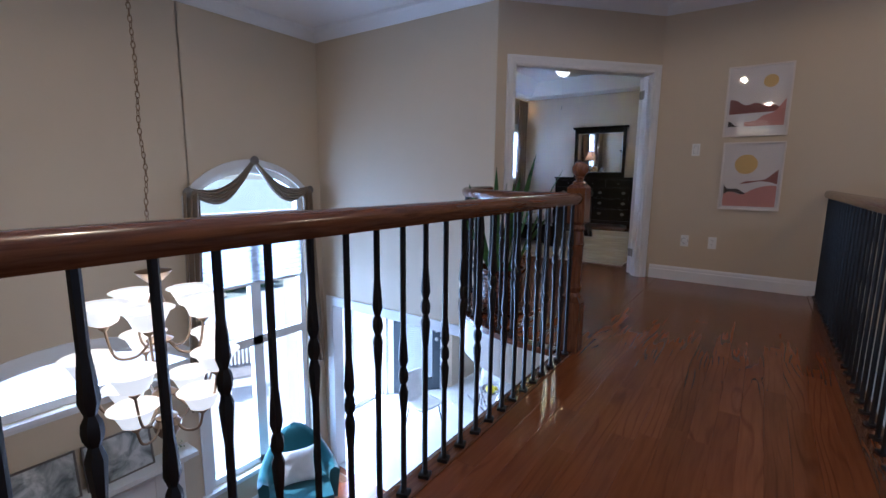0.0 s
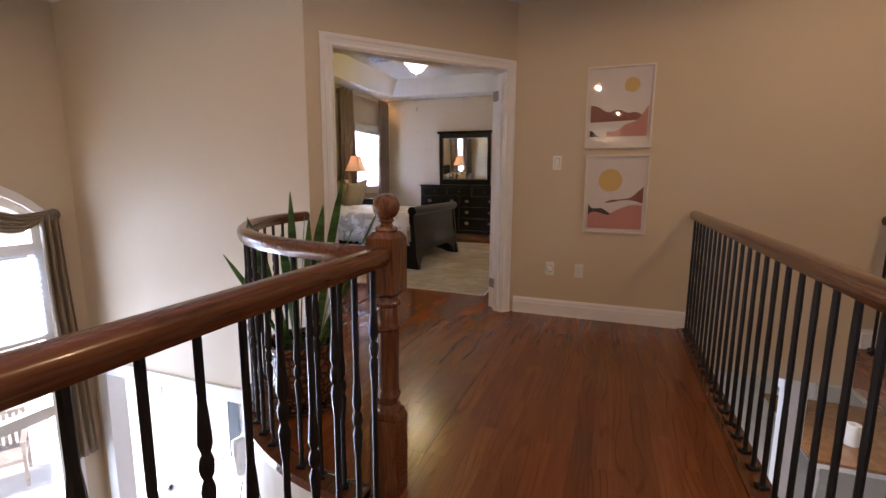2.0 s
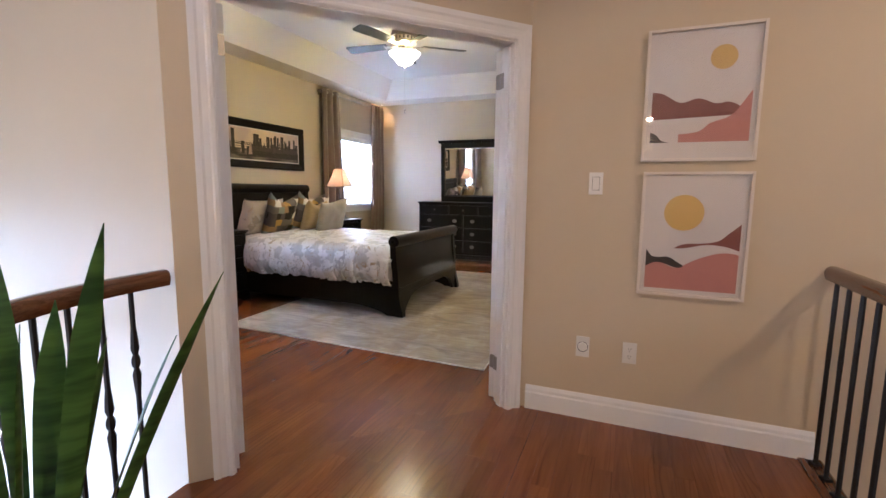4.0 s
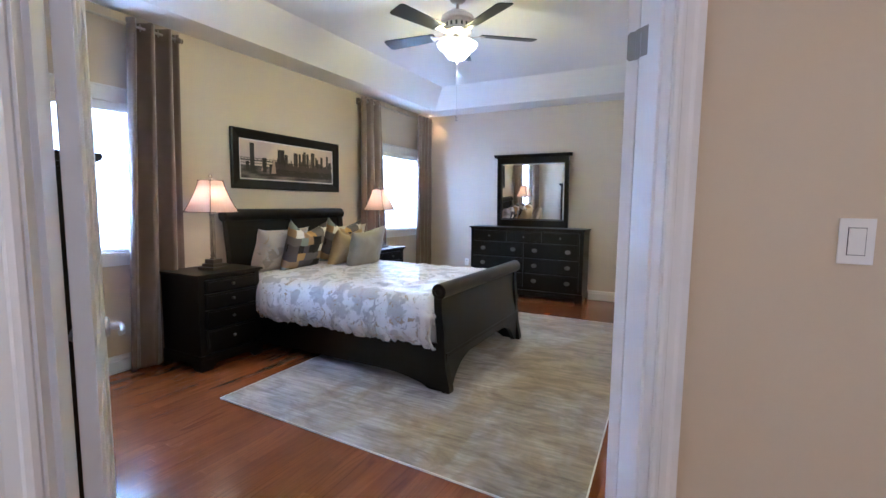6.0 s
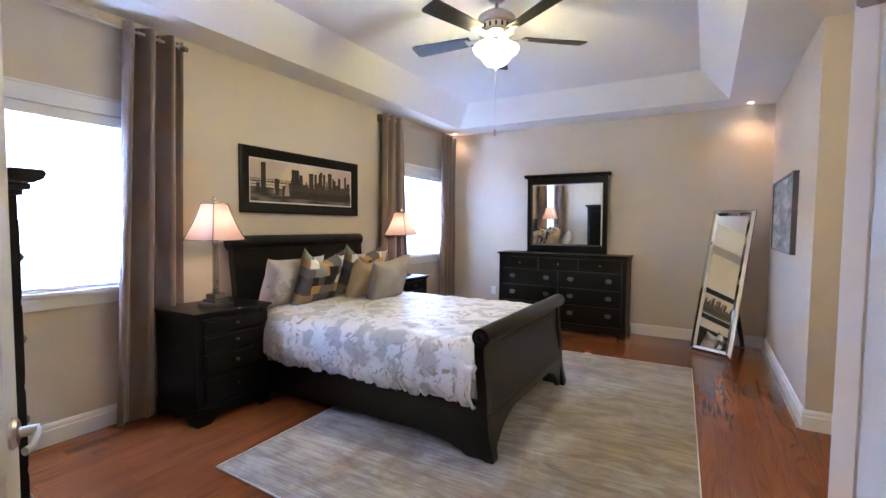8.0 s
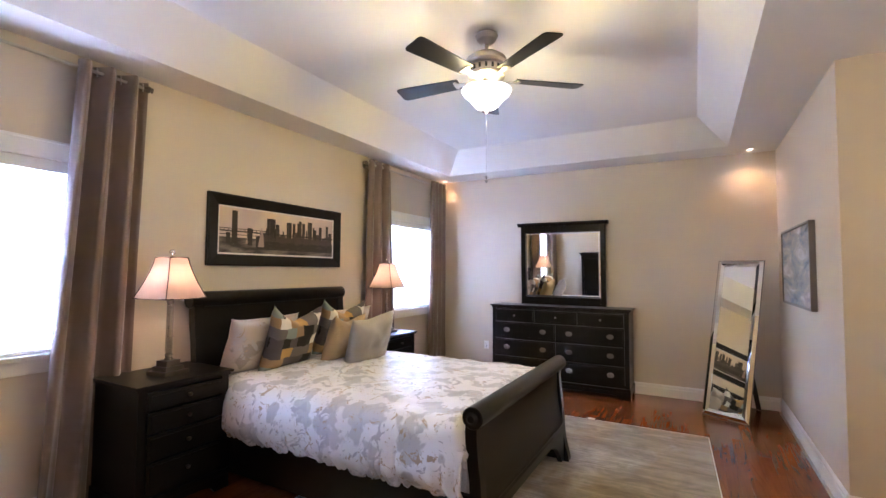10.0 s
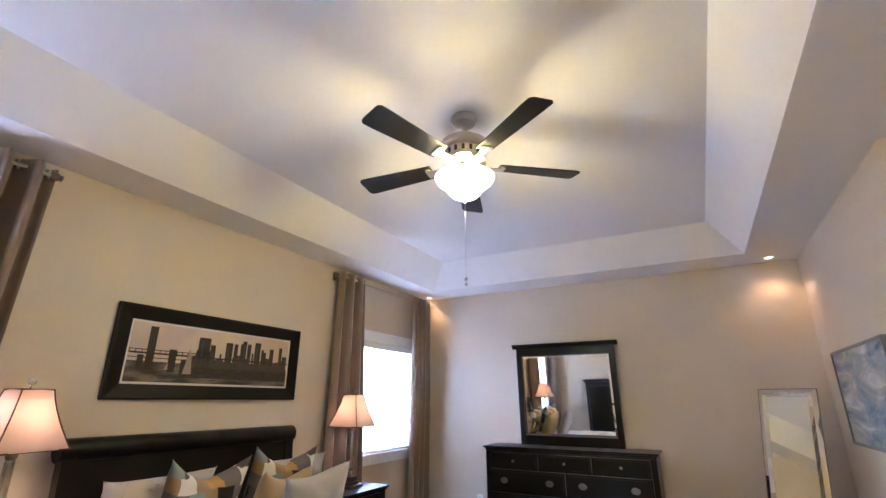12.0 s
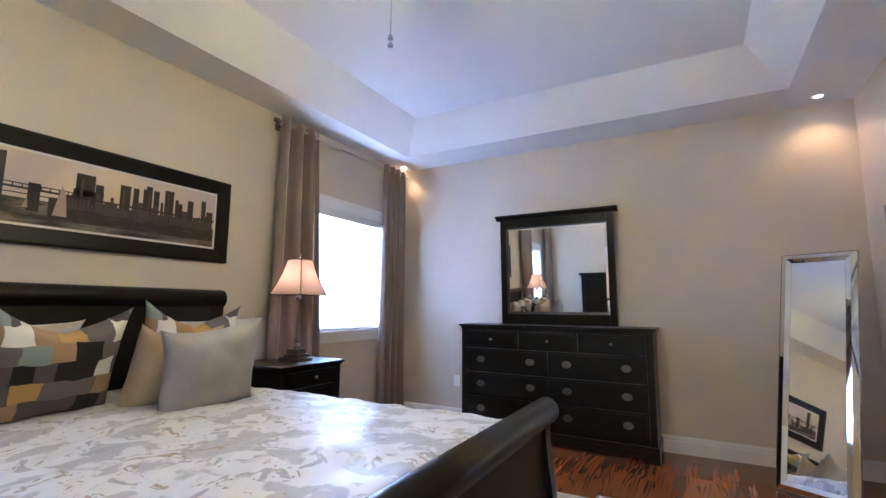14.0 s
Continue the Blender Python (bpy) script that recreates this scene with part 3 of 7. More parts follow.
door_casing("door_casing", S0 + 0.012, S1 - 0.012, DH - 0.012, 0 - g, -1, DOORWALL)
door_casing("door_casing", S0 + 0.012, S1 - 0.012, DH - 0.012, WT + g, 1, DOORWALL)
bm = B()
box(bm, S0, S0 + 0.018, -0.002, WT + 0.002, 0, DH - 0.018, m=DOORWALL)
box(bm, S1 - 0.018, S1, -0.002, WT + 0.002, 0, DH - 0.018, m=DOORWALL)
box(bm, S0, S1, -0.002, WT + 0.002, DH - 0.018, DH, m=DOORWALL)
box(bm, S0 + 0.018, S0 + 0.03, 0.03, 0.075, 0, DH - 0.03, m=DOORWALL)
box(bm, S1 - 0.03, S1 - 0.018, 0.03, 0.075, 0, DH - 0.03, m=DOORWALL)
structure("door_jamb", bm, TRIM, "white painted door jamb")


def door_leaf(name, label, width, m, handle=True, flip=1):
    """Hinge edge at the origin, leaf along x, faces at y 0 and 0.035."""
    t = thing(name, label, "door", m=m)
    H = 2.01
    bm = B()
    st = 0.11
    rails = [(0.012, 0.22), (0.90, 1.02), (H - 0.12, H)]
    box(bm, 0, st, 0, 0.035, 0.012, H, 0.002)
    box(bm, width - st, width, 0, 0.035, 0.012, H, 0.002)
    for z0, z1 in rails:
        box(bm, st, width - st, 0, 0.035, z0, z1)
    mid = width / 2
    box(bm, mid - 0.045, mid + 0.045, 0, 0.035, 0.22, H - 0.12)
    part("stile_and_rails", bm, TRIM, t)
    for x0, x1 in ((st, mid - 0.045), (mid + 0.045, width - st)):
        for z0, z1 in ((0.22, 0.90), (1.02, H - 0.12)):
            bm = B()
            box(bm, x0, x1, 0.011, 0.024, z0, z1)
            box(bm, x0 + 0.028, x1 - 0.028, 0.005, 0.030, z0 + 0.028, z1 - 0.028, 0.005)
            part("panel", bm, TRIM, t)
    for z in (0.237, 1.845)[1 if flip < 0 else 0:]:
        bm = B()
        lathe(bm, [(0, -0.041), (0.006, -0.041), (0.006, 0.041), (0, 0.041)], 10, pose(-0.006, 0.0 if flip > 0 else 0.035, z))
        plate = [(0.001, -0.041), (0.026, -0.041), (0.033, -0.034), (0.033, 0.034), (0.026, 0.041), (0.001, 0.041)]
        extrude(bm, [(a, z + b) for a, b in plate], "x", -0.0016, -0.0002)
        part("hinge", bm, HINGE, t, "satin nickel hinge", True)
    if handle:
        for s in (-1, 1):
            bm = B()
            y0 = 0.035 if s > 0 else 0.0
            lathe(bm, [(0, 0), (0.033, 0), (0.033, 0.006), (0.027, 0.012), (0.011, 0.014), (0.011, 0.045), (0, 0.045)], 20, pose(width - 0.065, y0, 0.96, -90 * s))
            sweep(bm, [(width - 0.065, y0 + s * 0.042, 0.96), (width - 0.10, y0 + s * 0.047, 0.962), (width - 0.165, y0 + s * 0.047, 0.960), (width - 0.18, y0 + s * 0.040, 0.960)], circle(0.009, 8, 0.8, 1.0))
            part("handle", bm, NICKEL, t, "satin nickel lever handle", True)
    return t


# leaves stand open into the bedroom
HL = DOORWALL @ Vector((S0 + 0.022, WT + 0.012, 0))
HR = DOORWALL @ Vector((S1 - 0.0085, WT + 0.019, 0))
LEAF_L, LEAF_R = 153.8, 75.0
door_leaf("door_1", "white panelled bedroom door leaf standing open, satin nickel lever", 0.715, pose(HL.x, HL.y, 0, 0, 0, LEAF_L) @ pose(0, -0.035, 0), True, -1)
door_2 = door_leaf("door_2", "white panelled bedroom door leaf standing open beside the doorway", 0.70, pose(HR.x, HR.y, 0, 0, 0, LEAF_R), False, 1)


jamb_hinge = (door_2.matrix_world.inverted() @ DOORWALL)
for z in (0.237, 1.845):
    bm = B()
    plate = [(WT - 0.001, -0.041), (WT - 0.028, -0.041), (WT - 0.036, -0.033), (WT - 0.036, 0.033), (WT - 0.028, 0.041), (WT - 0.001, 0.041)]
    extrude(bm, [(a, z + b) for a, b in plate], "x", S1 - 0.0196, S1 - 0.0184, jamb_hinge)
    for k in range(5):
        lathe(bm, [(0, 0), (0.0062, 0), (0.0062, 0.0155), (0, 0.0155)], 10, jamb_hinge @ pose(S1 - 0.016, WT + 0.007, z - 0.041 + k * 0.0166))
    part("hinge_leaf", bm, HINGE, door_2, "satin nickel hinge on the jamb")


# ---- windows ----
def framed_window(name, x, y0, y1, z0, z1, label):
    w = thing(name, label, "window")
    w["kind"] = "structure"
    bm = B()
    f = 0.05
    box(bm, x - 0.10, x - 0.04, y0, y0 + f, z0, z1)
    box(bm, x - 0.10, x - 0.04, y1 - f, y1, z0, z1)
    box(bm, x - 0.10, x - 0.04, y0 + f, y1 - f, z0, z0 + f)
    box(bm, x - 0.10, x - 0.04, y0 + f, y1 - f, z1 - f, z1)
    part("window_frame", bm, TRIM, w)
    bm = B()
    box(bm, x - 0.072, x - 0.068, y0 + f, y1 - f, z0 + f, z1 - f)
    p = part("pane", bm, GLASS, w)
    p.visible_shadow = False
    bm = B()
    c = 0.075
    box(bm, x, x + 0.018, y0 - c, y0, z0 - 0.0, z1, 0.003)
    box(bm, x, x + 0.018, y1, y1 + c, z0 - 0.0, z1, 0.003)
    box(bm, x, x + 0.022, y0 - c - 0.01, y1 + c + 0.01, z1, z1 + 0.10, 0.004)
    box(bm, x, x + 0.030, y0 - c - 0.015, y1 + c + 0.015, z1 + 0.10, z1 + 0.115, 0.003)
    part("window_casing", bm, TRIM, w)
    bm = B()
    box(bm, x, x + 0.045, y0 - c - 0.02, y1 + c + 0.02, z0 - 0.03, z0, 0.006)
    box(bm, x, x + 0.018, y0 - c, y1 + c, z0 - 0.11, z0 - 0.03, 0.004)
    part("window_sill", bm, TRIM, w)
    return w


def blinds(x, y0, y1, z0, z1, label):
    b = thing("venetian_blind", label, "blind")
    bm = B()
    box(bm, x - 0.032, x + 0.012, y0, y1, z1 - 0.07, z1, 0.004)
    part("valance", bm, TRIM, b)
    n = int((z1 - z0 - 0.07) / 0.036)
    me = B()
    box(me, -0.022, 0.022, y0 + 0.004, y1 - 0.004, -0.0012, 0.0012)
    first = None
    for i in range(n):
        z = z1 - 0.085 - i * 0.036
        if first is None:
            first = part("slat", me, BLIND, b)
            ob = first
        else:
            ob = new("slat", first.data)
            ob.parent = b
        ob.matrix_local = pose(x - 0.01, 0, z, 0, -80, 0)
    bm = B()
    box(bm, x - 0.03, x + 0.01, y0, y1, z0, z0 + 0.022, 0.003)
    part("bottom_rail", bm, TRIM, b)
    return b


for i, (y0, y1, z0, z1) in enumerate(BW):
    framed_window("window_%d" % (i + 3), XB, y0, y1, z0, z1, "white framed bedroom window with daylight behind closed blinds")
    blinds(XB - 0.005, y0 + 0.01, y1 - 0.01, z0 + 0.003, z1 - 0.002, "white slatted blind lowered in the bedroom window")


def arched_window(name, w, mullions, rails, label):
    y0, y1, z0, sp, pk = w
    t = thing(name, label, "window")
    t["kind"] = "structure"
    out = arch_outline(*w)
    cy, cz = (y0 + y1) / 2, (z0 + pk) / 2

    def inset(d):
        return arch_outline(y0 + d, y1 - d, z0 + d, sp, pk - d)

    def ring(bm, a, b, xa, xb):
        n = len(a)
        va0 = [bm.verts.new((xa, *p)) for p in a]
        vb0 = [bm.verts.new((xa, *p)) for p in b]
        va1 = [bm.verts.new((xb, *p)) for p in a]
        vb1 = [bm.verts.new((xb, *p)) for p in b]
        for i in range(n):
            j = (i + 1) % n
            bm.faces.new((va0[i], va0[j], vb0[j], vb0[i]))
            bm.faces.new((va1[i], va1[j], vb1[j], vb1[i]))
            bm.faces.new((va0[i], va0[j], va1[j], va1[i]))
            bm.faces.new((vb0[i], vb0[j], vb1[j], vb1[i]))
    bm = B()
    ring(bm, inset(0.001), inset(0.075), XW - 0.12, XW - 0.04)
    for yy, za, zb in mullions:
        box(bm, XW - 0.12, XW - 0.04, yy - 0.06, yy + 0.06, za, zb)
    for zz in rails:
        box(bm, XW - 0.12, XW - 0.04, y0 + 0.075, y1 - 0.075, zz - 0.05, zz + 0.05)
    part("window_frame", bm, TRIM, t)
    bm = B()
    ring(bm, arch_outline(y0 - 0.075, y1 + 0.075, z0 - 0.075, sp, pk + 0.075), inset(0.002), XW + 0.001, XW + 0.02)
    part("window_casing", bm, TRIM, t)
    bm = B()
    extrude(bm, inset(0.05), "x", XW - 0.082, XW - 0.078)
    p = part("pane", bm, GLASS, t)
    p.visible_shadow = False
    bm = B()
    box(bm, XW - 0.04, XW + 0.05, y0 - 0.1, y1 + 0.1, z0 - 0.04, z0 - 0.001, 0.006)
    part("window_sill", bm, TRIM, t)
    return t


arched_window("window_1", W1, [((W1[0] + W1[1]) / 2, W1[2], 0.50)], [0.56, -0.86], "tall white arched window with swagged drapes")
arched_window("window_2", W2, [], [], "wide white arched window above the fireplace")

# pleated shade inside the tall window
t = thing("pleated_shade", "white pleated shade half lowered in the tall window", "blind")
bm = B()
pts = []
nz = 26
for i in range(nz + 1):
    pts.append((XW - 0.02 + (0.010 if i % 2 else -0.006), 0.50 - i * 0.67 / nz))
back = [(x - 0.003, z) for x, z in reversed(pts)]
extrude(bm, pts + back, "y", W1[0] + 0.06, W1[1] - 0.06)
part("fabric", bm, BLIND, t)
bm = B()
box(bm, XW - 0.035, XW + 0.005, W1[0] + 0.06, W1[1] - 0.06, -0.20, -0.17, 0.004)
part("bottom_rail", bm, TRIM, t)

# ---- outside ----
bm = B()
box(bm, -400, xo - 0.01, -400, 400, -3.25, -3.15)
structure("ground", bm, LAWN, "sunlit garden lawn")
bm = B()
box(bm, -14.0, xo - 0.02, -12, 22, -3.15, -3.05, 0.01)
structure("pavement", bm, PAVE, "pale stone patio outside the windows")
bm = B()
rnd = random.Random(5)
for i in range(420):
    x, y = -15 - rnd.random() * 2.5, -8 + rnd.random() * 24
    h = rnd.random()
    m = Matrix.Translation((x, y, -3.1 + h * (1.4 + 0.8 * math.sin(y * 1.3)))) @ Matrix.Diagonal((0.3, 0.3, 0.25, 1))
    bmesh.ops.create_icosphere(bm, subdivisions=1, radius=0.6 + rnd.random() * 0.9, matrix=m @ Euler((rnd.random() * 6, rnd.random() * 6, 0)).to_matrix().to_4x4())
for v in bm.verts:
    v.co += noise.noise_vector(v.co * 3) * 0.12
tagged(part("garden_shrubs", bm, LEAFY), "green garden shrubs along the lawn", "shrub", kind="stuff")
bm = B()
for i in range(60):
    box(bm, -19.05, -19.0, -12 + i * 0.5, -12 + i * 0.5 + 0.48, -3.15, -1.3)
structure("garden_fence", bm, wood("weathered_fence", (0.2, 0.14, 0.09), (0.32, 0.25, 0.18), 0.8), "wooden garden fence")

# ---- wooden floors, board by board ----
def point_in(poly, x, y):
    c = False
    for (x0, y0), (x1, y1) in zip(poly, poly[1:] + poly[:1]):
        if (y0 > y) != (y1 > y) and x < (x1 - x0) * (y - y0) / (y1 - y0) + x0:
            c = not c
    return c


def clip(poly, a, b, c):
    """Keeps the side a*x + b*y >= c."""
    out = []
    for p, q in zip(poly, poly[1:] + poly[:1]):
        dp, dq = a * p[0] + b * p[1] - c, a * q[0] + b * q[1] - c
        if dp >= 0:
            out.append(p)
        if dp * dq < 0:
            k = dp / (dp - dq)
            out.append((p[0] + (q[0] - p[0]) * k, p[1] + (q[1] - p[1]) * k))
    return out


PW = 0.083
hall_floor = tagged(new("floor_hall"), "glossy brown oak strip floor", kind="structure")
bed_floor = tagged(new("floor_bedroom"), "glossy brown oak strip floor", kind="structure")


def board(bm, poly, z0, z1, e=0.0005):
    """One board: a slab with a worn edge."""
    cx, cy = sum(p[0] for p in poly) / len(poly), sum(p[1] for p in poly) / len(poly)
    ins = []
    for x, y in poly:
        dx, dy = cx - x, cy - y
        ins.append((x + math.copysign(min(e, abs(dx)), dx), y + math.copysign(min(e, abs(dy)), dy)))
    a = [bm.verts.new((x, y, z1 - e)) for x, y in poly]
    t = [bm.verts.new((x, y, z1)) for x, y in ins]
    b = [bm.verts.new((x, y, z0)) for x, y in poly]
    n = len(poly)
    bm.faces.new(t)
    for i in range(n):
        j = (i + 1) % n
        bm.faces.new((a[i], a[j], t[j], t[i]))
        bm.faces.new((b[i], b[j], a[j], a[i]))


def lay(x0, x1, y0, y1, rnd, halfplanes=()):
    made = []
    n = int((x1 - x0) / PW) + 1
    for i in range(n):
        xa = x0 + i * PW
        xb_ = min(xa + PW - 0.0001, x1)
        if xb_ - xa < 0.01:
            continue
        y = y0 - rnd.random() * 0.9
        while y < y1:
            L = 0.45 + rnd.random() * 0.95
            ya, yb = max(y, y0), min(y + L - 0.0001, y1)
            y += L
            if yb - ya < 0.03:
                continue
            poly = [(xa, ya), (xb_, ya), (xb_, yb), (xa, yb)]
            for h in halfplanes:
                poly = clip(poly, *h) if poly else poly
            if len(poly) >= 3:
                made.append(poly)
    return made


def put_boards(parent, polys, near, limit):
    polys = sorted(polys, key=lambda p: math.hypot(sum(q[0] for q in p) / len(p) - near[0], (sum(q[1] for q in p) / len(p) - near[1]) * 0.6))
    for p in polys[:limit]:
        bm = B()
        board(bm, p, -0.029, 0.0)
        part("plank", bm, FLOOR_WOOD, parent)
    if polys[limit:]:
        bm = B()
        for p in polys[limit:]:
            board(bm, p, -0.029, 0.0, 0.0002)
        part("plank_field", bm, FLOOR_WOOD2, parent, kind="stuff")


def half(p, q):
    """Left of the line from p to q."""
    a, b = -(q[1] - p[1]), q[0] - p[0]
    return a, b, a * p[0] + b * p[1]


rnd = random.Random(11)
boards = lay(-0.62, 0.60, -3.98, YA - 0.002, rnd)
edge_in = landing_edge(CURVE_R - 0.02)
nd = Vector((-(BY - AY), BX - AX)).normalized()
NX, NY = nd.x * 0.06, nd.y * 0.06
lb = lay(-1.95, -0.6205, 1.9, YA + 0.1, rnd, [half((BX + NX, BY + NY), (AX + NX, AY + NY))])
inside = []
for p in lb:
    q = p
    pts = edge_in
    for a, b in zip(pts, pts[1:]):
        q = clip(q, *half(a, b)) if len(q) >= 3 else []
    if len(q) >= 3:
        inside.append(q)


put_boards(hall_floor, boards + inside, (-0.3, 1.6), 280)
bb = []
for p in lay(XB, 3.2, YL + 0.02, YF, rnd, [half((AX + NX, AY + NY), (BX + NX, BY + NY))]):
    cx, cy = sum(q[0] for q in p) / len(p), sum(q[1] for q in p) / len(p)
    if cx > XR and max(q[1] for q in p) > YR:
        p = clip(p, 0, -1, -YR)
    if len(p) >= 3 and not (cx > BX and cy < YA + 0.10) and not (cx < AX - 0.1 and max(q[1] for q in p) < YL + 0.12) and not (-3.3 < cx < -1.4 and 5.6 < cy < 8.2):
        bb.append(p)
put_boards(bed_floor, bb, (-2.2, 4.6), 290)

# edge boards under the rails
bm = B()
sweep(bm, [(-0.655, -3.98, -0.015), (-0.655, 1.99, -0.015)], [(-0.035, -0.014), (0.035, -0.014), (0.035, 0.02), (0.03, 0.024), (-0.03, 0.024), (-0.05, 0.018), (-0.05, -0.014)])
structure("trim_edge", bm, RAIL, "dark oak edge board under the railing")
bm = B()
sweep(bm, [(0.64, -3.98, -0.015), (0.64, YA - 0.002, -0.015)], [(-0.04, -0.014), (0.06, -0.014), (0.06, 0.018), (0.05, 0.024), (-0.04, 0.024)])
structure("trim_edge", bm, RAIL, "dark oak edge board under the railing")
bm = B()
sweep(bm, [(x, y, -0.015) for x, y in landing_edge(CURVE_R, 30)], [(-0.05, -0.014), (0.05, -0.014), (0.05, 0.024), (-0.03, 0.024), (-0.05, 0.018)])
structure("trim_edge", bm, RAIL, "dark oak curved edge board")

# ---- railings ----
RAILSEC = [(-0.031, -0.012), (-0.024, -0.030), (0.024, -0.030), (0.031, -0.012), (0.033, 0.006), (0.026, 0.022), (0.012, 0.031), (-0.012, 0.031), (-0.026, 0.022), (-0.033, 0.006)]
RT = 0.898


def baluster_mesh(zk, knuckle=True):
    bm = B()
    r = 0.0095
    prof = [(0.017, 0.0), (0.017, 0.012), (0.013, 0.02), (0.011, 0.028), (r, 0.03), (r, zk - 0.13), (0.0125, zk - 0.10), (0.016, zk - 0.05), (0.009, zk - 0.027), (0.015, zk - 0.014), (0.0165, zk), (0.015, zk + 0.014), (0.009, zk + 0.027), (0.016, zk + 0.05), (0.0125, zk + 0.10), (r, zk + 0.13), (r, RT - 0.03)]
    if not knuckle:
        rr_ = random.Random(3)
        prof = prof[:5] + [(r + 0.0012 * rr_.random(), 0.05 + 0.07 * q) for q in range(12)] + prof[-1:]
    lathe(bm, prof, 6)
    box(bm, -0.019, 0.019, -0.019, 0.019, 0.009, 0.022, 0.003)
    return bm


_bal = [None, None, None]


def baluster(parent, x, y, k, rot=0):
    if _bal[k] is None:
        ob = part("baluster", baluster_mesh((0.60, 0.41, 0.5)[k], k < 2), IRON, parent, "black wrought iron baluster", True)
        _bal[k] = ob.data
    else:
        ob = new("baluster", _bal[k])
        ob.parent = parent
        tagged(ob, "black wrought iron baluster")
    ob.matrix_local = pose(x, y, 0.0, 0, 0, rot)


XL = -0.645
rail_l = thing("railing", "dark stained oak handrail on black iron balusters beside the bridge", "railing")
bm = B()
sweep(bm, [(XL, -3.98, RT), (XL, 1.0, RT), (XL, 1.985, RT)], RAILSEC)
part("handrail", bm, RAIL, rail_l, "dark stained oak handrail", True, sharp=50)
y, k = 1.925, 0
while y > -3.9:
    baluster(rail_l, XL, y, k % 2, 20)
    y -= 0.110
    k += 1
rail_r = thing("railing", "dark stained oak handrail on black iron balusters against the beige wall", "railing")
bm = B()
sweep(bm, [(0.655, -3.98, RT), (0.655, YA - 0.02, RT), (0.655, YA - 0.002, RT)], RAILSEC)
part("handrail", bm, RAIL, rail_r, "dark stained oak handrail", True, sharp=50)
y, k = YA - 0.06, 0
while y > -3.9:
    baluster(rail_r, 0.655, y, 2, 20)
    y -= 0.121
    k += 1
rail_c = thing("railing", "curved dark oak handrail on black iron balusters round the landing", "railing")
path = [(x, y, RT) for x, y in landing_edge(CURVE_R, 40, 176, 268)] + [(-0.715, 2.0, RT), (-0.665, 2.025, RT)]
bm = B()
sweep(bm, path, RAILSEC)
part("handrail", bm, RAIL, rail_c, "curved dark stained oak handrail", True, sharp=50)
n = 16
for i in range(n):
    a = radians(180 + (268 - 180) * (i + 0.5) / n)
    baluster(rail_c, CURVE_C[0] + CURVE_R * math.cos(a), CURVE_C[1] + CURVE_R * math.sin(a), i % 2, 20)
rail_f = thing("railing", "dark stained oak handrail on black iron balusters on the far landing", "railing")
bm = B()
sweep(bm, [(1.80, -3.9, RT + 0.0), (1.80, YA - 0.002, RT)], RAILSEC)
part("handrail", bm, RAIL, rail_f, "dark stained oak handrail", True, sharp=50)
y, k = YA - 0.06, 0
while y > 0.5:
    baluster(rail_f, 1.80, y, 2, 20)
    y -= 0.121
    k += 1

newel = thing("newel_post", "turned dark stained oak newel post with a ball finial", "newel post", m=pose(-0.655, 2.045, 0))
bm = B()
h = 0.052
box(bm, -h, h, -h, h, -0.02, 0.30, 0.004)
extrude(bm, [(-h, 0.30), (h, 0.30), (h * 0.75, 0.33), (-h * 0.75, 0.33)], "y", -h * 0.8, h * 0.8)
part("base", bm, NEWEL, newel)
bm = B()
lathe(bm, [(0.040, 0.31), (0.046, 0.325), (0.046, 0.34), (0.037, 0.355), (0.040, 0.372), (0.045, 0.382), (0.045, 0.390), (0.039, 0.400), (0.038, 0.42), (0.041, 0.62), (0.042, 0.630), (0.047, 0.638), (0.042, 0.648), (0.041, 0.66), (0.040, 0.70), (0.036, 0.712), (0.046, 0.720), (0.048, 0.729), (0.042, 0.739), (0.038, 0.75)], 28)
part("turned_shaft", bm, NEWEL, newel, smooth=True)
bm = B()
box(bm, -h, h, -h, h, 0.765, 0.955, 0.002)
for z0, z1, s in ((0.748, 0.765, -1), (0.955, 0.975, 1)):
    a0, a1 = (0.6, 1.0) if s < 0 else (1.0, 0.66)
    v0 = [bm.verts.new((sx * h * a0, sy * h * a0, z0)) for sx, sy in ((-1, -1), (1, -1), (1, 1), (-1, 1))]
    v1 = [bm.verts.new((sx * h * a1, sy * h * a1, z1)) for sx, sy in ((-1, -1), (1, -1), (1, 1), (-1, 1))]
    for i in range(4):
        bm.faces.new((v0[i], v0[(i + 1) % 4], v1[(i + 1) % 4], v1[i]))
    bm.faces.new(v1)
    bm.faces.new(v0)
part("block", bm, NEWEL, newel)
bm = B()
prof = [(0.034, 0.972), (0.040, 0.980), (0.036, 0.990), (0.022, 0.996), (0.020, 1.004), (0.027, 1.008), (0.027, 1.013)]
prof += [(0.046 * math.cos(radians(a)), 1.058 + 0.046 * math.sin(radians(a))) for a in range(-60, 91, 12)]
lathe(bm, prof[:-1] + [(0, 1.104)], 28)
part("ball", bm, NEWEL, newel, "polished oak ball", True)

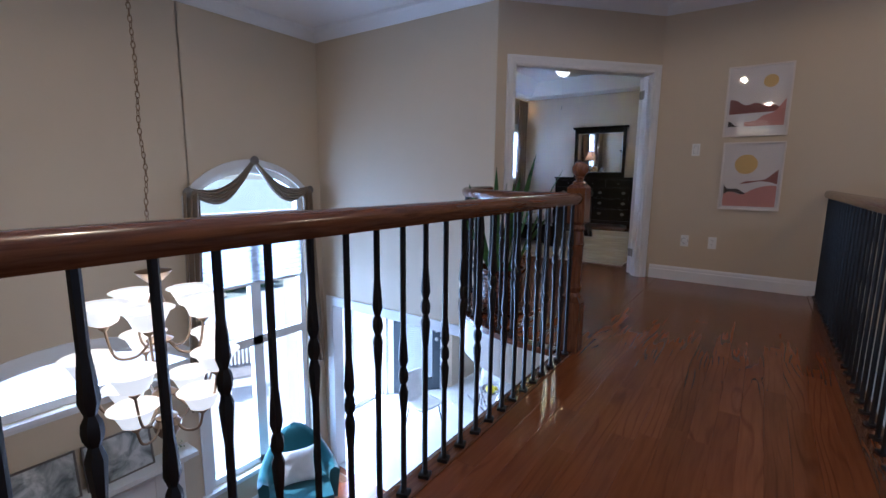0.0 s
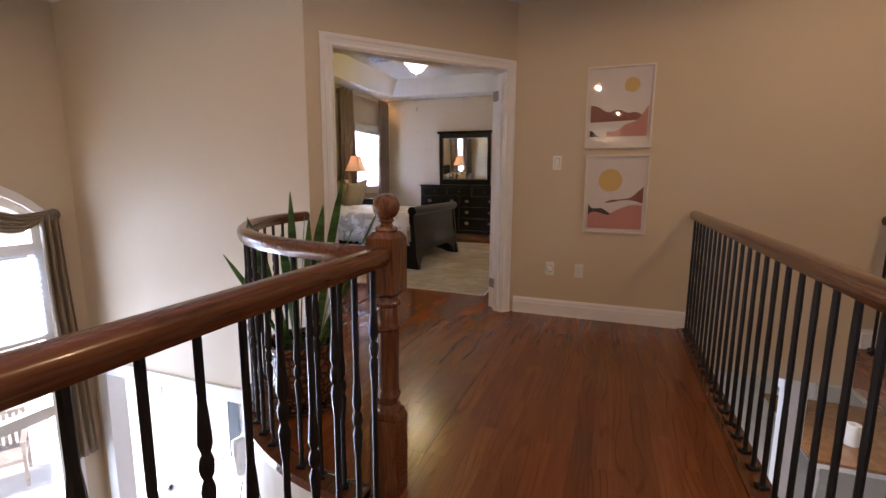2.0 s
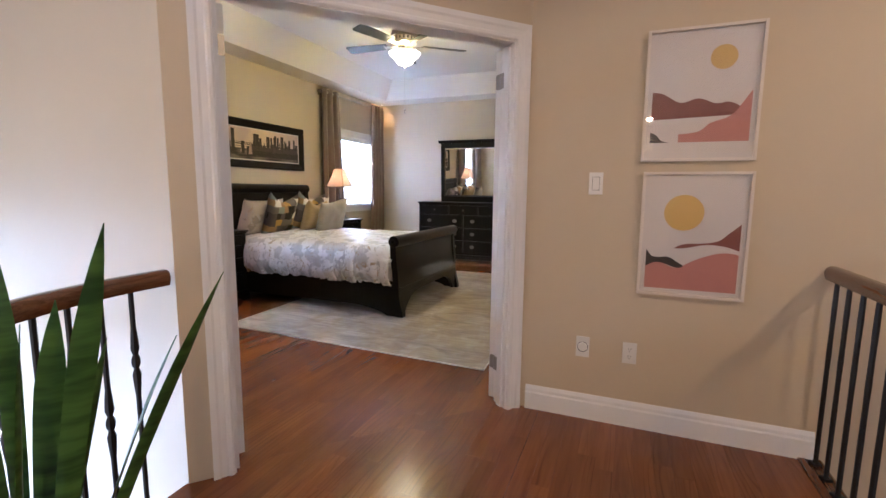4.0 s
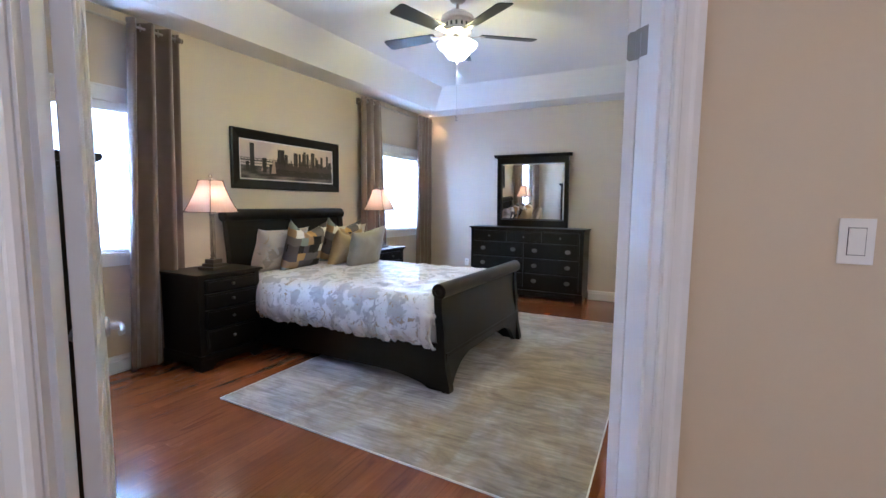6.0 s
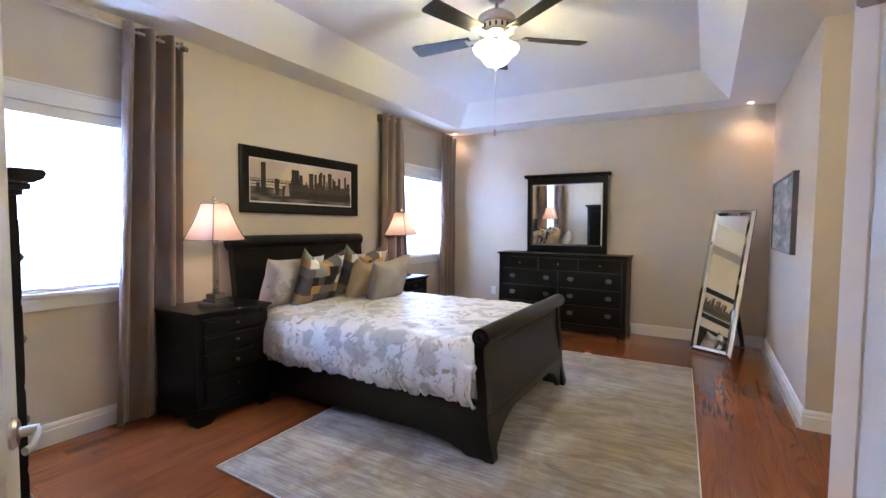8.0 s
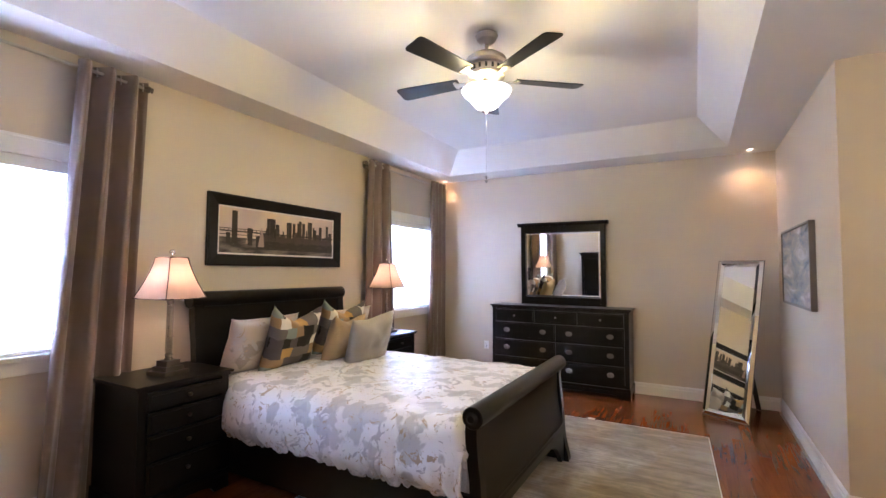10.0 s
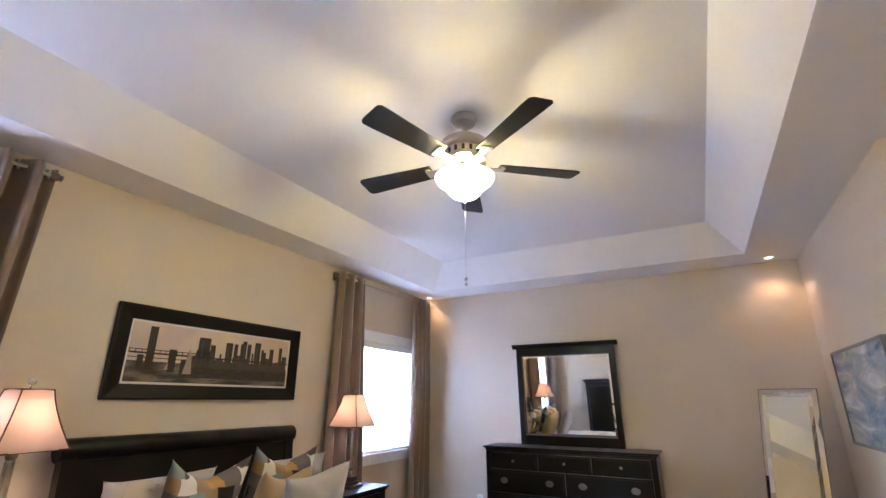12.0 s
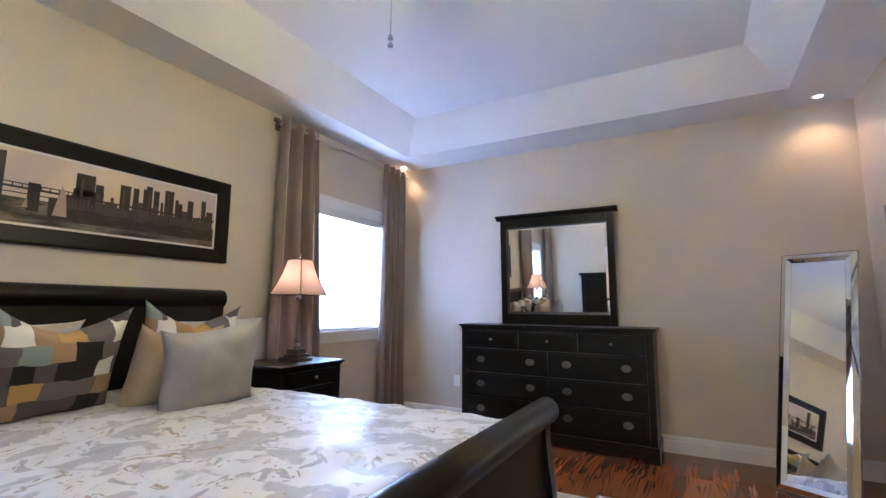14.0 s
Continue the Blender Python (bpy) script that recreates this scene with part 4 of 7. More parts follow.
# ---- hall wall: prints, switch, outlets ----
ART_WHITE = paint("print_white_paper", (0.66, 0.62, 0.60), 0.6, 0.03)
ART_SUN = paint("print_yellow_ink", (0.62, 0.42, 0.13), 0.6, 0.1)
ART_PINK = paint("print_pink_ink", (0.50, 0.22, 0.19), 0.6, 0.12)
ART_MAROON = paint("print_maroon_ink", (0.22, 0.075, 0.06), 0.6, 0.15)
ART_BLACK = paint("print_black_ink", (0.04, 0.03, 0.03), 0.6, 0.15)
FRAMEWHITE = paint("white_frame_lacquer", (0.72, 0.66, 0.60), 0.35, 0.02)


def frame_ring(bm, w, h, f, d, bev=0.0):
    box(bm, 0, f, -d, 0, 0, h, bev)
    box(bm, w - f, w, -d, 0, 0, h, bev)
    box(bm, f, w - f, -d, 0, 0, f, bev)
    box(bm, f, w - f, -d, 0, h - f, h, bev)


def flat(bm, pts, y, t=0.0006):
    return extrude(bm, pts, "y", y - t, y)


def wavy(pts, n=10):
    """A smooth line through the points."""
    out = []
    P = [pts[0]] + list(pts) + [pts[-1]]
    for i in range(1, len(P) - 2):
        for k in range(n):
            t = k / n
            a, b, c, d = P[i - 1], P[i], P[i + 1], P[i + 2]
            out.append(tuple(0.5 * (2 * b[j] + (c[j] - a[j]) * t + (2 * a[j] - 5 * b[j] + 4 * c[j] - d[j]) * t * t + (3 * b[j] - a[j] - 3 * c[j] + d[j]) * t ** 3) for j in (0, 1)))
    return out + [pts[-1]]


def print_picture(label, x, z, w, h, shapes, circle_at):
    p = thing("framed_print", label, "picture", "prints on the hallway wall", pose(x, YA - 0.004, z))
    bm = B()
    frame_ring(bm, w, h, 0.014, 0.026, 0.002)
    part("frame", bm, FRAMEWHITE, p, "thin white frame")
    bm = B()
    box(bm, 0.013, w - 0.013, -0.008, -0.001, 0.013, h - 0.013)
    part("paper", bm, ART_WHITE, p)
    m0, sw, sh = 0.035, w - 0.07, h - 0.07

    def T(q):
        return (m0 + q[0] * sw, m0 + q[1] * sh)
    for i, (mat, pts) in enumerate(shapes):
        bm = B()
        flat(bm, [T(q) for q in pts], -0.0083 - 0.0012 * i)
        part("landscape_shape", bm, mat, p)
    bm = B()
    cx, cy, r = circle_at
    flat(bm, [(T((cx, cy))[0] + r * math.cos(a * 0.2618), T((cx, cy))[1] + r * math.sin(a * 0.2618)) for a in range(24)], -0.0083)
    part("sun_shape", bm, ART_SUN, p)
    bm = B()
    box(bm, 0.014, w - 0.014, -0.019, -0.017, 0.014, h - 0.014)
    g_ = part("glazing", bm, GLASS, p)
    g_.visible_shadow = False
    return p


up_hill = wavy([(0, 0.54), (0.12, 0.52), (0.30, 0.44), (0.48, 0.47), (0.66, 0.42), (0.78, 0.43), (0.90, 0.38), (0.86, 0.32)]) + [(0.0, 0.30)]
up_pink = wavy([(0.30, 0.17), (0.5, 0.19), (0.62, 0.26), (0.80, 0.31), (0.90, 0.40), (1.0, 0.52)]) + [(1.0, 0.10), (0.30, 0.10)]
up_dark = wavy([(0.0, 0.19), (0.06, 0.17), (0.12, 0.12), (0.2, 0.10)]) + [(0, 0.10)]
print_picture("white framed print, small yellow sun over maroon and pink hills", -0.168, 1.40, 0.485, 0.615, [(ART_MAROON, up_hill), (ART_PINK, up_pink), (ART_BLACK, up_dark)], (0.70, 0.80, 0.055))
lo_pink = wavy([(0, 0.20), (0.1, 0.24), (0.2, 0.235), (0.35, 0.20), (0.55, 0.28), (0.75, 0.34), (0.9, 0.355), (1.0, 0.34)]) + [(1.0, 0.0), (0, 0.0)]
lo_black = wavy([(0, 0.36), (0.06, 0.30), (0.14, 0.29), (0.25, 0.295), (0.36, 0.25), (0.42, 0.215), (0.34, 0.20), (0.2, 0.235), (0.1, 0.24), (0, 0.20)])
lo_mar = wavy([(0.30, 0.375), (0.42, 0.42), (0.6, 0.43), (0.78, 0.46), (0.9, 0.54), (1.0, 0.61)]) + wavy([(1.0, 0.375), (0.85, 0.41), (0.65, 0.42), (0.45, 0.385), (0.30, 0.375)])
print_picture("white framed print, large yellow sun over pink and black hills", -0.150, 0.735, 0.472, 0.615, [(ART_PINK, lo_pink), (ART_BLACK, lo_black), (ART_MAROON, lo_mar)], (0.39, 0.70, 0.088))


def wall_plate(name, label, m, kind):
    t = thing(name, label, "switch" if kind == "switch" else "outlet", m=m)
    bm = B()
    box(bm, -0.035, 0.035, -0.006, 0, -0.057, 0.057, 0.002)
    part("plate", bm, PLASTIC, t)
    if kind == "switch":
        bm = B()
        box(bm, -0.0180, 0.0180, -0.0064, -0.0058, -0.0345, 0.0345)
        part("gap", bm, DARK, t, "dark gap round the rocker")
        bm = B()
        box(bm, -0.0165, 0.0165, -0.010, -0.0066, -0.033, 0.033, 0.0015)
        part("rocker", bm, PLASTIC, t)
    elif kind == "outlet":
        for z in (-0.02, 0.02):
            bm = B()
            lathe(bm, [(0, 0), (0.0165, 0), (0.0165, 0.0025), (0, 0.0025)], 20, pose(0, -0.0055, z, 90))
            part("socket", bm, PLASTIC, t)
            bm = B()
            for x in (-0.0065, 0.0065):
                box(bm, x - 0.001, x + 0.001, -0.0088, -0.007, z + 0.0, z + 0.008)
            box(bm, -0.002, 0.002, -0.0088, -0.007, z - 0.009, z - 0.005)
            part("slots", bm, DARK, t)
    else:
        bm = B()
        lathe(bm, [(0, 0), (0.027, 0), (0.024, 0.006), (0.016, 0.008), (0, 0.008)], 28, pose(0, -0.005, 0, 90))
        part("round_cover", bm, PLASTIC, t)
        bm = B()
        lathe(bm, [(0.0275, 0), (0.0285, 0), (0.0285, 0.0015), (0.0275, 0.0015)], 28, pose(0, -0.0055, 0, 90))
        part("ring", bm, DARK, t)
    return t


wall_plate("light_switch", "white rocker light switch on the beige hallway wall", pose(-0.375, YA - g, 1.292), "switch")
wall_plate("wall_outlet", "white round covered wall outlet", pose(-0.400, YA - g, 0.408), "round")
wall_plate("wall_outlet", "white double wall outlet", pose(-0.162, YA - g, 0.405), "outlet")
wall_plate("wall_outlet", "white double wall outlet beside the black dresser", pose(-3.95, YF - g, 0.42), "outlet")
wall_plate("light_switch", "white rocker light switch on the bedroom corner wall", pose(-0.17, YR - g, 1.25), "switch")

# ---- plant ----
plant = thing("potted_snake_plant", "green snake plant in a brown glazed ceramic pot", "plant", m=pose(-1.37, 2.50, 0.0))
bm = B()
lathe(bm, [(0.0, 0.012), (0.115, 0.012), (0.125, 0.02), (0.155, 0.10), (0.17, 0.20), (0.165, 0.27), (0.155, 0.30), (0.178, 0.315), (0.185, 0.33), (0.185, 0.345), (0.165, 0.345), (0.155, 0.30), (0, 0.29)], 32)
part("pot", bm, GLAZE, plant, "brown glazed ceramic pot with embossed sides", True)
bm = B()
lathe(bm, [(0, 0), (0.16, 0), (0.185, 0.02), (0.18, 0.024), (0.155, 0.012), (0, 0.011)], 32)
part("saucer", bm, GLAZE, plant, smooth=True)
bm = B()
lathe(bm, [(0, 0.28), (0.156, 0.285), (0.10, 0.31), (0, 0.315)], 24)
part("soil", bm, SOIL, plant)
rnd = random.Random(4)


def blade_leaf(x, y, h, lean, az, w, turn, tip=0.0):
    bm = B()
    n = 12
    rows = []
    for i in range(n + 1):
        t = i / n
        r = lean * t + tip * t * t
        cx, cy, cz = x + r * math.cos(az), y + r * math.sin(az), 0.29 + h * t * (1 - 0.08 * abs(lean))
        ww = w * (0.42 + 0.80 * t - 0.35 * t * t) * (1 - max(0, (t - 0.70) / 0.30) ** 1.6) + 0.0008
        a = turn + 0.5 * t
        sx, sy = math.cos(a), math.sin(a)
        nx, ny = -sy, sx
        th = 0.004 * (1 - 0.7 * t)
        rows.append([bm.verts.new((cx + sx * ww * u + nx * (v * th + 0.18 * ww * abs(u)), cy + sy * ww * u + ny * (v * th + 0.18 * ww * abs(u)), cz)) for u, v in ((-1, 0), (0, -1), (1, 0), (0, 1))])
    for a, b in zip(rows, rows[1:]):
        for i in range(4):
            bm.faces.new((a[i], a[(i + 1) % 4], b[(i + 1) % 4], b[i]))
    bm.faces.new(rows[0])
    part("leaf", bm, LEAF, plant, smooth=True, sharp=80)


LEAVES = [(-0.07, -0.02, 0.68, 0.16, 3.4, 0.050, 0.3, -0.02), (-0.06, 0.03, 0.80, 0.03, 2.4, 0.034, 0.6, 0.0), (0.02, 0.02, 0.74, 0.05, 0.4, 0.046, 0.5, 0.02), (0.06, 0.02, 0.90, 0.10, 0.5, 0.042, 0.9, 0.03), (0.08, 0.05, 0.80, 0.22, 0.6, 0.030, 1.2, 0.05), (0.0, -0.05, 0.62, 0.10, 5.0, 0.035, 0.1, 0.0), (-0.04, 0.08, 0.58, 0.12, 1.8, 0.030, 1.4, 0.02), (0.05, -0.03, 0.70, 0.08, 5.6, 0.034, 0.7, 0.0), (-0.05, -0.06, 0.52, 0.18, 3.9, 0.026, 0.2, 0.03), (0.09, -0.04, 0.50, 0.25, 5.9, 0.022, 0.3, 0.05), (-0.02, 0.0, 0.68, 0.03, 1.0, 0.024, 2.0, 0.0), (0.03, 0.08, 0.60, 0.15, 1.2, 0.03, 2.2, 0.04)]
for lx, ly, lh, lean, laz, lw, lt, tip in LEAVES:
    blade_leaf(lx, ly, lh, lean * 1.25, laz, lw * 0.74, lt, tip + 0.01)

# ---- bedroom ----
bm = B()
RC = [(-3.545, 5.02), (-1.08, 4.945), (-1.225, 8.55), (-3.66, 8.50)]
extrude(bm, RC, "z", 0.001, 0.011)
rug = thing("area_rug", "large pale grey and gold distressed rug under the bed", "rug")
part("rug_field", bm, RUG, rug)
bm = B()
sweep(bm, [(*p, 0.007) for p in RC], circle(0.006, 6), closed=True)
part("binding", bm, WHITECLOTH, rug)

BY0, BY1 = 5.86, 7.46
bed = thing("sleigh_bed", "black wooden sleigh bed with a low curved footboard", "bed")


def sleigh(name, prof, y0, y1, label, panel=True):
    bm = B()
    extrude(bm, prof, "y", y0, y1)
    return part(name, bm, BLACKWOOD, bed, label, True, sharp=40)


def thick(path, t):
    """A closed outline of thickness t round a line of x, z points."""
    P = [Vector(p) for p in path]
    a, b = [], []
    for i, p in enumerate(P):
        d = (P[min(i + 1, len(P) - 1)] - P[max(i - 1, 0)]).normalized()
        nrm = Vector((-d.y, d.x)) * t / 2
        a.append(tuple(p + nrm))
        b.append(tuple(p - nrm))
    return a + b[::-1]


def scroll(cx, cz, r, a0, a1, n=18, shrink=0.45):
    return [(cx + r * (1 - shrink * i / n) * math.cos(radians(a0 + (a1 - a0) * i / n)), cz + r * (1 - shrink * i / n) * math.sin(radians(a0 + (a1 - a0) * i / n))) for i in range(n + 1)]


# footboard: the line climbs from the foot, leans in, and rolls outwards
fx = -2.25
fline = wavy([(fx + 0.02, 0.27), (fx - 0.015, 0.40), (fx - 0.03, 0.53), (fx - 0.035, 0.64), (fx - 0.034, 0.72)], 5)
sleigh("footboard_panel", thick(fline, 0.03), BY0 + 0.06, BY1 - 0.06, "black curved footboard panel")
pl = wavy([(fx + 0.03, 0.0), (fx + 0.035, 0.04), (fx - 0.0, 0.20), (fx - 0.012, 0.42), (fx - 0.025, 0.53), (fx - 0.035, 0.64), (fx - 0.034, 0.72)], 5)
for ya, yb in ((BY0, BY0 + 0.065), (BY1 - 0.065, BY1)):
    sleigh("post", thick(pl, 0.062), ya, yb, "black curved bed post")
bm = B()
lathe(bm, [(0, 0), (0.052, 0), (0.056, 0.004), (0.056, BY1 - BY0 + 0.026), (0.052, BY1 - BY0 + 0.03), (0, BY1 - BY0 + 0.03)], 24, pose(fx - 0.022, BY0 - 0.015, 0.752, -90))
part("footboard_roll", bm, BLACKWOOD, bed, "black rolled top", True)
for yy, s in ((BY0 - 0.015, 1), (BY1 + 0.015, -1)):
    bm = B()
    lathe(bm, [(0, 0), (0.03, 0), (0.034, 0.006), (0.024, 0.010), (0.018, 0.016), (0.0, 0.018)], 20, pose(fx - 0.022, yy, 0.752, 90 * s))
    part("roll_boss", bm, BLACKWOOD, bed, smooth=True)
# apron with bracket feet
bm = B()
ap = [(BY0 + 0.02, 0.30), (BY0 + 0.02, 0.02)] + wavy([(BY0 + 0.12, 0.02), (BY0 + 0.17, 0.09), (BY0 + 0.27, 0.17), (BY0 + 0.42, 0.215)], 6) + [(BY1 - 0.42, 0.215)] + wavy([(BY1 - 0.42, 0.215), (BY1 - 0.27, 0.17), (BY1 - 0.17, 0.09), (BY1 - 0.12, 0.02)], 6)[1:] + [(BY1 - 0.02, 0.02), (BY1 - 0.02, 0.30)]
extrude(bm, ap, "x", fx - 0.005, fx + 0.03)
part("footboard_apron", bm, BLACKWOOD, bed, "black apron with bracket feet")
for yy, s in ((BY0 + 0.012, 1), (BY1 - 0.012 - 0.03, 1)):
    bm = B()
    sp = [(-4.58, 0.36), (-4.58, 0.09), (-2.95, 0.09)] + wavy([(-2.95, 0.09), (-2.72, 0.09), (-2.55, 0.07), (-2.42, 0.04), (-2.36, 0.012), (-2.24, 0.012)], 5)[1:] + [(-2.24, 0.36)]
    extrude(bm, sp, "y", yy, yy + 0.03)
    part("side_rail", bm, BLACKWOOD, bed, "deep black side rail")
hx = -4.56
hline = wavy([(hx + 0.03, 0.10), (hx + 0.03, 0.55), (hx + 0.02, 0.85), (hx - 0.01, 1.08), (hx - 0.02, 1.22)], 5)
sleigh("headboard_panel", thick(hline, 0.03), BY0 + 0.07, BY1 - 0.07, "black curved headboard panel")
for ya, yb in ((BY0 - 0.01, BY0 + 0.07), (BY1 - 0.07, BY1 + 0.01)):
    sleigh("post", thick([(hx + 0.03, 0.0)] + hline, 0.065), ya, yb, "black curved bed post")
bm = B()
lathe(bm, [(0, 0), (0.058, 0), (0.062, 0.004), (0.062, BY1 - BY0 + 0.046), (0.058, BY1 - BY0 + 0.05), (0, BY1 - BY0 + 0.05)], 24, pose(hx - 0.03, BY0 - 0.025, 1.245, -90))
part("headboard_roll", bm, BLACKWOOD, bed, "black rolled top", True)

mattress = thing("mattress", "white mattress under the comforter", "mattress")
bm = B()
box(bm, -4.50, -2.33, BY0 + 0.05, BY1 - 0.05, 0.30, 0.60, 0.05)
part("body", bm, WHITECLOTH, mattress)

comf = thing("comforter", "rumpled pale floral comforter hanging over the bed sides", "bedding")
bm = B()
nx, nyy = 190, 110
W = (BY1 - BY0) / 2 + 0.02
cyb = (BY0 + BY1) / 2
DROP = 0.315
rows = []
for i in range(nx + 1):
    u = i / nx
    x = -4.42 + u * (4.42 - 2.31)
    row = []
    for j in range(nyy + 1):
        s = (j / nyy * 2 - 1) * (W + DROP)
        a = abs(s)
        sg = 1 if s > 0 else -1
        R_ = 0.11
        flat_w = W - R_
        if a < flat_w:
            y, z = a, 0.69 + 0.035 * (1 - (a / flat_w) ** 2)
            d = 0
        elif a < flat_w + R_ * 1.5708:
            t = (a - flat_w) / R_
            y, z = flat_w + R_ * math.sin(t), 0.69 - R_ * (1 - math.cos(t))
            d = 0
        else:
            d = a - flat_w - R_ * 1.5708
            y, z = W + 0.01 + 0.10 * d - 0.9 * max(0, d - 0.16), 0.69 - R_ - d
        k = min(1, d / 0.22)
        ph = x * 30 + 3.0 * math.sin(x * 6.3 + sg) + 1.5 * math.sin(x * 15 + 2 * sg)
        y += k * (0.014 * math.sin(ph) + 0.011 * math.sin(ph * 2.3 + 1) + 0.006 * k * math.sin(ph * 5.1))
        z += k * (0.010 * math.sin(ph * 0.5 + 1.0) + 0.006 * math.sin(ph * 1.0))
        nv = noise.noise(Vector((x * 4, y * sg * 4, 0.3))) * 0.014 + noise.noise(Vector((x * 11, y * sg * 11, 2.3))) * 0.009 + (noise.noise(Vector((x * 26, y * sg * 20, 5.3))) * 0.004)
        if d == 0:
            z += nv * 0.9
        else:
            y += nv
        e = max(0, (u - 0.95) / 0.05)
        z -= 0.10 * e * e if d == 0 else 0
        row.append(bm.verts.new((x, cyb + sg * y, z)))
    rows.append(row)
for a, b in zip(rows, rows[1:]):
    for j in range(nyy):
        bm.faces.new((a[j], a[j + 1], b[j + 1], b[j]))
hems = [[r[k].co.copy() for r in rows[::2]] for k in (0, -1)]
ob = part("cover", bm, FLORAL, comf, smooth=True, sharp=180)
for path in hems:
    part("hem", sweep(B(), path, circle(0.010, 8)), FLORAL, comf, "gathered hem", True)
md = ob.modifiers.new("thickness", "SOLIDIFY")
md.thickness, md.offset = 0.018, 1


def pillow(name, label, w, h, t, mat, m, seed=0, cat="pillow", chop=0.0):
    th = thing(name, label, cat, "pillows on the bed", m)
    bm = B()
    n = 26
    grids = []
    for side in (1, -1):
        gr = []
        for i in range(n + 1):
            r = []
            for j in range(n + 1):
                u, v = i / n * 2 - 1, j / n * 2 - 1
                pinch = 1 - 0.15 * (1 - abs(u) ** 2.6) * (v * v)
                pinch2 = 1 - 0.11 * (1 - abs(v) ** 2.6) * (u * u)
                x, z = u * w / 2 * pinch2, v * h / 2 * pinch
                k = max(0, (1 - u ** 4)) ** 0.5 * max(0, (1 - v ** 4)) ** 0.5
                k *= 1 - 0.25 * (u * u + v * v) / 2
                up = max(0.0, (v + 0.3) / 1.3)
                z -= chop * h * up ** 1.6 * (1 - abs(u - 0.1) ** 1.25)
                k *= 1 - 2.0 * chop * up * math.exp(-((u - 0.1) / 0.22) ** 2)
                k *= 1 + 0.10 * noise.noise(Vector((u * 3.1 + seed, v * 3.1, seed)))
                y = side * (t / 2 * k) + noise.noise(Vector((u * 2 + seed, v * 2, side))) * 0.012 * (k > 0)
                if side < 0 and (i in (0, n) or j in (0, n)):
                    r.append(grids[0][i][j])
                else:
                    r.append(bm.verts.new((x, y if not (i in (0, n) or j in (0, n)) else 0, z + h / 2)))
            gr.append(r)
        grids.append(gr)
        for i in range(n):
            for j in range(n):
                bm.faces.new((gr[i][j], gr[i + 1][j], gr[i + 1][j + 1], gr[i][j + 1]))
    part("cushion", bm, mat, th, smooth=True, sharp=180)
    return th


def P(x, y, z, rz, tilt, roll=0):
    """Local x is the width, y the thickness, z up; leans back by tilt degrees against the headboard."""
    return pose(x, y, z, 0, 0, 90 + rz) @ pose(0, 0, 0, 0, roll, 0) @ pose(0, 0, 0, -tilt, 0, 0)


pillow("pillow", "taupe floral pillow sham against the headboard", 0.62, 0.46, 0.20, SHAM, P(-4.29, 6.17, 0.70, 0, -20), 1)
pillow("pillow", "taupe floral pillow sham against the headboard", 0.62, 0.46, 0.20, SHAM, P(-4.29, 7.10, 0.70, 0, -20), 2)
pillow("pillow", "square pillow in ochre, black and white colour blocks", 0.54, 0.53, 0.17, BLOCKS, P(-4.14, 6.34, 0.70, 4, -17), 3, chop=0.20)
pillow("pillow", "square pillow in ochre, black and white colour blocks", 0.54, 0.53, 0.17, BLOCKS, P(-4.22, 6.98, 0.71, -3, -17), 4, chop=0.20)
pillow("pillow", "tan velvet square pillow", 0.45, 0.44, 0.16, TANCLOTH, P(-3.98, 6.76, 0.70, 6, -20), 5, chop=0.12)
pillow("pillow", "small grey linen square pillow leaning in front", 0.45, 0.47, 0.17, GREYCLOTH, P(-3.74, 6.84, 0.70, -12, -24, -8), 6, chop=0.04)

# case goods


def top_slab(bm, x0, x1, y0, y1, z, over=0.025, t=0.035):
    box(bm, x0 - over, x1 + over, y0 - over, y1 + over, z - t * 0.55, z, 0.006)
    box(bm, x0 - over * 0.4, x1 + over * 0.4, y0 - over * 0.4, y1 + over * 0.4, z - t, z - t * 0.55)


def oval_pull(parent, m):
    pl_ = part("pull", lathe(B(), [(0, 0), (0.034, 0), (0.036, 0.002), (0.030, 0.006), (0.024, 0.005), (0.010, 0.009), (0, 0.010)], 24, m @ Matrix.Diagonal((1.15, 0.85, 1, 1))), PEWTER, parent, "oval pewter drawer pull", True)
    bm = B()
    pts = [m @ Vector((0.024 * math.cos(a), 0.020 * math.sin(a) - 0.002, 0.014)) for a in [math.pi + math.pi * k / 8 for k in range(9)]]
    sweep(bm, pts, circle(0.0028, 6), up=m.to_3x3() @ Vector((0, 0, 1)))
    part("bail", bm, PEWTER, pl_, smooth=True)


def knob(parent, m, r=0.013):
    part("knob", lathe(B(), [(0, 0), (0.008, 0), (0.006, 0.008), (r, 0.016), (r, 0.022), (r * 0.6, 0.027), (0, 0.028)], 16, m), PEWTER, parent, "round pewter knob", True)


def drawer(parent, w, h, x, z, y):
    d = thing("drawer", "", "")
    for k in ("label", "category"):
        if k in d:
            del d[k]
    d.parent = parent
    bm = B()
    box(bm, x - w / 2, x + w / 2, y - 0.012, y + 0.02, z - h / 2, z + h / 2, 0.004)
    box(bm, x - w / 2 + 0.018, x + w / 2 - 0.018, y - 0.018, y - 0.011, z - h / 2 + 0.018, z + h / 2 - 0.018, 0.003)
    part("front", bm, BLACKWOOD, d)
    return d


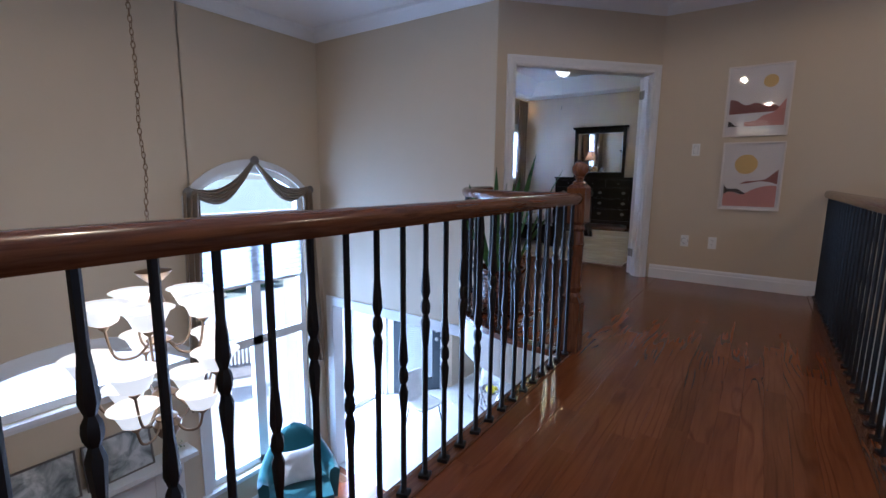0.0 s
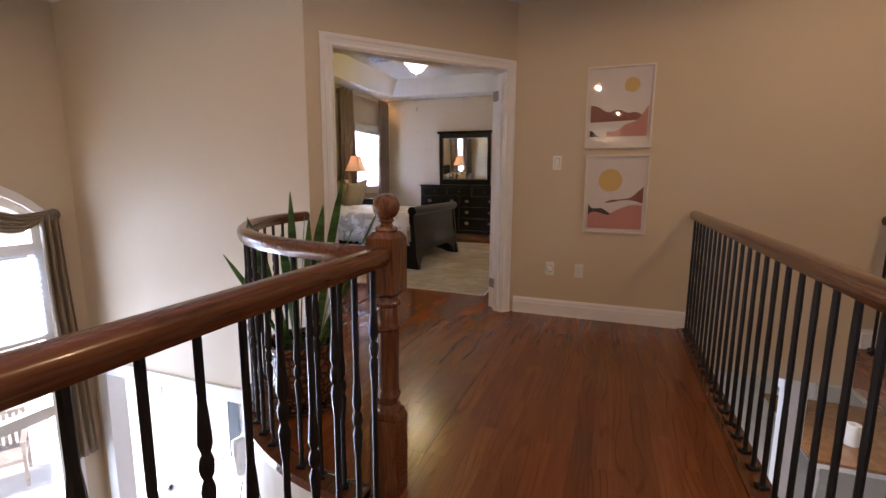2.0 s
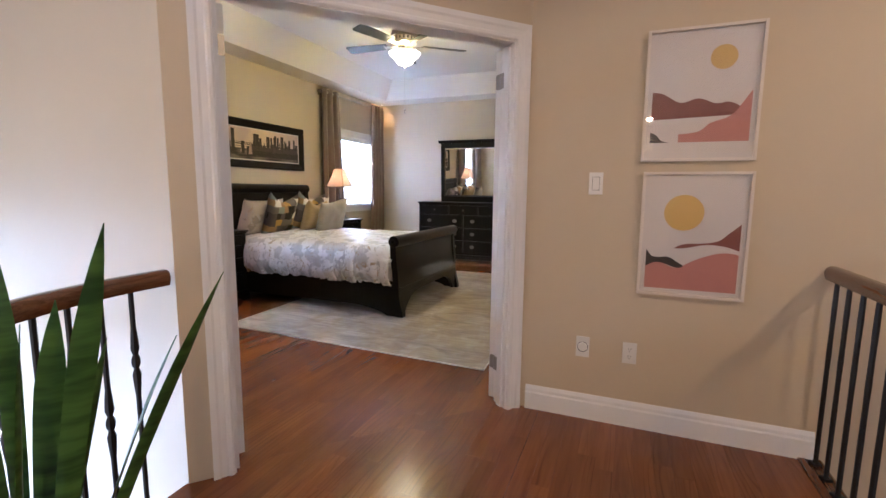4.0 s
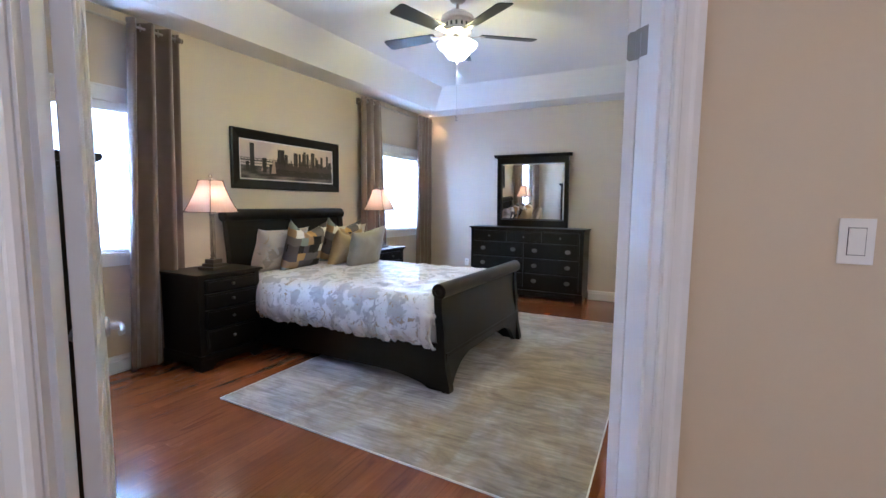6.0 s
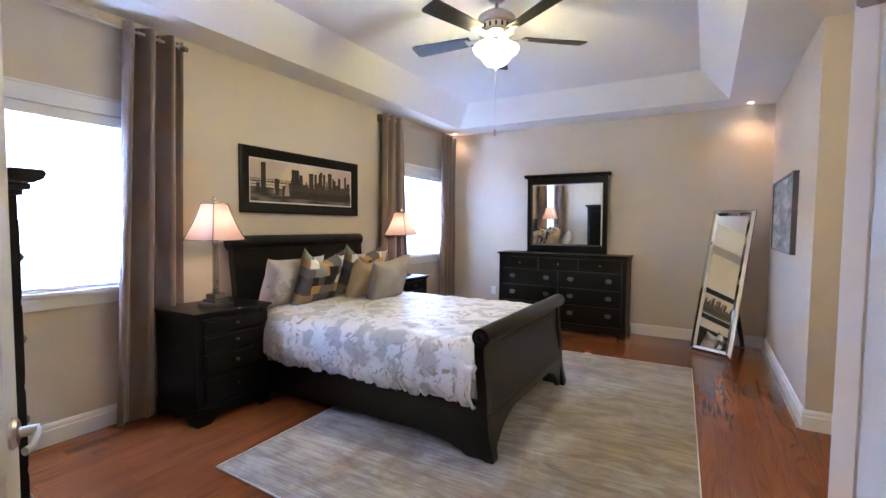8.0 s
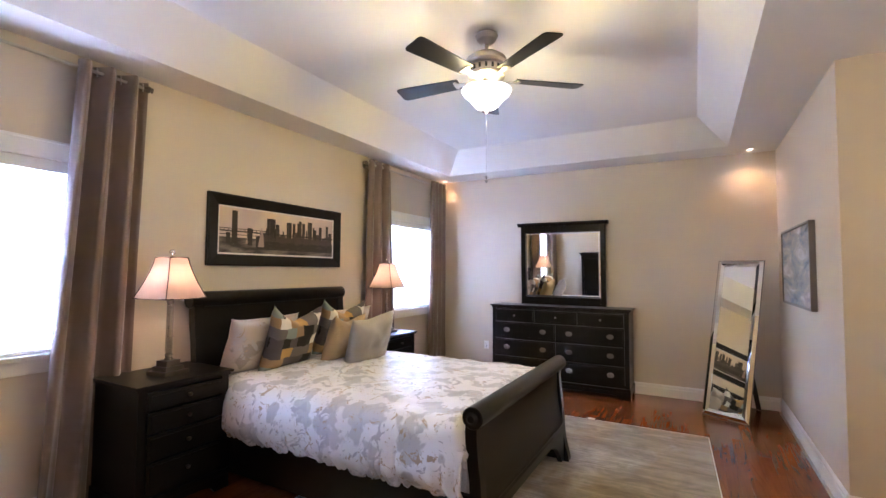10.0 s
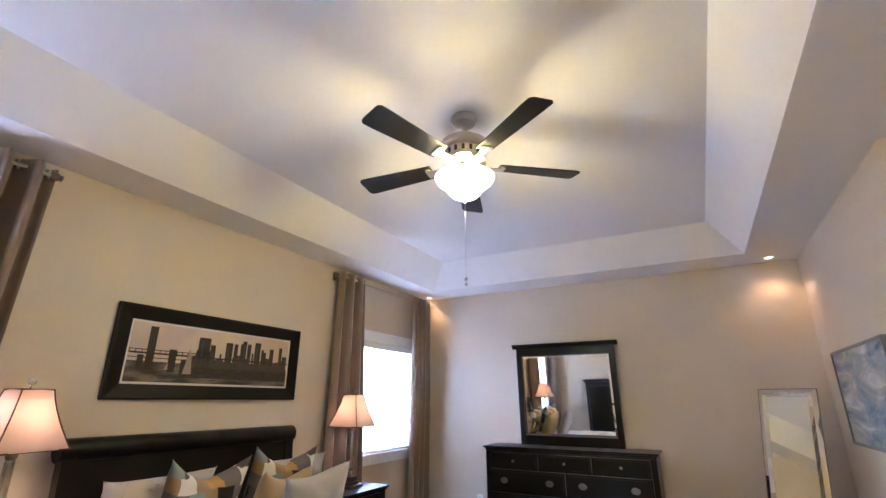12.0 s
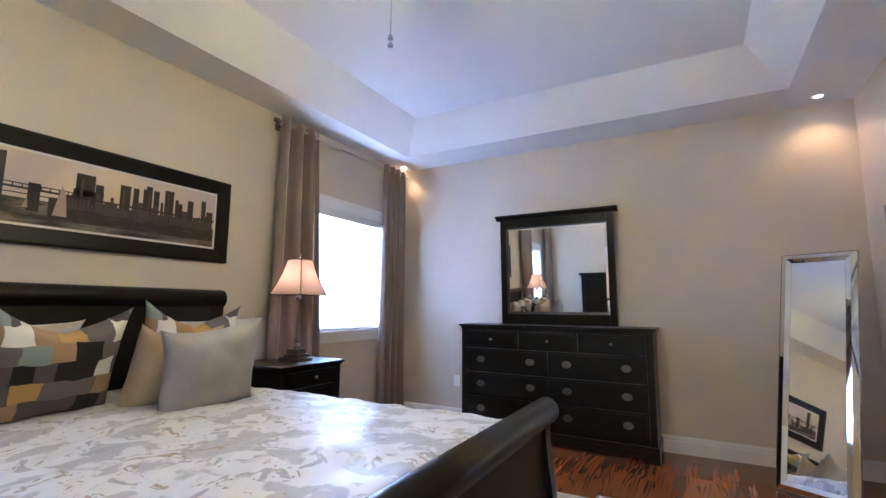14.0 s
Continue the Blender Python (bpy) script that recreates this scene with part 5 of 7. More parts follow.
def cabinet_body(name, w, dpt, h, parent):
    """Front at y=0 facing -y, x centred."""
    bm = B()
    box(bm, -w / 2, w / 2, 0.02, dpt, 0.10, h - 0.035)
    box(bm, -w / 2, -w / 2 + 0.05, 0, 0.02, 0.10, h - 0.035)
    box(bm, w / 2 - 0.05, w / 2, 0, 0.02, 0.10, h - 0.035)
    part("body", bm, BLACKWOOD, parent)
    bm = B()
    top_slab(bm, -w / 2, w / 2, 0, dpt - 0.025, h)
    part("top", bm, BLACKWOOD, parent, "polished black top")
    bm = B()
    box(bm, -w / 2 - 0.012, w / 2 + 0.012, -0.012, dpt, 0.09, 0.125, 0.004)
    f = [(-w / 2 - 0.012, 0.09), (-w / 2 - 0.012, 0.0), (-w / 2 + 0.09, 0.0)] + wavy([(-w / 2 + 0.09, 0.0), (-w / 2 + 0.12, 0.035), (-w / 2 + 0.18, 0.05)], 4) + wavy([(w / 2 - 0.18, 0.05), (w / 2 - 0.12, 0.035), (w / 2 - 0.09, 0.0)], 4) + [(w / 2 + 0.012, 0.0), (w / 2 + 0.012, 0.09)]
    extrude(bm, f, "y", -0.012, 0.01)
    for sx in (-1, 1):
        xa = sx * (w / 2 + 0.001)
        extrude(bm, [(0.01, 0.09), (0.01, 0.0), (0.08, 0.0), (0.12, 0.05), (dpt - 0.12, 0.05), (dpt - 0.08, 0.0), (dpt, 0.0), (dpt, 0.09)], "x", xa - 0.011, xa + 0.011)
    part("plinth", bm, BLACKWOOD, parent)


FR = pose(0, 0, 0, 90, 0, 0)   # lathe axis z turned to -y

# dresser
dw, dd, dh = 1.70, 0.42, 1.04
dresser = thing("dresser", "wide black wooden dresser with oval pewter pulls", "dresser", m=pose(-2.833, 9.455, 0))
cabinet_body("dresser", dw, dd - 0.02, dh, dresser)
for i in range(3):
    d = drawer(dresser, 0.515, 0.15, (i - 1) * 0.535, 0.905, 0.0)
    knob(d, pose((i - 1) * 0.535, -0.018, 0.905, 90))
for r in range(3):
    for s in (-1, 1):
        z = 0.715 - r * 0.222
        d = drawer(dresser, 0.79, 0.205, s * 0.403, z, 0.0)
        for q in (-0.24, 0.24):
            oval_pull(d, pose(s * 0.403 + q, -0.018, z, 90))
bm = B()
for i in range(60):
    box(bm, -0.84 + i * 0.0285, -0.84 + i * 0.0285 + 0.014, -0.012, 0.002, 0.985, 1.0)
part("dentil_moulding", bm, BLACKWOOD, dresser, kind="stuff")

mir = thing("dresser_mirror", "black framed mirror standing on the black dresser", "mirror", m=pose(-2.833, 9.80, dh + 0.001, 2, 0, 0))
bm = B()
mw, mh = 1.10, 1.04
box(bm, -mw / 2, -mw / 2 + 0.062, -0.04, 0, 0, mh, 0.004)
box(bm, mw / 2 - 0.062, mw / 2, -0.04, 0, 0, mh, 0.004)
box(bm, -mw / 2 + 0.062, mw / 2 - 0.062, -0.04, 0, 0, 0.10, 0.003)
box(bm, -mw / 2 + 0.062, mw / 2 - 0.062, -0.04, 0, mh - 0.085, mh)
part("frame", bm, BLACKWOOD, mir)
bm = B()
extrude(bm, [(0.0, mh), (-0.045, mh), (-0.05, mh + 0.012), (-0.062, mh + 0.024), (-0.078, mh + 0.034), (-0.08, mh + 0.048), (0.0, mh + 0.048)], "x", -mw / 2 - 0.04, mw / 2 + 0.04)
part("cornice", bm, BLACKWOOD, mir)
bm = B()
gx, z0, z1 = mw / 2 - 0.062, 0.10, mh - 0.085
bv = 0.022
o4 = [(-gx, z0), (gx, z0), (gx, z1), (-gx, z1)]
i4 = [(-gx + bv, z0 + bv), (gx - bv, z0 + bv), (gx - bv, z1 - bv), (-gx + bv, z1 - bv)]
vo = [bm.verts.new((x, -0.018, z)) for x, z in o4]
vi = [bm.verts.new((x, -0.021, z)) for x, z in i4]
vb = [bm.verts.new((x, -0.012, z)) for x, z in o4]
for i in range(4):
    j = (i + 1) % 4
    bm.faces.new((vo[i], vo[j], vi[j], vi[i]))
    bm.faces.new((vb[i], vb[j], vo[j], vo[i]))
bm.faces.new(vi)
bm.faces.new(vb)
part("mirror_glass", bm, MIRROR, mir, "bevelled mirror glass")


# nightstands, facing +x
def nightstand(y, label):
    t = thing("nightstand", label, "nightstand", "nightstands beside the bed", pose(-4.13, y, 0, 0, 0, 90))
    w, dp, h = 0.58, 0.50, 0.79
    cabinet_body("nightstand", w, dp, h, t)
    for i, (z, hh) in enumerate(((0.69, 0.10), (0.565, 0.12), (0.415, 0.15), (0.245, 0.17))):
        d = drawer(t, w - 0.10, hh, 0, z, 0.0)
        knob(d, pose(0, -0.018, z, 90))
    return t


nightstand(5.56, "black wooden nightstand with four drawers beside the curtain")
nightstand(7.93, "black wooden nightstand with four drawers beside the far window")


def table_lamp(x, y, z, label, rot):
    t = thing("table_lamp", label, "table lamp", "lamps on the nightstands", pose(x, y, z, 0, 0, rot) @ Matrix.Diagonal((1.05, 1.05, 1.11, 1)))
    bm = B()
    box(bm, -0.082, 0.082, -0.082, 0.082, 0.0, 0.024, 0.003)
    box(bm, -0.060, 0.060, -0.060, 0.060, 0.024, 0.048, 0.003)
    box(bm, -0.046, 0.046, -0.046, 0.046, 0.048, 0.082, 0.004)
    lathe(bm, [(0, 0.075), (0.022, 0.075), (0.026, 0.085), (0.018, 0.10), (0.024, 0.11), (0.017, 0.12), (0, 0.12)], 20)
    part("base", bm, PEWTER, t, "stepped square metal base", True)
    bm = B()
    lathe(bm, [(0, 0.12), (0.019, 0.12), (0.023, 0.14), (0.019, 0.40), (0.017, 0.41), (0, 0.41)], 10)
    part("column", bm, CRYSTAL, t, "faceted clear glass column")
    bm = B()
    lathe(bm, [(0, 0.41), (0.016, 0.41), (0.022, 0.42), (0.022, 0.43), (0.014, 0.44), (0.010, 0.50), (0.003, 0.50), (0.003, 0.70), (0, 0.70)], 16)
    part("stem", bm, PEWTER, t, smooth=True)
    bm = B()
    lathe(bm, [(0, 0.70)] + [(0.017 * math.cos(radians(a)), 0.718 + 0.017 * math.sin(radians(a))) for a in range(-80, 81, 20)] + [(0, 0.735)], 14)
    part("finial", bm, CRYSTAL, t, "clear glass ball finial", True)
    bm = B()
    rings = []
    n = 6
    for i in range(n + 1):
        k = i / n
        hw = 0.146 - 0.080 * (1 - (1 - k) ** 1.35)
        ring = []
        for c in range(4):
            a0 = math.pi / 4 + c * math.pi / 2
            ring_p = [(math.cos(a0) * hw * 1.36, math.sin(a0) * hw * 1.36)]
            a1 = a0 + math.pi / 2
            b_ = (math.cos(a1) * hw * 1.36, math.sin(a1) * hw * 1.36)
            for q in range(1, 4):
                f = q / 4
                px, py = ring_p[0][0] * (1 - f) + b_[0] * f, ring_p[0][1] * (1 - f) + b_[1] * f
                sc = 1 + 0.05 * math.sin(f * math.pi)
                ring_p.append((px * sc, py * sc))
            ring += ring_p
        zz = 0.445 + 0.24 * k
        rings.append([bm.verts.new((px, py, zz)) for px, py in ring])
    for a, b in zip(rings, rings[1:]):
        for i in range(16):
            bm.faces.new((a[i], a[(i + 1) % 16], b[(i + 1) % 16], b[i]))
    part("shade", bm, SHADE, t, "square pinkish beige cloth shade")
    bm = B()
    for c in range(4):
        a0 = math.pi / 4 + c * math.pi / 2
        pts = []
        for i in range(n + 1):
            k = i / n
            hw = 0.146 - 0.080 * (1 - (1 - k) ** 1.35)
            pts.append((math.cos(a0) * hw * 1.37, math.sin(a0) * hw * 1.37, 0.445 + 0.24 * k))
        sweep(bm, pts, circle(0.0032, 5))
    for zz, hw in ((0.445, 0.146), (0.685, 0.066)):
        sweep(bm, [(math.cos(math.pi / 4 + c * math.pi / 2) * hw * 1.37, math.sin(math.pi / 4 + c * math.pi / 2) * hw * 1.37, zz) for c in range(4)], circle(0.0036, 5), closed=True)
    part("piping", bm, PIPING, t, "thin dark brown piping")
    lamp("table_lamp_bulb", "POINT", pose(x, y, z + 0.62), 5.0, (1, 0.62, 0.36), radius=0.03)
    return t


table_lamp(-4.33, 5.55, 0.791, "glass column table lamp with lit pinkish shade beside the curtain", 8)
table_lamp(-4.32, 7.94, 0.791, "glass column table lamp with lit pinkish shade by the window", 5)

# tall chest against the south wall
chest = thing("tall_chest", "tall black wooden chest with drawers and a cupboard door", "chest", m=pose(-3.34, 3.985, 0, 0, 0, 180))
cabinet_body("chest", 0.96, 0.54, 1.52, chest)
bm = B()
extrude(bm, [(-0.026, 1.521), (-0.05, 1.535), (-0.056, 1.55), (-0.05, 1.56), (0.54, 1.56), (0.54, 1.521)], "x", -0.52, 0.52)
part("cornice", bm, BLACKWOOD, chest)
for i in range(5):
    d = drawer(chest, 0.36, 0.24, -0.27, 1.30 - i * 0.255, 0.0)
    for q in (-0.09, 0.09):
        knob(d, pose(-0.27 + q, -0.018, 1.30 - i * 0.255, 90))
dr = drawer(chest, 0.48, 1.26, 0.18, 0.79, 0.0)
knob(dr, pose(-0.03, -0.018, 0.90, 90))
for x, hh, nm in ((-3.32, 0.24, "tall"), (-3.14, 0.15, "round")):
    v = thing("vase", "pale blue grey %s vase on the tall chest" % nm, "vase", m=pose(x, 3.72, 1.561))
    prof = [(0, 0), (0.03, 0), (0.045, hh * 0.35), (0.03, hh * 0.6), (0.012, hh * 0.8), (0.016, hh), (0.012, hh), (0, hh * 0.9)] if nm == "tall" else [(0, 0), (0.03, 0), (0.06, hh * 0.3), (0.035, hh * 0.55), (0.012, hh * 0.7), (0.02, hh), (0.014, hh), (0, hh * 0.9)]
    part("body", lathe(B(), prof, 24), Mat("pale_blue_glaze", (0.45, 0.48, 0.52), 0.2).m, v, smooth=True)

# framed skyline picture above the bed
PX, PY0, PY1, PZ0, PZ1 = XB + 0.002, 6.02, 7.555, 1.507, 2.102
pic = thing("framed_picture", "wide black framed picture of a sepia city skyline and bridge", "picture", m=pose(PX, PY0, PZ0, 0, 0, 90))
pw, ph = PY1 - PY0, PZ1 - PZ0
SKY = Mat("picture_sepia_sky", rough=0.6)
_v = SKY.place(world=True)
SKY.link(SKY.mix(SKY.ramp(SKY.noise(_v, 2.4, 3), [(0.35, (0, 0, 0)), (0.65, (1, 1, 1))]), (0.52, 0.41, 0.38), (0.66, 0.54, 0.38)), "Base Color")
WATER = Mat("picture_sepia_water", rough=0.6)
WATER.link(WATER.mix(WATER.ramp(WATER.noise(WATER.place((1, 5, 25)), 1.0, 4), [(0.4, (0, 0, 0)), (0.62, (1, 1, 1))]), (0.035, 0.029, 0.027), (0.17, 0.14, 0.12)), "Base Color")
INK = paint("picture_dark_ink", (0.035, 0.026, 0.024), 0.6, 0.4)
INK2 = paint("picture_brown_ink", (0.065, 0.048, 0.044), 0.6, 0.4)
bm = B()
f = 0.095
o4 = [(0, 0), (pw, 0), (pw, ph), (0, ph)]
i4 = [(f, f), (pw - f, f), (pw - f, ph - f), (f, ph - f)]
v0 = [bm.verts.new((x, 0, z)) for x, z in o4]
v1 = [bm.verts.new((x, -0.030, z)) for x, z in o4]
v1b = [bm.verts.new((x + (0.012 if x == 0 else -0.012), -0.034, z + (0.012 if z == 0 else -0.012))) for x, z in o4]
v2 = [bm.verts.new((x, -0.016, z)) for x, z in i4]
v3 = [bm.verts.new((x, 0, z)) for x, z in i4]
for r0, r1 in ((v0, v1), (v1, v1b), (v1b, v2), (v2, v3)):
    for i in range(4):
        j = (i + 1) % 4
        bm.faces.new((r0[i], r0[j], r1[j], r1[i]))
part("frame", bm, BLACKWOOD, pic, "wide black frame")
bm = B()
frame_ring(bm, pw - 2 * f, ph - 2 * f, 0.014, 0.003)
bmesh.ops.translate(bm, vec=(f, -0.008, f), verts=bm.verts)
part("white_edge", bm, ART_WHITE, pic)
bm = B()
box(bm, f, pw - f, -0.008, -0.002, f + 0.10, ph - f)
part("sky_area", bm, SKY.m, pic)
bm = B()
box(bm, f, pw - f, -0.0095, -0.002, f, f + 0.145)
part("water_area", bm, WATER.m, pic)
iw, ih = pw - 2 * f - 0.03, ph - 2 * f - 0.03


def Q(u, v):
    return f + 0.015 + u * iw, f + 0.015 + v * ih


def bar(bm, u0, u1, v0_, v1_, y):
    a, b = Q(u0, v0_)
    c, d = Q(u1, v1_)
    box(bm, a, c, y - 0.0008, y, b, d)


towers = [(0.35, 0.464, 0.62), (0.357, 0.428, 0.86), (0.431, 0.462, 0.74), (0.529, 0.574, 0.82), (0.585, 0.61, 0.81), (0.629, 0.65, 0.83), (0.642, 0.67, 0.89), (0.677, 0.704, 0.84), (0.713, 0.725, 0.66), (0.731, 0.775, 0.89), (0.784, 0.801, 0.76), (0.801, 0.821, 0.70), (0.849, 0.879, 0.79), (0.924, 0.949, 0.84), (0.955, 0.99, 0.65)]
bm = B()
for u0, u1, v in towers:
    bar(bm, u0, u1, 0.28, v, -0.0105)
for i in range(34):
    u = 0.27 + i * 0.0212
    bar(bm, u, min(0.99, u + 0.022), 0.10, 0.42 + 0.006 * (i % 4), -0.0100)
    bar(bm, u, min(0.99, u + 0.018), 0.26, 0.36 + 0.10 * abs(noise.noise(Vector((i * 1.7, 0, 0)))) + 0.06 * (i % 3 == 0), -0.0112)
part("tower_shape", bm, INK, pic, kind="stuff")
bm = B()
for u0, u1, v in ((0.30, 0.35, 0.50), (0.375, 0.385, 0.80), (0.47, 0.52, 0.5), (0.54, 0.55, 0.76), (0.61, 0.63, 0.55), (0.652, 0.66, 0.82), (0.745, 0.752, 0.84), (0.82, 0.85, 0.58), (0.88, 0.92, 0.5), (0.93, 0.936, 0.78)):
    bar(bm, u0, u1, 0.28, v, -0.0118)
part("tower_shape", bm, INK2, pic, kind="stuff")
bm = B()
rnd = random.Random(21)
for i in range(46):
    u = 0.30 + 0.68 * i / 46
    hgt = 0.40 + 0.20 * rnd.random() ** 2
    bar(bm, u, u + 0.008 + 0.012 * rnd.random(), 0.30, hgt, -0.0122)
for i in range(60):
    u, v_ = rnd.random() * 0.97, 0.04 + 0.28 * rnd.random()
    bar(bm, u, u + 0.01 + 0.04 * rnd.random(), v_, v_ + 0.012, -0.0122)
part("haze_shape", bm, INK2, pic, kind="stuff")
bm = B()
bar(bm, 0.085, 0.125, 0.22, 0.95, -0.0125)
bar(bm, 0.045, 0.075, 0.2, 0.45, -0.0125)
bar(bm, 0.20, 0.24, 0.18, 0.58, -0.0125)
bar(bm, 0.0, 1.0, 0.47, 0.50, -0.0125)
bar(bm, 0.0, 0.36, 0.535, 0.55, -0.0125)
bar(bm, 0.0, 0.3, 0.40, 0.415, -0.0125)
for i in range(12):
    bar(bm, 0.0 + i * 0.03, 0.004 + i * 0.03, 0.47, 0.54, -0.0125)
a, b = Q(0.34, 0.20), Q(0.40, 0.20)
part("bridge_shape", bm, INK, pic, kind="stuff")
bm = B()
extrude(bm, [Q(0.285, 0.16), Q(0.335, 0.16), Q(0.325, 0.5), Q(0.31, 0.62)], "y", -0.0142, -0.0134)
SAIL = paint("picture_sail_paint", (0.36, 0.26, 0.22), 0.6, 0.2)
part("sail_shape", bm, SAIL, pic)
bm = B()
extrude(bm, [Q(0.185, 0.22), Q(0.205, 0.22), Q(0.2, 0.36)], "y", -0.0142, -0.0134)
part("sail_shape", bm, SAIL, pic)

# seascape on the east wall
sea = thing("framed_picture", "grey framed abstract seascape canvas on the bedroom wall", "picture", m=pose(XR - 0.002, 9.37, 1.19, 0, 0, -90))
bm = B()
frame_ring(bm, 1.26, 0.69, 0.02, 0.04, 0.002)
part("frame", bm, PEWTER, sea, "thin grey metal frame")
SEA = Mat("seascape_paint", rough=0.6)
_p = SEA.place((1, 1.2, 4))
SEA.link(SEA.ramp(SEA.noise(_p, 1.6, 5, 0.6, 0.8), [(0.30, (0.07, 0.08, 0.10)), (0.45, (0.22, 0.27, 0.33)), (0.55, (0.36, 0.35, 0.33)), (0.7, (0.62, 0.64, 0.66))]), "Base Color")
bm = B()
box(bm, 0.019, 1.241, -0.03, -0.001, 0.019, 0.671)
part("canvas", bm, SEA.m, sea)

# standing mirror
rz = -29.0
c0 = Vector((-1.07, 9.235, 0.0))
lean = math.degrees(math.atan2(0.405, 1.6))
FM = pose(c0.x, c0.y, 0.012, 0, 0, rz) @ pose(0, 0, 0, -lean, 0, 0)
fm = thing("standing_mirror", "tall standing mirror with a silver mirrored frame near the corner", "mirror", m=FM)
fw, fh, fb = 0.44, 1.64, 0.062
bm = B()


def bevel_bar(bm, pts_out, pts_in):
    n = 4
    a = [bm.verts.new((x, 0.0, z)) for x, z in pts_out]
    mid = [((xo_ + xi_) / 2, (zo_ + zi_) / 2) for (xo_, zo_), (xi_, zi_) in zip(pts_out, pts_in)]
    m_ = [bm.verts.new((x, -0.016, z)) for x, z in mid]
    c = [bm.verts.new((x, -0.004, z)) for x, z in pts_in]
    d = [bm.verts.new((x, 0.014, z)) for x, z in pts_out]
    for r0, r1 in ((d, a), (a, m_), (m_, c)):
        for i in range(n):
            j = (i + 1) % n
            bm.faces.new((r0[i], r0[j], r1[j], r1[i]))
    bm.faces.new(d)


bevel_bar(bm, [(-fw / 2, 0), (fw / 2, 0), (fw / 2, fh), (-fw / 2, fh)], [(-fw / 2 + fb, fb), (fw / 2 - fb, fb), (fw / 2 - fb, fh - fb), (-fw / 2 + fb, fh - fb)])
part("mirrored_frame", bm, MIRROR, fm, "bevelled mirror strips")
bm = B()
box(bm, -fw / 2 + fb + 0.001, fw / 2 - fb - 0.001, -0.004, 0.004, fb + 0.001, fh - fb - 0.001)
part("mirror_glass", bm, MIRROR, fm)
bm = B()
frame_ring(bm, fw + 0.012, fh + 0.012, 0.006, 0.012)
bmesh.ops.translate(bm, vec=(-fw / 2 - 0.006, 0.012, -0.006), verts=bm.verts)
part("edge_trim", bm, PEWTER, fm)
bm = B()
inv = FM.inverted()
top = inv @ (FM @ Vector((0, 0.02, 1.15)))
p1 = FM @ Vector((0, 0.02, 1.15))
foot = Vector((c0.x + 0.34, c0.y + 0.57, 0.008))
sweep(bm, [inv @ p1, inv @ foot], [(-0.022, -0.006), (0.022, -0.006), (0.022, 0.006), (-0.022, 0.006)], up=Vector((0, 1, 0)))
part("strut", bm, DARK, fm, "black support strut")


# curtains
def curtain(y0, y1, yb0, yb1, z0, z1, label, mat=CURTAIN, x=XB + 0.10, amp=0.045, waves=4, group="curtains at the bedroom windows", seed=0):
    t = thing("curtain", label, "curtain", group)
    bm = B()
    nu, nv = waves * 14, 26
    rows = []
    for i in range(nv + 1):
        v = i / nv
        row = []
        for j in range(nu + 1):
            u = j / nu
            ya, yb = y0 + (yb0 - y0) * v, y1 + (yb1 - y1) * v
            w = u * waves * 2 * math.pi
            uu = u + 0.12 / waves * math.sin(w * 2 + seed) * (0.4 + 0.6 * v) / 2
            xx = x + amp * math.sin(w + 0.5 * v * math.sin(seed + u * 5)) * (1 - 0.15 * v) + 0.008 * math.sin(3 * w + v * 9 + seed) * v
            zz = z1 + (z0 - z1) * v + (0.010 * math.sin(w) if v == 1 else 0)
            row.append(bm.verts.new((xx, ya + (yb - ya) * uu, zz)))
        rows.append(row)
    for a, b in zip(rows, rows[1:]):
        for j in range(nu):
            bm.faces.new((a[j], a[j + 1], b[j + 1], b[j]))
    ob = part("panel", bm, mat, t, smooth=True, sharp=180)
    md = ob.modifiers.new("thickness", "SOLIDIFY")
    md.thickness = 0.004
    if mat is CURTAIN:
        for k in range(waves * 2):
            bm = B()
            u = (k + 0.5) / (waves * 2)
            yy = y0 + (y1 - y0) * u
            sweep(bm, [(x + 0.0 + 0.024 * math.cos(a), yy + 0.012 * (-1) ** k * math.cos(a), z1 - 0.045 + 0.024 * math.sin(a)) for a in [2 * math.pi * q / 14 for q in range(14)]], circle(0.004, 6), up=Vector((0, 1, 0)), closed=True)
            part("eyelet", bm, NICKEL, t, "round nickel eyelet", True)
    return t


curtain(5.09, 5.50, 4.97, 5.44, 0.012, 2.765, "taupe satin curtain hanging in folds to the floor beside the nightstand", amp=0.058, waves=3, seed=1)
curtain(3.55, 3.92, 3.52, 3.96, 0.012, 2.765, "taupe satin curtain hanging in folds behind the tall chest", waves=4, seed=2)
curtain(7.93, 8.36, 7.88, 8.50, 0.012, 2.765, "taupe satin curtain hanging in folds behind the table lamp", amp=0.055, waves=3, seed=3)
curtain(9.36, 9.79, 9.34, 9.82, 0.012, 2.765, "taupe satin curtain hanging in folds in the room corner", waves=4, seed=4)


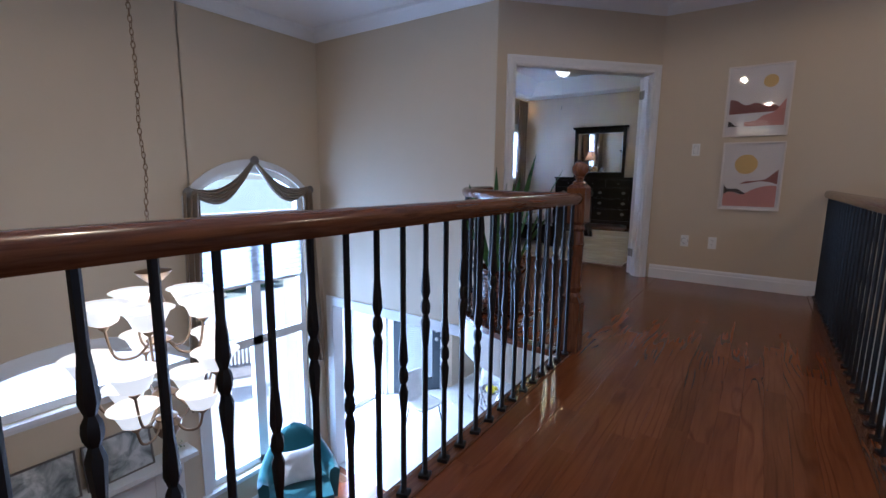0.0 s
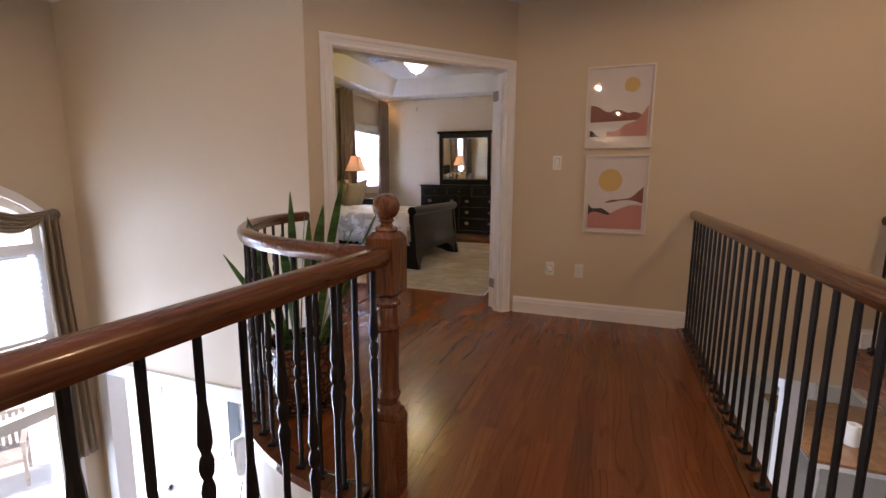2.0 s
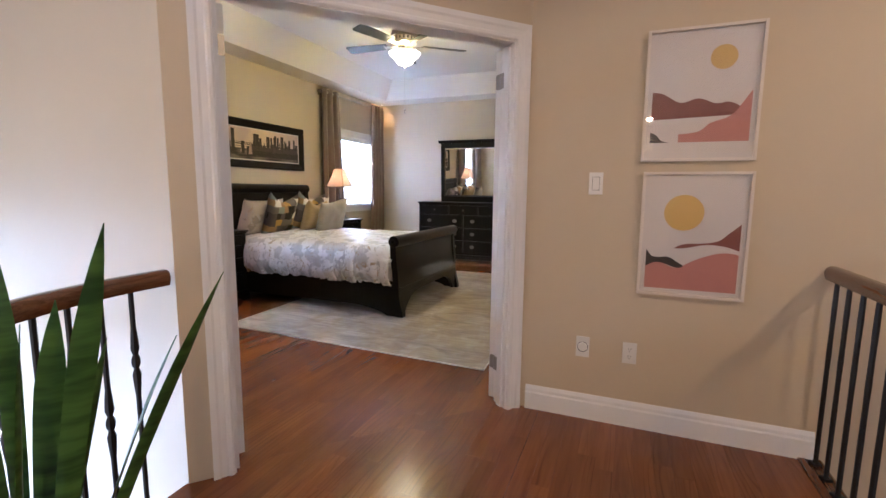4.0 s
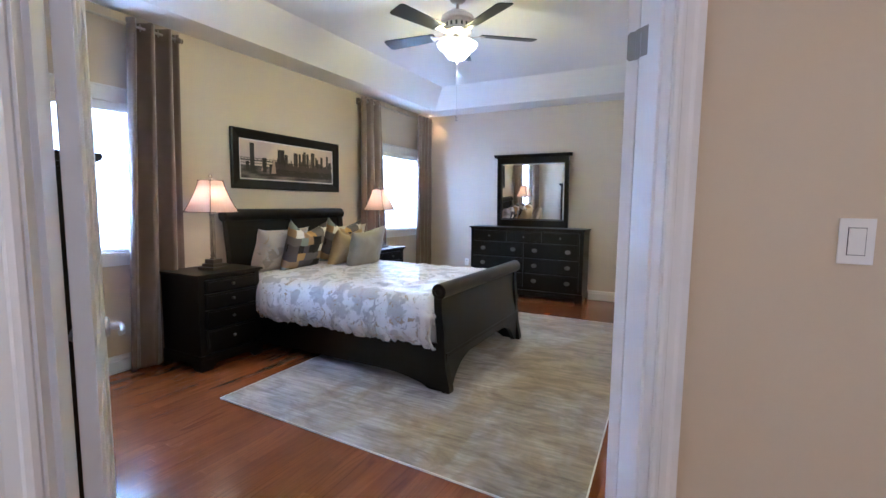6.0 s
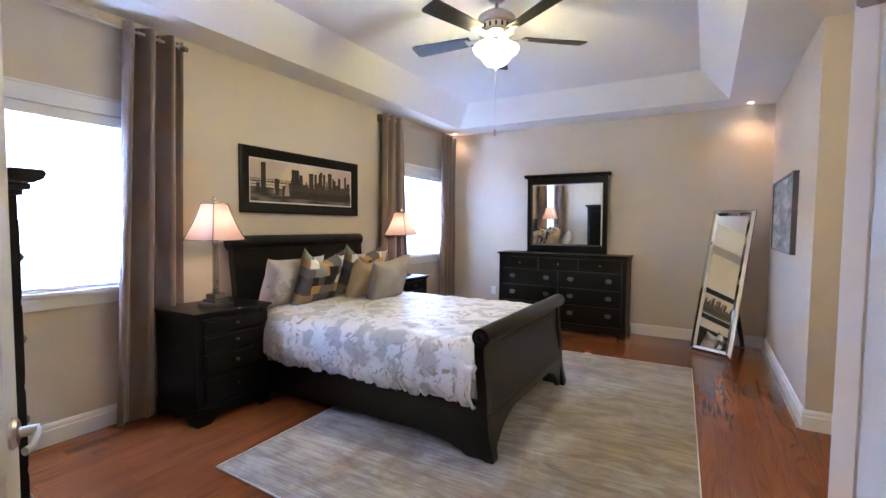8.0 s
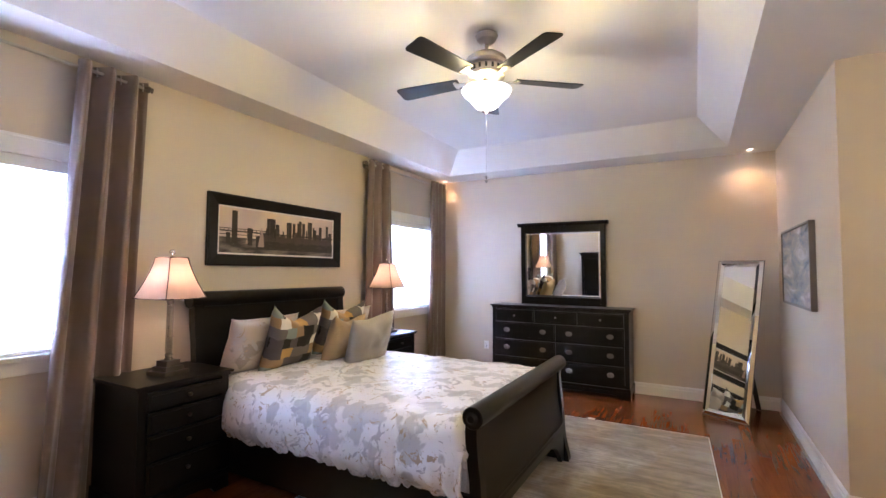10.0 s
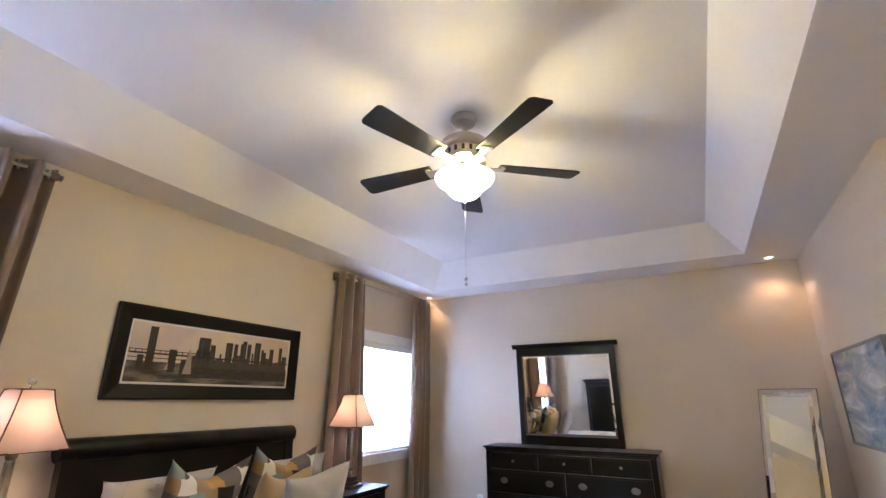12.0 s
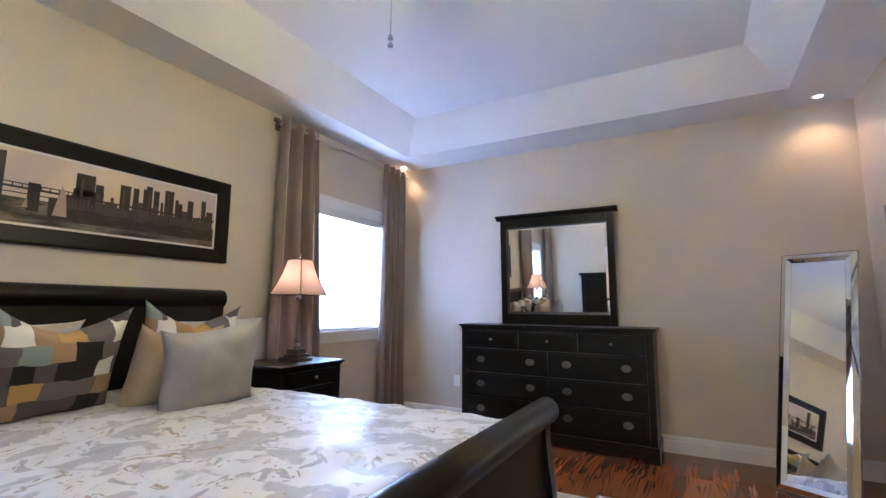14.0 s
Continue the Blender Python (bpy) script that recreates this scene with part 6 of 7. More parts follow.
def rod(y0, y1, label, ends):
    t = thing("curtain_rod", label, "curtain rod")
    bm = B()
    lathe(bm, [(0, 0), (0.010, 0), (0.010, y1 - y0), (0, y1 - y0)], 14, pose(XB + 0.10, y0, 2.718, -90))
    part("tube", bm, NICKEL, t, smooth=True)
    for yy, s in ends:
        bm = B()
        lathe(bm, [(0, 0), (0.013, 0), (0.013, 0.012), (0.022, 0.022), (0.024, 0.035), (0.014, 0.048), (0.02, 0.056), (0, 0.066)], 16, pose(XB + 0.10, yy, 2.718, -90 * s))
        part("finial", bm, PEWTER, t, "turned metal finial", True)
        bm = B()
        box(bm, XB + 0.001, XB + 0.10, yy - s * 0.05 - 0.006, yy - s * 0.05 + 0.006, 2.70, 2.712)
        box(bm, XB + 0.001, XB + 0.008, yy - s * 0.05 - 0.02, yy - s * 0.05 + 0.02, 2.68, 2.76)
        part("bracket", bm, PEWTER, t)


rod(3.5, 5.47, "thin nickel curtain rod above the near window", [(5.47, 1)])
rod(7.92, 9.83, "thin nickel curtain rod above the far window", [(7.92, -1)])

# ceiling fan
fan = thing("ceiling_fan", "dark five bladed ceiling fan with a lit frosted glass bowl", "ceiling fan", m=pose(FAN[0], FAN[1], 0))
bm = B()
lathe(bm, [(0, ZT), (0.075, ZT), (0.078, ZT - 0.012), (0.070, ZT - 0.02), (0.066, ZT - 0.04), (0.045, ZT - 0.06), (0.022, ZT - 0.068), (0.013, ZT - 0.07), (0.013, ZT - 0.13), (0, ZT - 0.13)], 32)
part("canopy", bm, FANMETAL, fan, "brushed metal canopy and rod", True)
bm = B()
z = ZT - 0.125
lathe(bm, [(0, z), (0.03, z), (0.095, z - 0.02), (0.135, z - 0.05), (0.145, z - 0.085), (0.136, z - 0.10), (0.112, z - 0.105), (0.110, z - 0.15), (0.125, z - 0.16), (0.125, z - 0.175), (0.075, z - 0.185), (0, z - 0.185)], 36)
part("motor_housing", bm, FANMETAL, fan, "brushed metal motor housing", True)
bm = B()
for i in range(16):
    a = i * math.pi / 8
    box(bm, 0.110, 0.1135, -0.008, 0.008, z - 0.143, z - 0.112, m=pose(0, 0, 0, 0, 0, math.degrees(a)))
part("vents", bm, DARK, fan, kind="stuff")
ZB = 2.79
for i in range(5):
    az = 38.9 + 72 * i
    m = pose(0, 0, ZB, 0, 0, az) @ pose(0, 0, 0, 11, 0, 0)
    bm = B()
    pr = [(0.20, -0.056), (0.62, -0.074)] + [(0.66 + 0.025 * math.sin(radians(a)), -0.049 - 0.025 * math.cos(radians(a))) for a in range(0, 91, 30)] + [(0.66 + 0.025 * math.cos(radians(a)), 0.049 + 0.025 * math.sin(radians(a))) for a in range(0, 91, 30)] + [(0.62, 0.074), (0.20, 0.056)]
    extrude(bm, pr, "z", -0.003, 0.003, m)
    bl = part("blade", bm, BLACKWOOD, fan, "dark wood fan blade")
    bm = B()
    sweep(bm, [(0.085, 0, -0.01), (0.12, 0, -0.018), (0.17, 0, -0.012), (0.24, 0, -0.006)], [(-0.022, -0.003), (0.022, -0.003), (0.022, 0.003), (-0.022, 0.003)])
    for yy in (-0.025, 0.025):
        lathe(bm, [(0, 0), (0.014, 0), (0.014, 0.006), (0, 0.006)], 12, pose(0.225, yy, -0.011))
    bmesh.ops.transform(bm, matrix=m, verts=bm.verts)
    part("blade_arm", bm, FANMETAL, fan, "brushed metal blade arm", True)
bm = B()
zb = 2.70
lathe(bm, [(0.0, zb - 0.125), (0.03, zb - 0.122), (0.075, zb - 0.105), (0.10, zb - 0.075), (0.118, zb - 0.048), (0.155, zb - 0.022), (0.170, zb + 0.006), (0.163, zb + 0.005), (0.145, zb - 0.016), (0.11, zb - 0.04), (0.09, zb - 0.07), (0.065, zb - 0.095), (0.0, zb - 0.114)], 40)
part("glass_bowl", bm, BOWL, fan, "lit frosted glass bowl", True).visible_shadow = False
for i in range(4):
    a = radians(20 + 90 * i)
    bm = B()
    lathe(bm, [(0, 0), (0.020, 0), (0.024, 0.03), (0.018, 0.045), (0, 0.045)], 12, pose(0.10 * math.cos(a), 0.10 * math.sin(a), zb + 0.008))
    part("lamp_holder", bm, FANMETAL, fan, smooth=True)
bm = B()
lathe(bm, [(0, zb - 0.152), (0.006, zb - 0.147), (0.012, zb - 0.135), (0.020, zb - 0.128), (0.016, zb - 0.12), (0, zb - 0.12)], 16)
part("bottom_finial", bm, FANMETAL, fan, smooth=True)
bm = B()
lathe(bm, [(0, 2.12), (0.0014, 2.12), (0.0014, zb - 0.15), (0, zb - 0.15)], 6)
part("pull_chain", bm, NICKEL, fan)
bm = B()
for zz in (2.085, 2.112):
    lathe(bm, [(0, zz - 0.012), (0.009, zz - 0.006), (0.010, zz), (0.007, zz + 0.008), (0, zz + 0.011)], 10)
part("pull_drop", bm, CRYSTAL, fan, "faceted glass pull")

for x, y in ((-4.58, 9.72), (-0.76, 9.69)):
    t = thing("recessed_lamp", "small lit recessed ceiling lamp in the bedroom corner", "ceiling lamp", "recessed lamps in the bedroom ceiling", pose(x, y, ZS))
    bm = B()
    lathe(bm, [(0.028, -0.001), (0.045, -0.001), (0.045, -0.006), (0.034, -0.009), (0.028, -0.003)], 24)
    part("trim_ring", bm, TRIM, t, smooth=True)
    bm = B()
    lathe(bm, [(0, -0.001), (0.027, -0.001), (0.027, -0.004), (0, -0.005)], 20)
    part("bulb", bm, POTGLOW, t, "lit bulb").visible_shadow = False

# hall recessed lamps over the bridge
for x, y in ((-0.25, 0.2), (0.1, -2.9), (1.9, 2.6)):
    q = thing("recessed_lamp", "small lit recessed ceiling lamp over the hallway", "ceiling lamp", "recessed lamps in the hallway ceiling", pose(x, y, ZC))
    part("trim_ring", lathe(B(), [(0.038, -0.001), (0.055, -0.001), (0.055, -0.006), (0.044, -0.009), (0.038, -0.003)], 24), TRIM, q, smooth=True)
    part("bulb", lathe(B(), [(0, -0.001), (0.037, -0.001), (0.037, -0.004), (0, -0.005)], 20), POTGLOW, q, "lit bulb").visible_shadow = False

# Unseen glowing drum, added to give the lit rectangle mirrored in the prints' glass.
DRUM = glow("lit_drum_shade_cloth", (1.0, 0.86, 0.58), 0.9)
q = thing("pendant_lamp", "lit pale drum shade lamp added out of view to mirror in the prints", "ceiling lamp", m=pose(-0.12, -2.0, 0))
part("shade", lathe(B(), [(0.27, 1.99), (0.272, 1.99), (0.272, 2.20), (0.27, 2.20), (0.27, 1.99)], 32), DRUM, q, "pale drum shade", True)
part("stem", lathe(B(), [(0, 2.05), (0.006, 2.05), (0.006, ZC - 0.02), (0.05, ZC - 0.015), (0.05, ZC - 0.001), (0, ZC - 0.001)], 14), NICKEL, q, smooth=True)

# ---- living room, seen over the railing ----
chand = thing("chandelier", "tall bronze chandelier with lit alabaster glass bowls", "chandelier", m=pose(-2.80, 0.70, -0.06))
bm = B()
lathe(bm, [(0, -0.66), (0.015, -0.655), (0.02, -0.63), (0.045, -0.60), (0.075, -0.55), (0.08, -0.51), (0.06, -0.48), (0.065, -0.465), (0.035, -0.45), (0.022, -0.43), (0.022, -0.33), (0.06, -0.315), (0.07, -0.30), (0.05, -0.285), (0.028, -0.27), (0.022, -0.10), (0.022, 0.02), (0.065, 0.035), (0.075, 0.05), (0.05, 0.065), (0.025, 0.08), (0.03, 0.20), (0.05, 0.28), (0.03, 0.34), (0.02, 0.40), (0.09, 0.47), (0.10, 0.485), (0.03, 0.50), (0.012, 0.53), (0, 0.53)], 28)
part("column", bm, BRONZE, chand, "turned bronze column", True)


def chand_ring(zc, zbowl, R, n, a0):
    for i in range(n):
        a = radians(a0 + 360 / n * i)
        ca, sa = math.cos(a), math.sin(a)
        arm = part("arm", B(), BRONZE, chand)
        bm = B()
        prof = wavy([(0.04, zc), (R * 0.45, zc - 0.09), (R * 0.85, zc - 0.07), (R, zbowl - 0.02)], 6)
        sweep(bm, [(r * ca, r * sa, z_) for r, z_ in prof], circle(0.008, 6))
        lathe(bm, [(0, 0), (0.012, 0), (0.03, 0.02), (0.026, 0.03), (0, 0.03)], 14, pose(R * ca, R * sa, zbowl - 0.03))
        bm.to_mesh(arm.data)
        bm.free()
        arm.data.polygons.foreach_set("use_smooth", [True] * len(arm.data.polygons))
        bm = B()
        lathe(bm, [(0, 0), (0.035, 0.002), (0.072, 0.022), (0.090, 0.070), (0.112, 0.112), (0.140, 0.128), (0.136, 0.131), (0.106, 0.118), (0.084, 0.072), (0.062, 0.030), (0, 0.01)], 24, pose(R * ca, R * sa, zbowl))
        part("glass_bowl", bm, SHADEGLASS, arm, "lit cream glass bowl", True).visible_shadow = False


chand_ring(-0.46, -0.40, 0.25, 4, 30)
chand_ring(-0.29, -0.13, 0.37, 5, 28)
chand_ring(0.06, 0.19, 0.27, 5, 40)
bm = B()
z = 0.53
i = 0
while z < ZC:
    ma = pose(0.006 * math.sin(i * 0.5), 0.006 * math.cos(i * 0.37), z, 90, 0, 90 * (i % 2) + 12 * math.sin(i))
    pts = [ma @ Vector((0.010 * math.cos(a), 0.022 * math.sin(a), 0)) for a in [2 * math.pi * q / 8 for q in range(8)]]
    sweep(bm, pts, circle(0.003, 4), up=ma.to_3x3() @ Vector((0, 0, 1)), closed=True)
    z += 0.034
    i += 1
part("chain", bm, BRONZE, chand, "bronze link chain", kind="stuff")
bm = B()
lathe(bm, [(0, ZC + 0.01), (0.02, ZC + 0.015), (0.06, ZC + 0.04), (0.065, ZC + 0.06), (0, ZC + 0.06)], 20)
part("canopy", bm, BRONZE, chand, smooth=True)
lamp("chandelier_light", "POINT", pose(-2.80, 0.70, 0.18), 18, (1, 0.85, 0.66), radius=0.25)

# swag and drapes on the tall window
t = thing("window_swag", "olive gold silk swag draped over the arched window", "curtain")
cy_ = (W1[0] + W1[1]) / 2
for sy in (-1, 1):
    bm = B()
    nu, nv = 26, 34
    rows = []
    for i in range(nu + 1):
        u = i / nu
        ya = cy_ + sy * (0.70 * u)
        ztop = 1.18 - 0.30 * u - 0.14 * math.sin(math.pi * u)
        zlow = ztop - 0.05 - 0.11 * math.sin(math.pi * u)
        row = []
        for j in range(nv + 1):
            v = j / nv
            zz = ztop + (zlow - ztop) * v
            row.append(bm.verts.new((XW + 0.05 + 0.035 * math.sin(math.pi * v) + (0.006 + 0.008 * math.sin(math.pi * u)) * math.sin(v * 2 * math.pi * 5 + 0.8 * math.sin(3 * u)), ya, zz)))
        rows.append(row)
    for a, b in zip(rows, rows[1:]):
        for j in range(nv):
            bm.faces.new((a[j], a[j + 1], b[j + 1], b[j]))
    ob = part("swag_panel", bm, DRAPE, t, smooth=True, sharp=180)
    md = ob.modifiers.new("thickness", "SOLIDIFY")
    md.thickness = 0.004
for yy, zz in ((cy_, 1.16), (cy_ - 0.71, 0.84), (cy_ + 0.71, 0.84)):
    bm = B()
    lathe(bm, [(0, 0), (0.02, 0), (0.022, 0.05), (0.045, 0.06), (0.05, 0.075), (0.03, 0.09), (0, 0.095)], 18, pose(XW + 0.001, yy, zz, 0, 90, 0))
    part("holdback", bm, PEWTER, t, "round metal holdback", True)
curtain(1.60, 1.76, 1.52, 1.68, -1.35, 0.84, "olive gold silk drape hanging beside the arched window", DRAPE, XW + 0.07, 0.03, 3, "drapes at the arched window", 1)
curtain(2.96, 3.10, 3.00, 3.20, -1.35, 0.84, "olive gold silk drape hanging beside the arched window", DRAPE, XW + 0.07, 0.03, 3, "drapes at the arched window", 2)

# fireplace
STONE = paint("white_mantel_paint", (0.78, 0.78, 0.77), 0.35, 0.03)
fp = thing("fireplace", "white fireplace with a mantel shelf and a dark firebox", "fireplace", m=pose(XW, 0.62, ZM))
bm = B()
box(bm, 0.001, 0.24, -0.86, 0.86, 1.13, 1.18, 0.006)
extrude(bm, [(0.001, 1.13), (0.001, 1.06), (0.14, 1.06), (0.20, 1.13)], "y", -0.80, 0.80)
part("mantel_shelf", bm, STONE, fp, "white mantel shelf")
bm = B()
box(bm, 0.001, 0.13, -0.76, -0.50, 0, 1.06, 0.004)
box(bm, 0.001, 0.13, 0.50, 0.76, 0, 1.06, 0.004)
box(bm, 0.001, 0.12, -0.50, 0.50, 0.82, 1.06)
part("surround", bm, STONE, fp, "white fireplace surround")
bm = B()
box(bm, 0.001, 0.03, -0.50, 0.50, 0, 0.82)
part("firebox", bm, DARK, fp, "dark firebox")
PAINTING = Mat("grey_abstract_paint", rough=0.6)
PAINTING.link(PAINTING.ramp(PAINTING.noise(PAINTING.place((1, 3, 3)), 1.6, 5, 0.6, 1.0), [(0.35, (0.12, 0.14, 0.14)), (0.5, (0.38, 0.40, 0.39)), (0.62, (0.66, 0.66, 0.64))]), "Base Color")
for y0, wv, hv in ((0.12, 0.46, 0.40), (0.62, 0.52, 0.40)):
    p = thing("framed_picture", "grey abstract picture in a thin pale frame standing on the mantel", "picture", "pictures on the mantel", pose(XW + 0.10, y0, ZM + 1.182, 0, 0, 90) @ pose(0, 0, 0, -9, 0, 0))
    bm = B()
    frame_ring(bm, wv, hv, 0.015, 0.02, 0.002)
    part("frame", bm, PEWTER, p, "thin pale metal frame")
    bm = B()
    box(bm, 0.014, wv - 0.014, -0.012, -0.002, 0.014, hv - 0.014)
    part("canvas", bm, PAINTING.m, p)
pp = thing("small_plant", "small green plant on the white mantel", "plant", m=pose(XW + 0.14, 1.30, ZM + 1.181))
part("pot", lathe(B(), [(0, 0), (0.03, 0), (0.04, 0.07), (0.035, 0.07), (0, 0.06)], 16), STONE, pp, smooth=True)
bm = B()
rnd = random.Random(9)
for i in range(40):
    a, el, r = rnd.random() * 6.28, rnd.random() * 1.4, 0.05 + rnd.random() * 0.05
    c = Vector((math.cos(a) * math.cos(el), math.sin(a) * math.cos(el), math.sin(el))) * r + Vector((0, 0, 0.08))
    mm = Matrix.Translation(c) @ Euler((rnd.random() * 3, rnd.random() * 3, rnd.random() * 3)).to_matrix().to_4x4()
    extrude(bm, [(-0.012, 0), (0, -0.006), (0.014, 0), (0, 0.006)], "z", -0.001, 0.001, mm)
part("foliage", bm, LEAF, pp, kind="stuff")

# armchair
arm = thing("armchair", "teal velvet armchair by the tall window", "armchair", m=pose(-3.72, 2.35, ZM, 0, 0, 60))
bm = B()
box(bm, -0.33, 0.33, -0.30, 0.30, 0.22, 0.44, 0.05)
part("seat", bm, TEAL, arm, smooth=True)
bm = B()
secs = []
for i in range(13):
    a = radians(-8 + 196 * i / 12)
    secs.append((0.36 * math.cos(a), 0.34 * math.sin(a), 0.30))
hts = [0.30 + 0.42 * math.sin(radians(196 * i / 12 - 8)) ** 2 for i in range(13)]
rows = []
for (x, y, z), hgt in zip(secs, hts):
    o = Vector((x, y, 0)).normalized() * 0.05
    rows.append([bm.verts.new((x - o.x, y - o.y, 0.22)), bm.verts.new((x + o.x, y + o.y, 0.22)), bm.verts.new((x + o.x * 1.6, y + o.y * 1.6, 0.25 + hgt)), bm.verts.new((x + o.x * 0.5, y + o.y * 0.5, 0.29 + hgt)), bm.verts.new((x - o.x * 0.6, y - o.y * 0.6, 0.25 + hgt))])
for a, b in zip(rows, rows[1:]):
    for i in range(5):
        bm.faces.new((a[i], a[(i + 1) % 5], b[(i + 1) % 5], b[i]))
bm.faces.new(rows[0])
bm.faces.new(rows[-1])
part("backrest", bm, TEAL, arm, "curved teal velvet back", True, sharp=70)
for sx in (-1, 1):
    for sy in (-1, 1):
        part("leg", lathe(B(), [(0, 0), (0.010, 0), (0.018, 0.22), (0, 0.22)], 12, pose(sx * 0.27, sy * 0.24, 0)), BLACKWOOD, arm, smooth=True)
pillow("pillow", "white patterned cushion on the teal armchair", 0.42, 0.40, 0.14, WHITECLOTH, pose(-3.70, 2.32, ZM + 0.44, 0, 0, 60) @ pose(0, 0.05, 0, -18), 8)
vent = thing("floor_vent", "brown metal floor vent in the corner", "vent", m=pose(-4.12, 3.06, ZM + 0.001))
bm = B()
frame_ring(bm, 0.30, 0.12, 0.012, 0.006)
for i in range(9):
    box(bm, 0.02 + i * 0.03, 0.03 + i * 0.03, -0.006, 0, 0.012, 0.108)
bmesh.ops.rotate(bm, cent=(0, 0, 0), matrix=Matrix.Rotation(radians(-90), 3, "X"), verts=bm.verts)
part("grille", bm, BRONZE, vent)

# ---- breakfast nook and kitchen ----
w = thing("window_5", "tall sliding patio door with a bright garden behind", "window")
w["kind"] = "structure"
bm = B()
for ya, yb in ((3.75, 3.82), (4.42, 4.48), (5.08, 5.15)):
    box(bm, NOOKX - 0.14, NOOKX - 0.06, ya, yb, ZM, ZM + 2.15)
box(bm, NOOKX - 0.14, NOOKX - 0.06, 3.82, 5.08, ZM + 2.08, ZM + 2.15)
box(bm, NOOKX - 0.14, NOOKX - 0.06, 3.82, 5.08, ZM, ZM + 0.08)
part("window_frame", bm, TRIM, w)
bm = B()
for ya, yb in ((3.67, 3.75), (5.15, 5.23)):
    box(bm, NOOKX + 0.001, NOOKX + 0.02, ya, yb, ZM, ZM + 2.15)
box(bm, NOOKX + 0.001, NOOKX + 0.02, 3.67, 5.23, ZM + 2.15, ZM + 2.24)
part("window_casing", bm, TRIM, w)
bm = B()
box(bm, NOOKX - 0.103, NOOKX - 0.098, 3.82, 5.08, ZM + 0.08, ZM + 2.08)
part("pane", bm, GLASS, w).visible_shadow = False

GREYDOOR = paint("slate_door_paint", (0.045, 0.06, 0.075), 0.4, 0.05)
dang = math.degrees(math.atan2(6.1 - 5.2, -4.2 + 5.0))
gd = thing("door_3", "slate grey back door with a blind behind its glass", "door", m=pose(-4.985, 5.195, ZM, 0, 0, dang))
gd["kind"] = "structure"
bm = B()
x0, x1 = 0.12, 0.96
for a, b, c, d in ((x0, x0 + 0.14, 0.02, 2.05), (x1 - 0.14, x1, 0.02, 2.05), (x0 + 0.14, x1 - 0.14, 0.02, 0.24), (x0 + 0.14, x1 - 0.14, 1.90, 2.05)):
    box(bm, a, b, -0.045, -0.002, c, d, 0.003)
part("leaf", bm, GREYDOOR, gd)
bm = B()
for i in range(46):
    box(bm, x0 + 0.145, x1 - 0.145, -0.03, -0.008, 0.26 + i * 0.0355, 0.26 + i * 0.0355 + 0.03)
part("blind", bm, BLIND, gd, "closed white blind", kind="stuff")
bm = B()
for zz in (0.98, 1.14):
    lathe(bm, [(0, 0), (0.03, 0), (0.03, 0.01), (0.015, 0.02), (0.026, 0.045), (0.02, 0.06), (0, 0.062)], 16, pose(x1 - 0.07, -0.045, zz, 90))
part("handle", bm, NICKEL, gd, "nickel knob and bolt", True)
bm = B()
box(bm, x0 - 0.09, x0 - 0.005, -0.02, -0.002, 0, 2.07)
box(bm, x1 + 0.005, x1 + 0.09, -0.02, -0.002, 0, 2.07)
box(bm, x0 - 0.09, x1 + 0.09, -0.02, -0.002, 2.07, 2.15)
part("door_casing", bm, TRIM, gd)

tab = thing("dining_table", "glass dining table on crossed chrome legs", "table", m=pose(-2.75, 4.95, ZM))
bm = B()
lathe(bm, [(0, 0.735), (0.60, 0.735), (0.605, 0.741), (0.60, 0.747), (0, 0.747)], 40)
part("tabletop", bm, GLASS, tab, "round clear glass top", True)
for a in (30, 90, 150):
    bm = B()
    m = pose(0, 0, 0, 0, 0, a)
    for s in (-1, 1):
        sweep(bm, [m @ Vector((s * 0.34, 0, 0.012)), m @ Vector((-s * 0.34, 0, 0.722))], [(-0.018, -0.012), (0.018, -0.012), (0.018, 0.012), (-0.018, 0.012)])
    part("leg", bm, CHROME, tab, "crossed chrome legs")
fb_ = thing("fruit_bowl", "glass bowl of yellow lemons on the dining table", "bowl", m=pose(-2.75, 4.98, ZM + 0.748))
part("bowl", lathe(B(), [(0, 0), (0.06, 0), (0.13, 0.05), (0.155, 0.09), (0.15, 0.09), (0.12, 0.055), (0.05, 0.01), (0, 0.01)], 24), CRYSTAL, fb_, smooth=True)
LEMON = Mat("lemon_peel", (0.75, 0.62, 0.02), 0.45).m
for i in range(6):
    a = i * 1.05
    r = 0.06 if i else 0
    ob = part("lemon", lathe(B(), [(0, -0.045), (0.012, -0.038), (0.03, -0.018), (0.034, 0), (0.03, 0.018), (0.012, 0.038), (0, 0.045)], 12), LEMON, fb_, smooth=True)
    ob.matrix_local = pose(r * math.cos(a), r * math.sin(a), 0.075, 70, 20 * i, 40 * i)


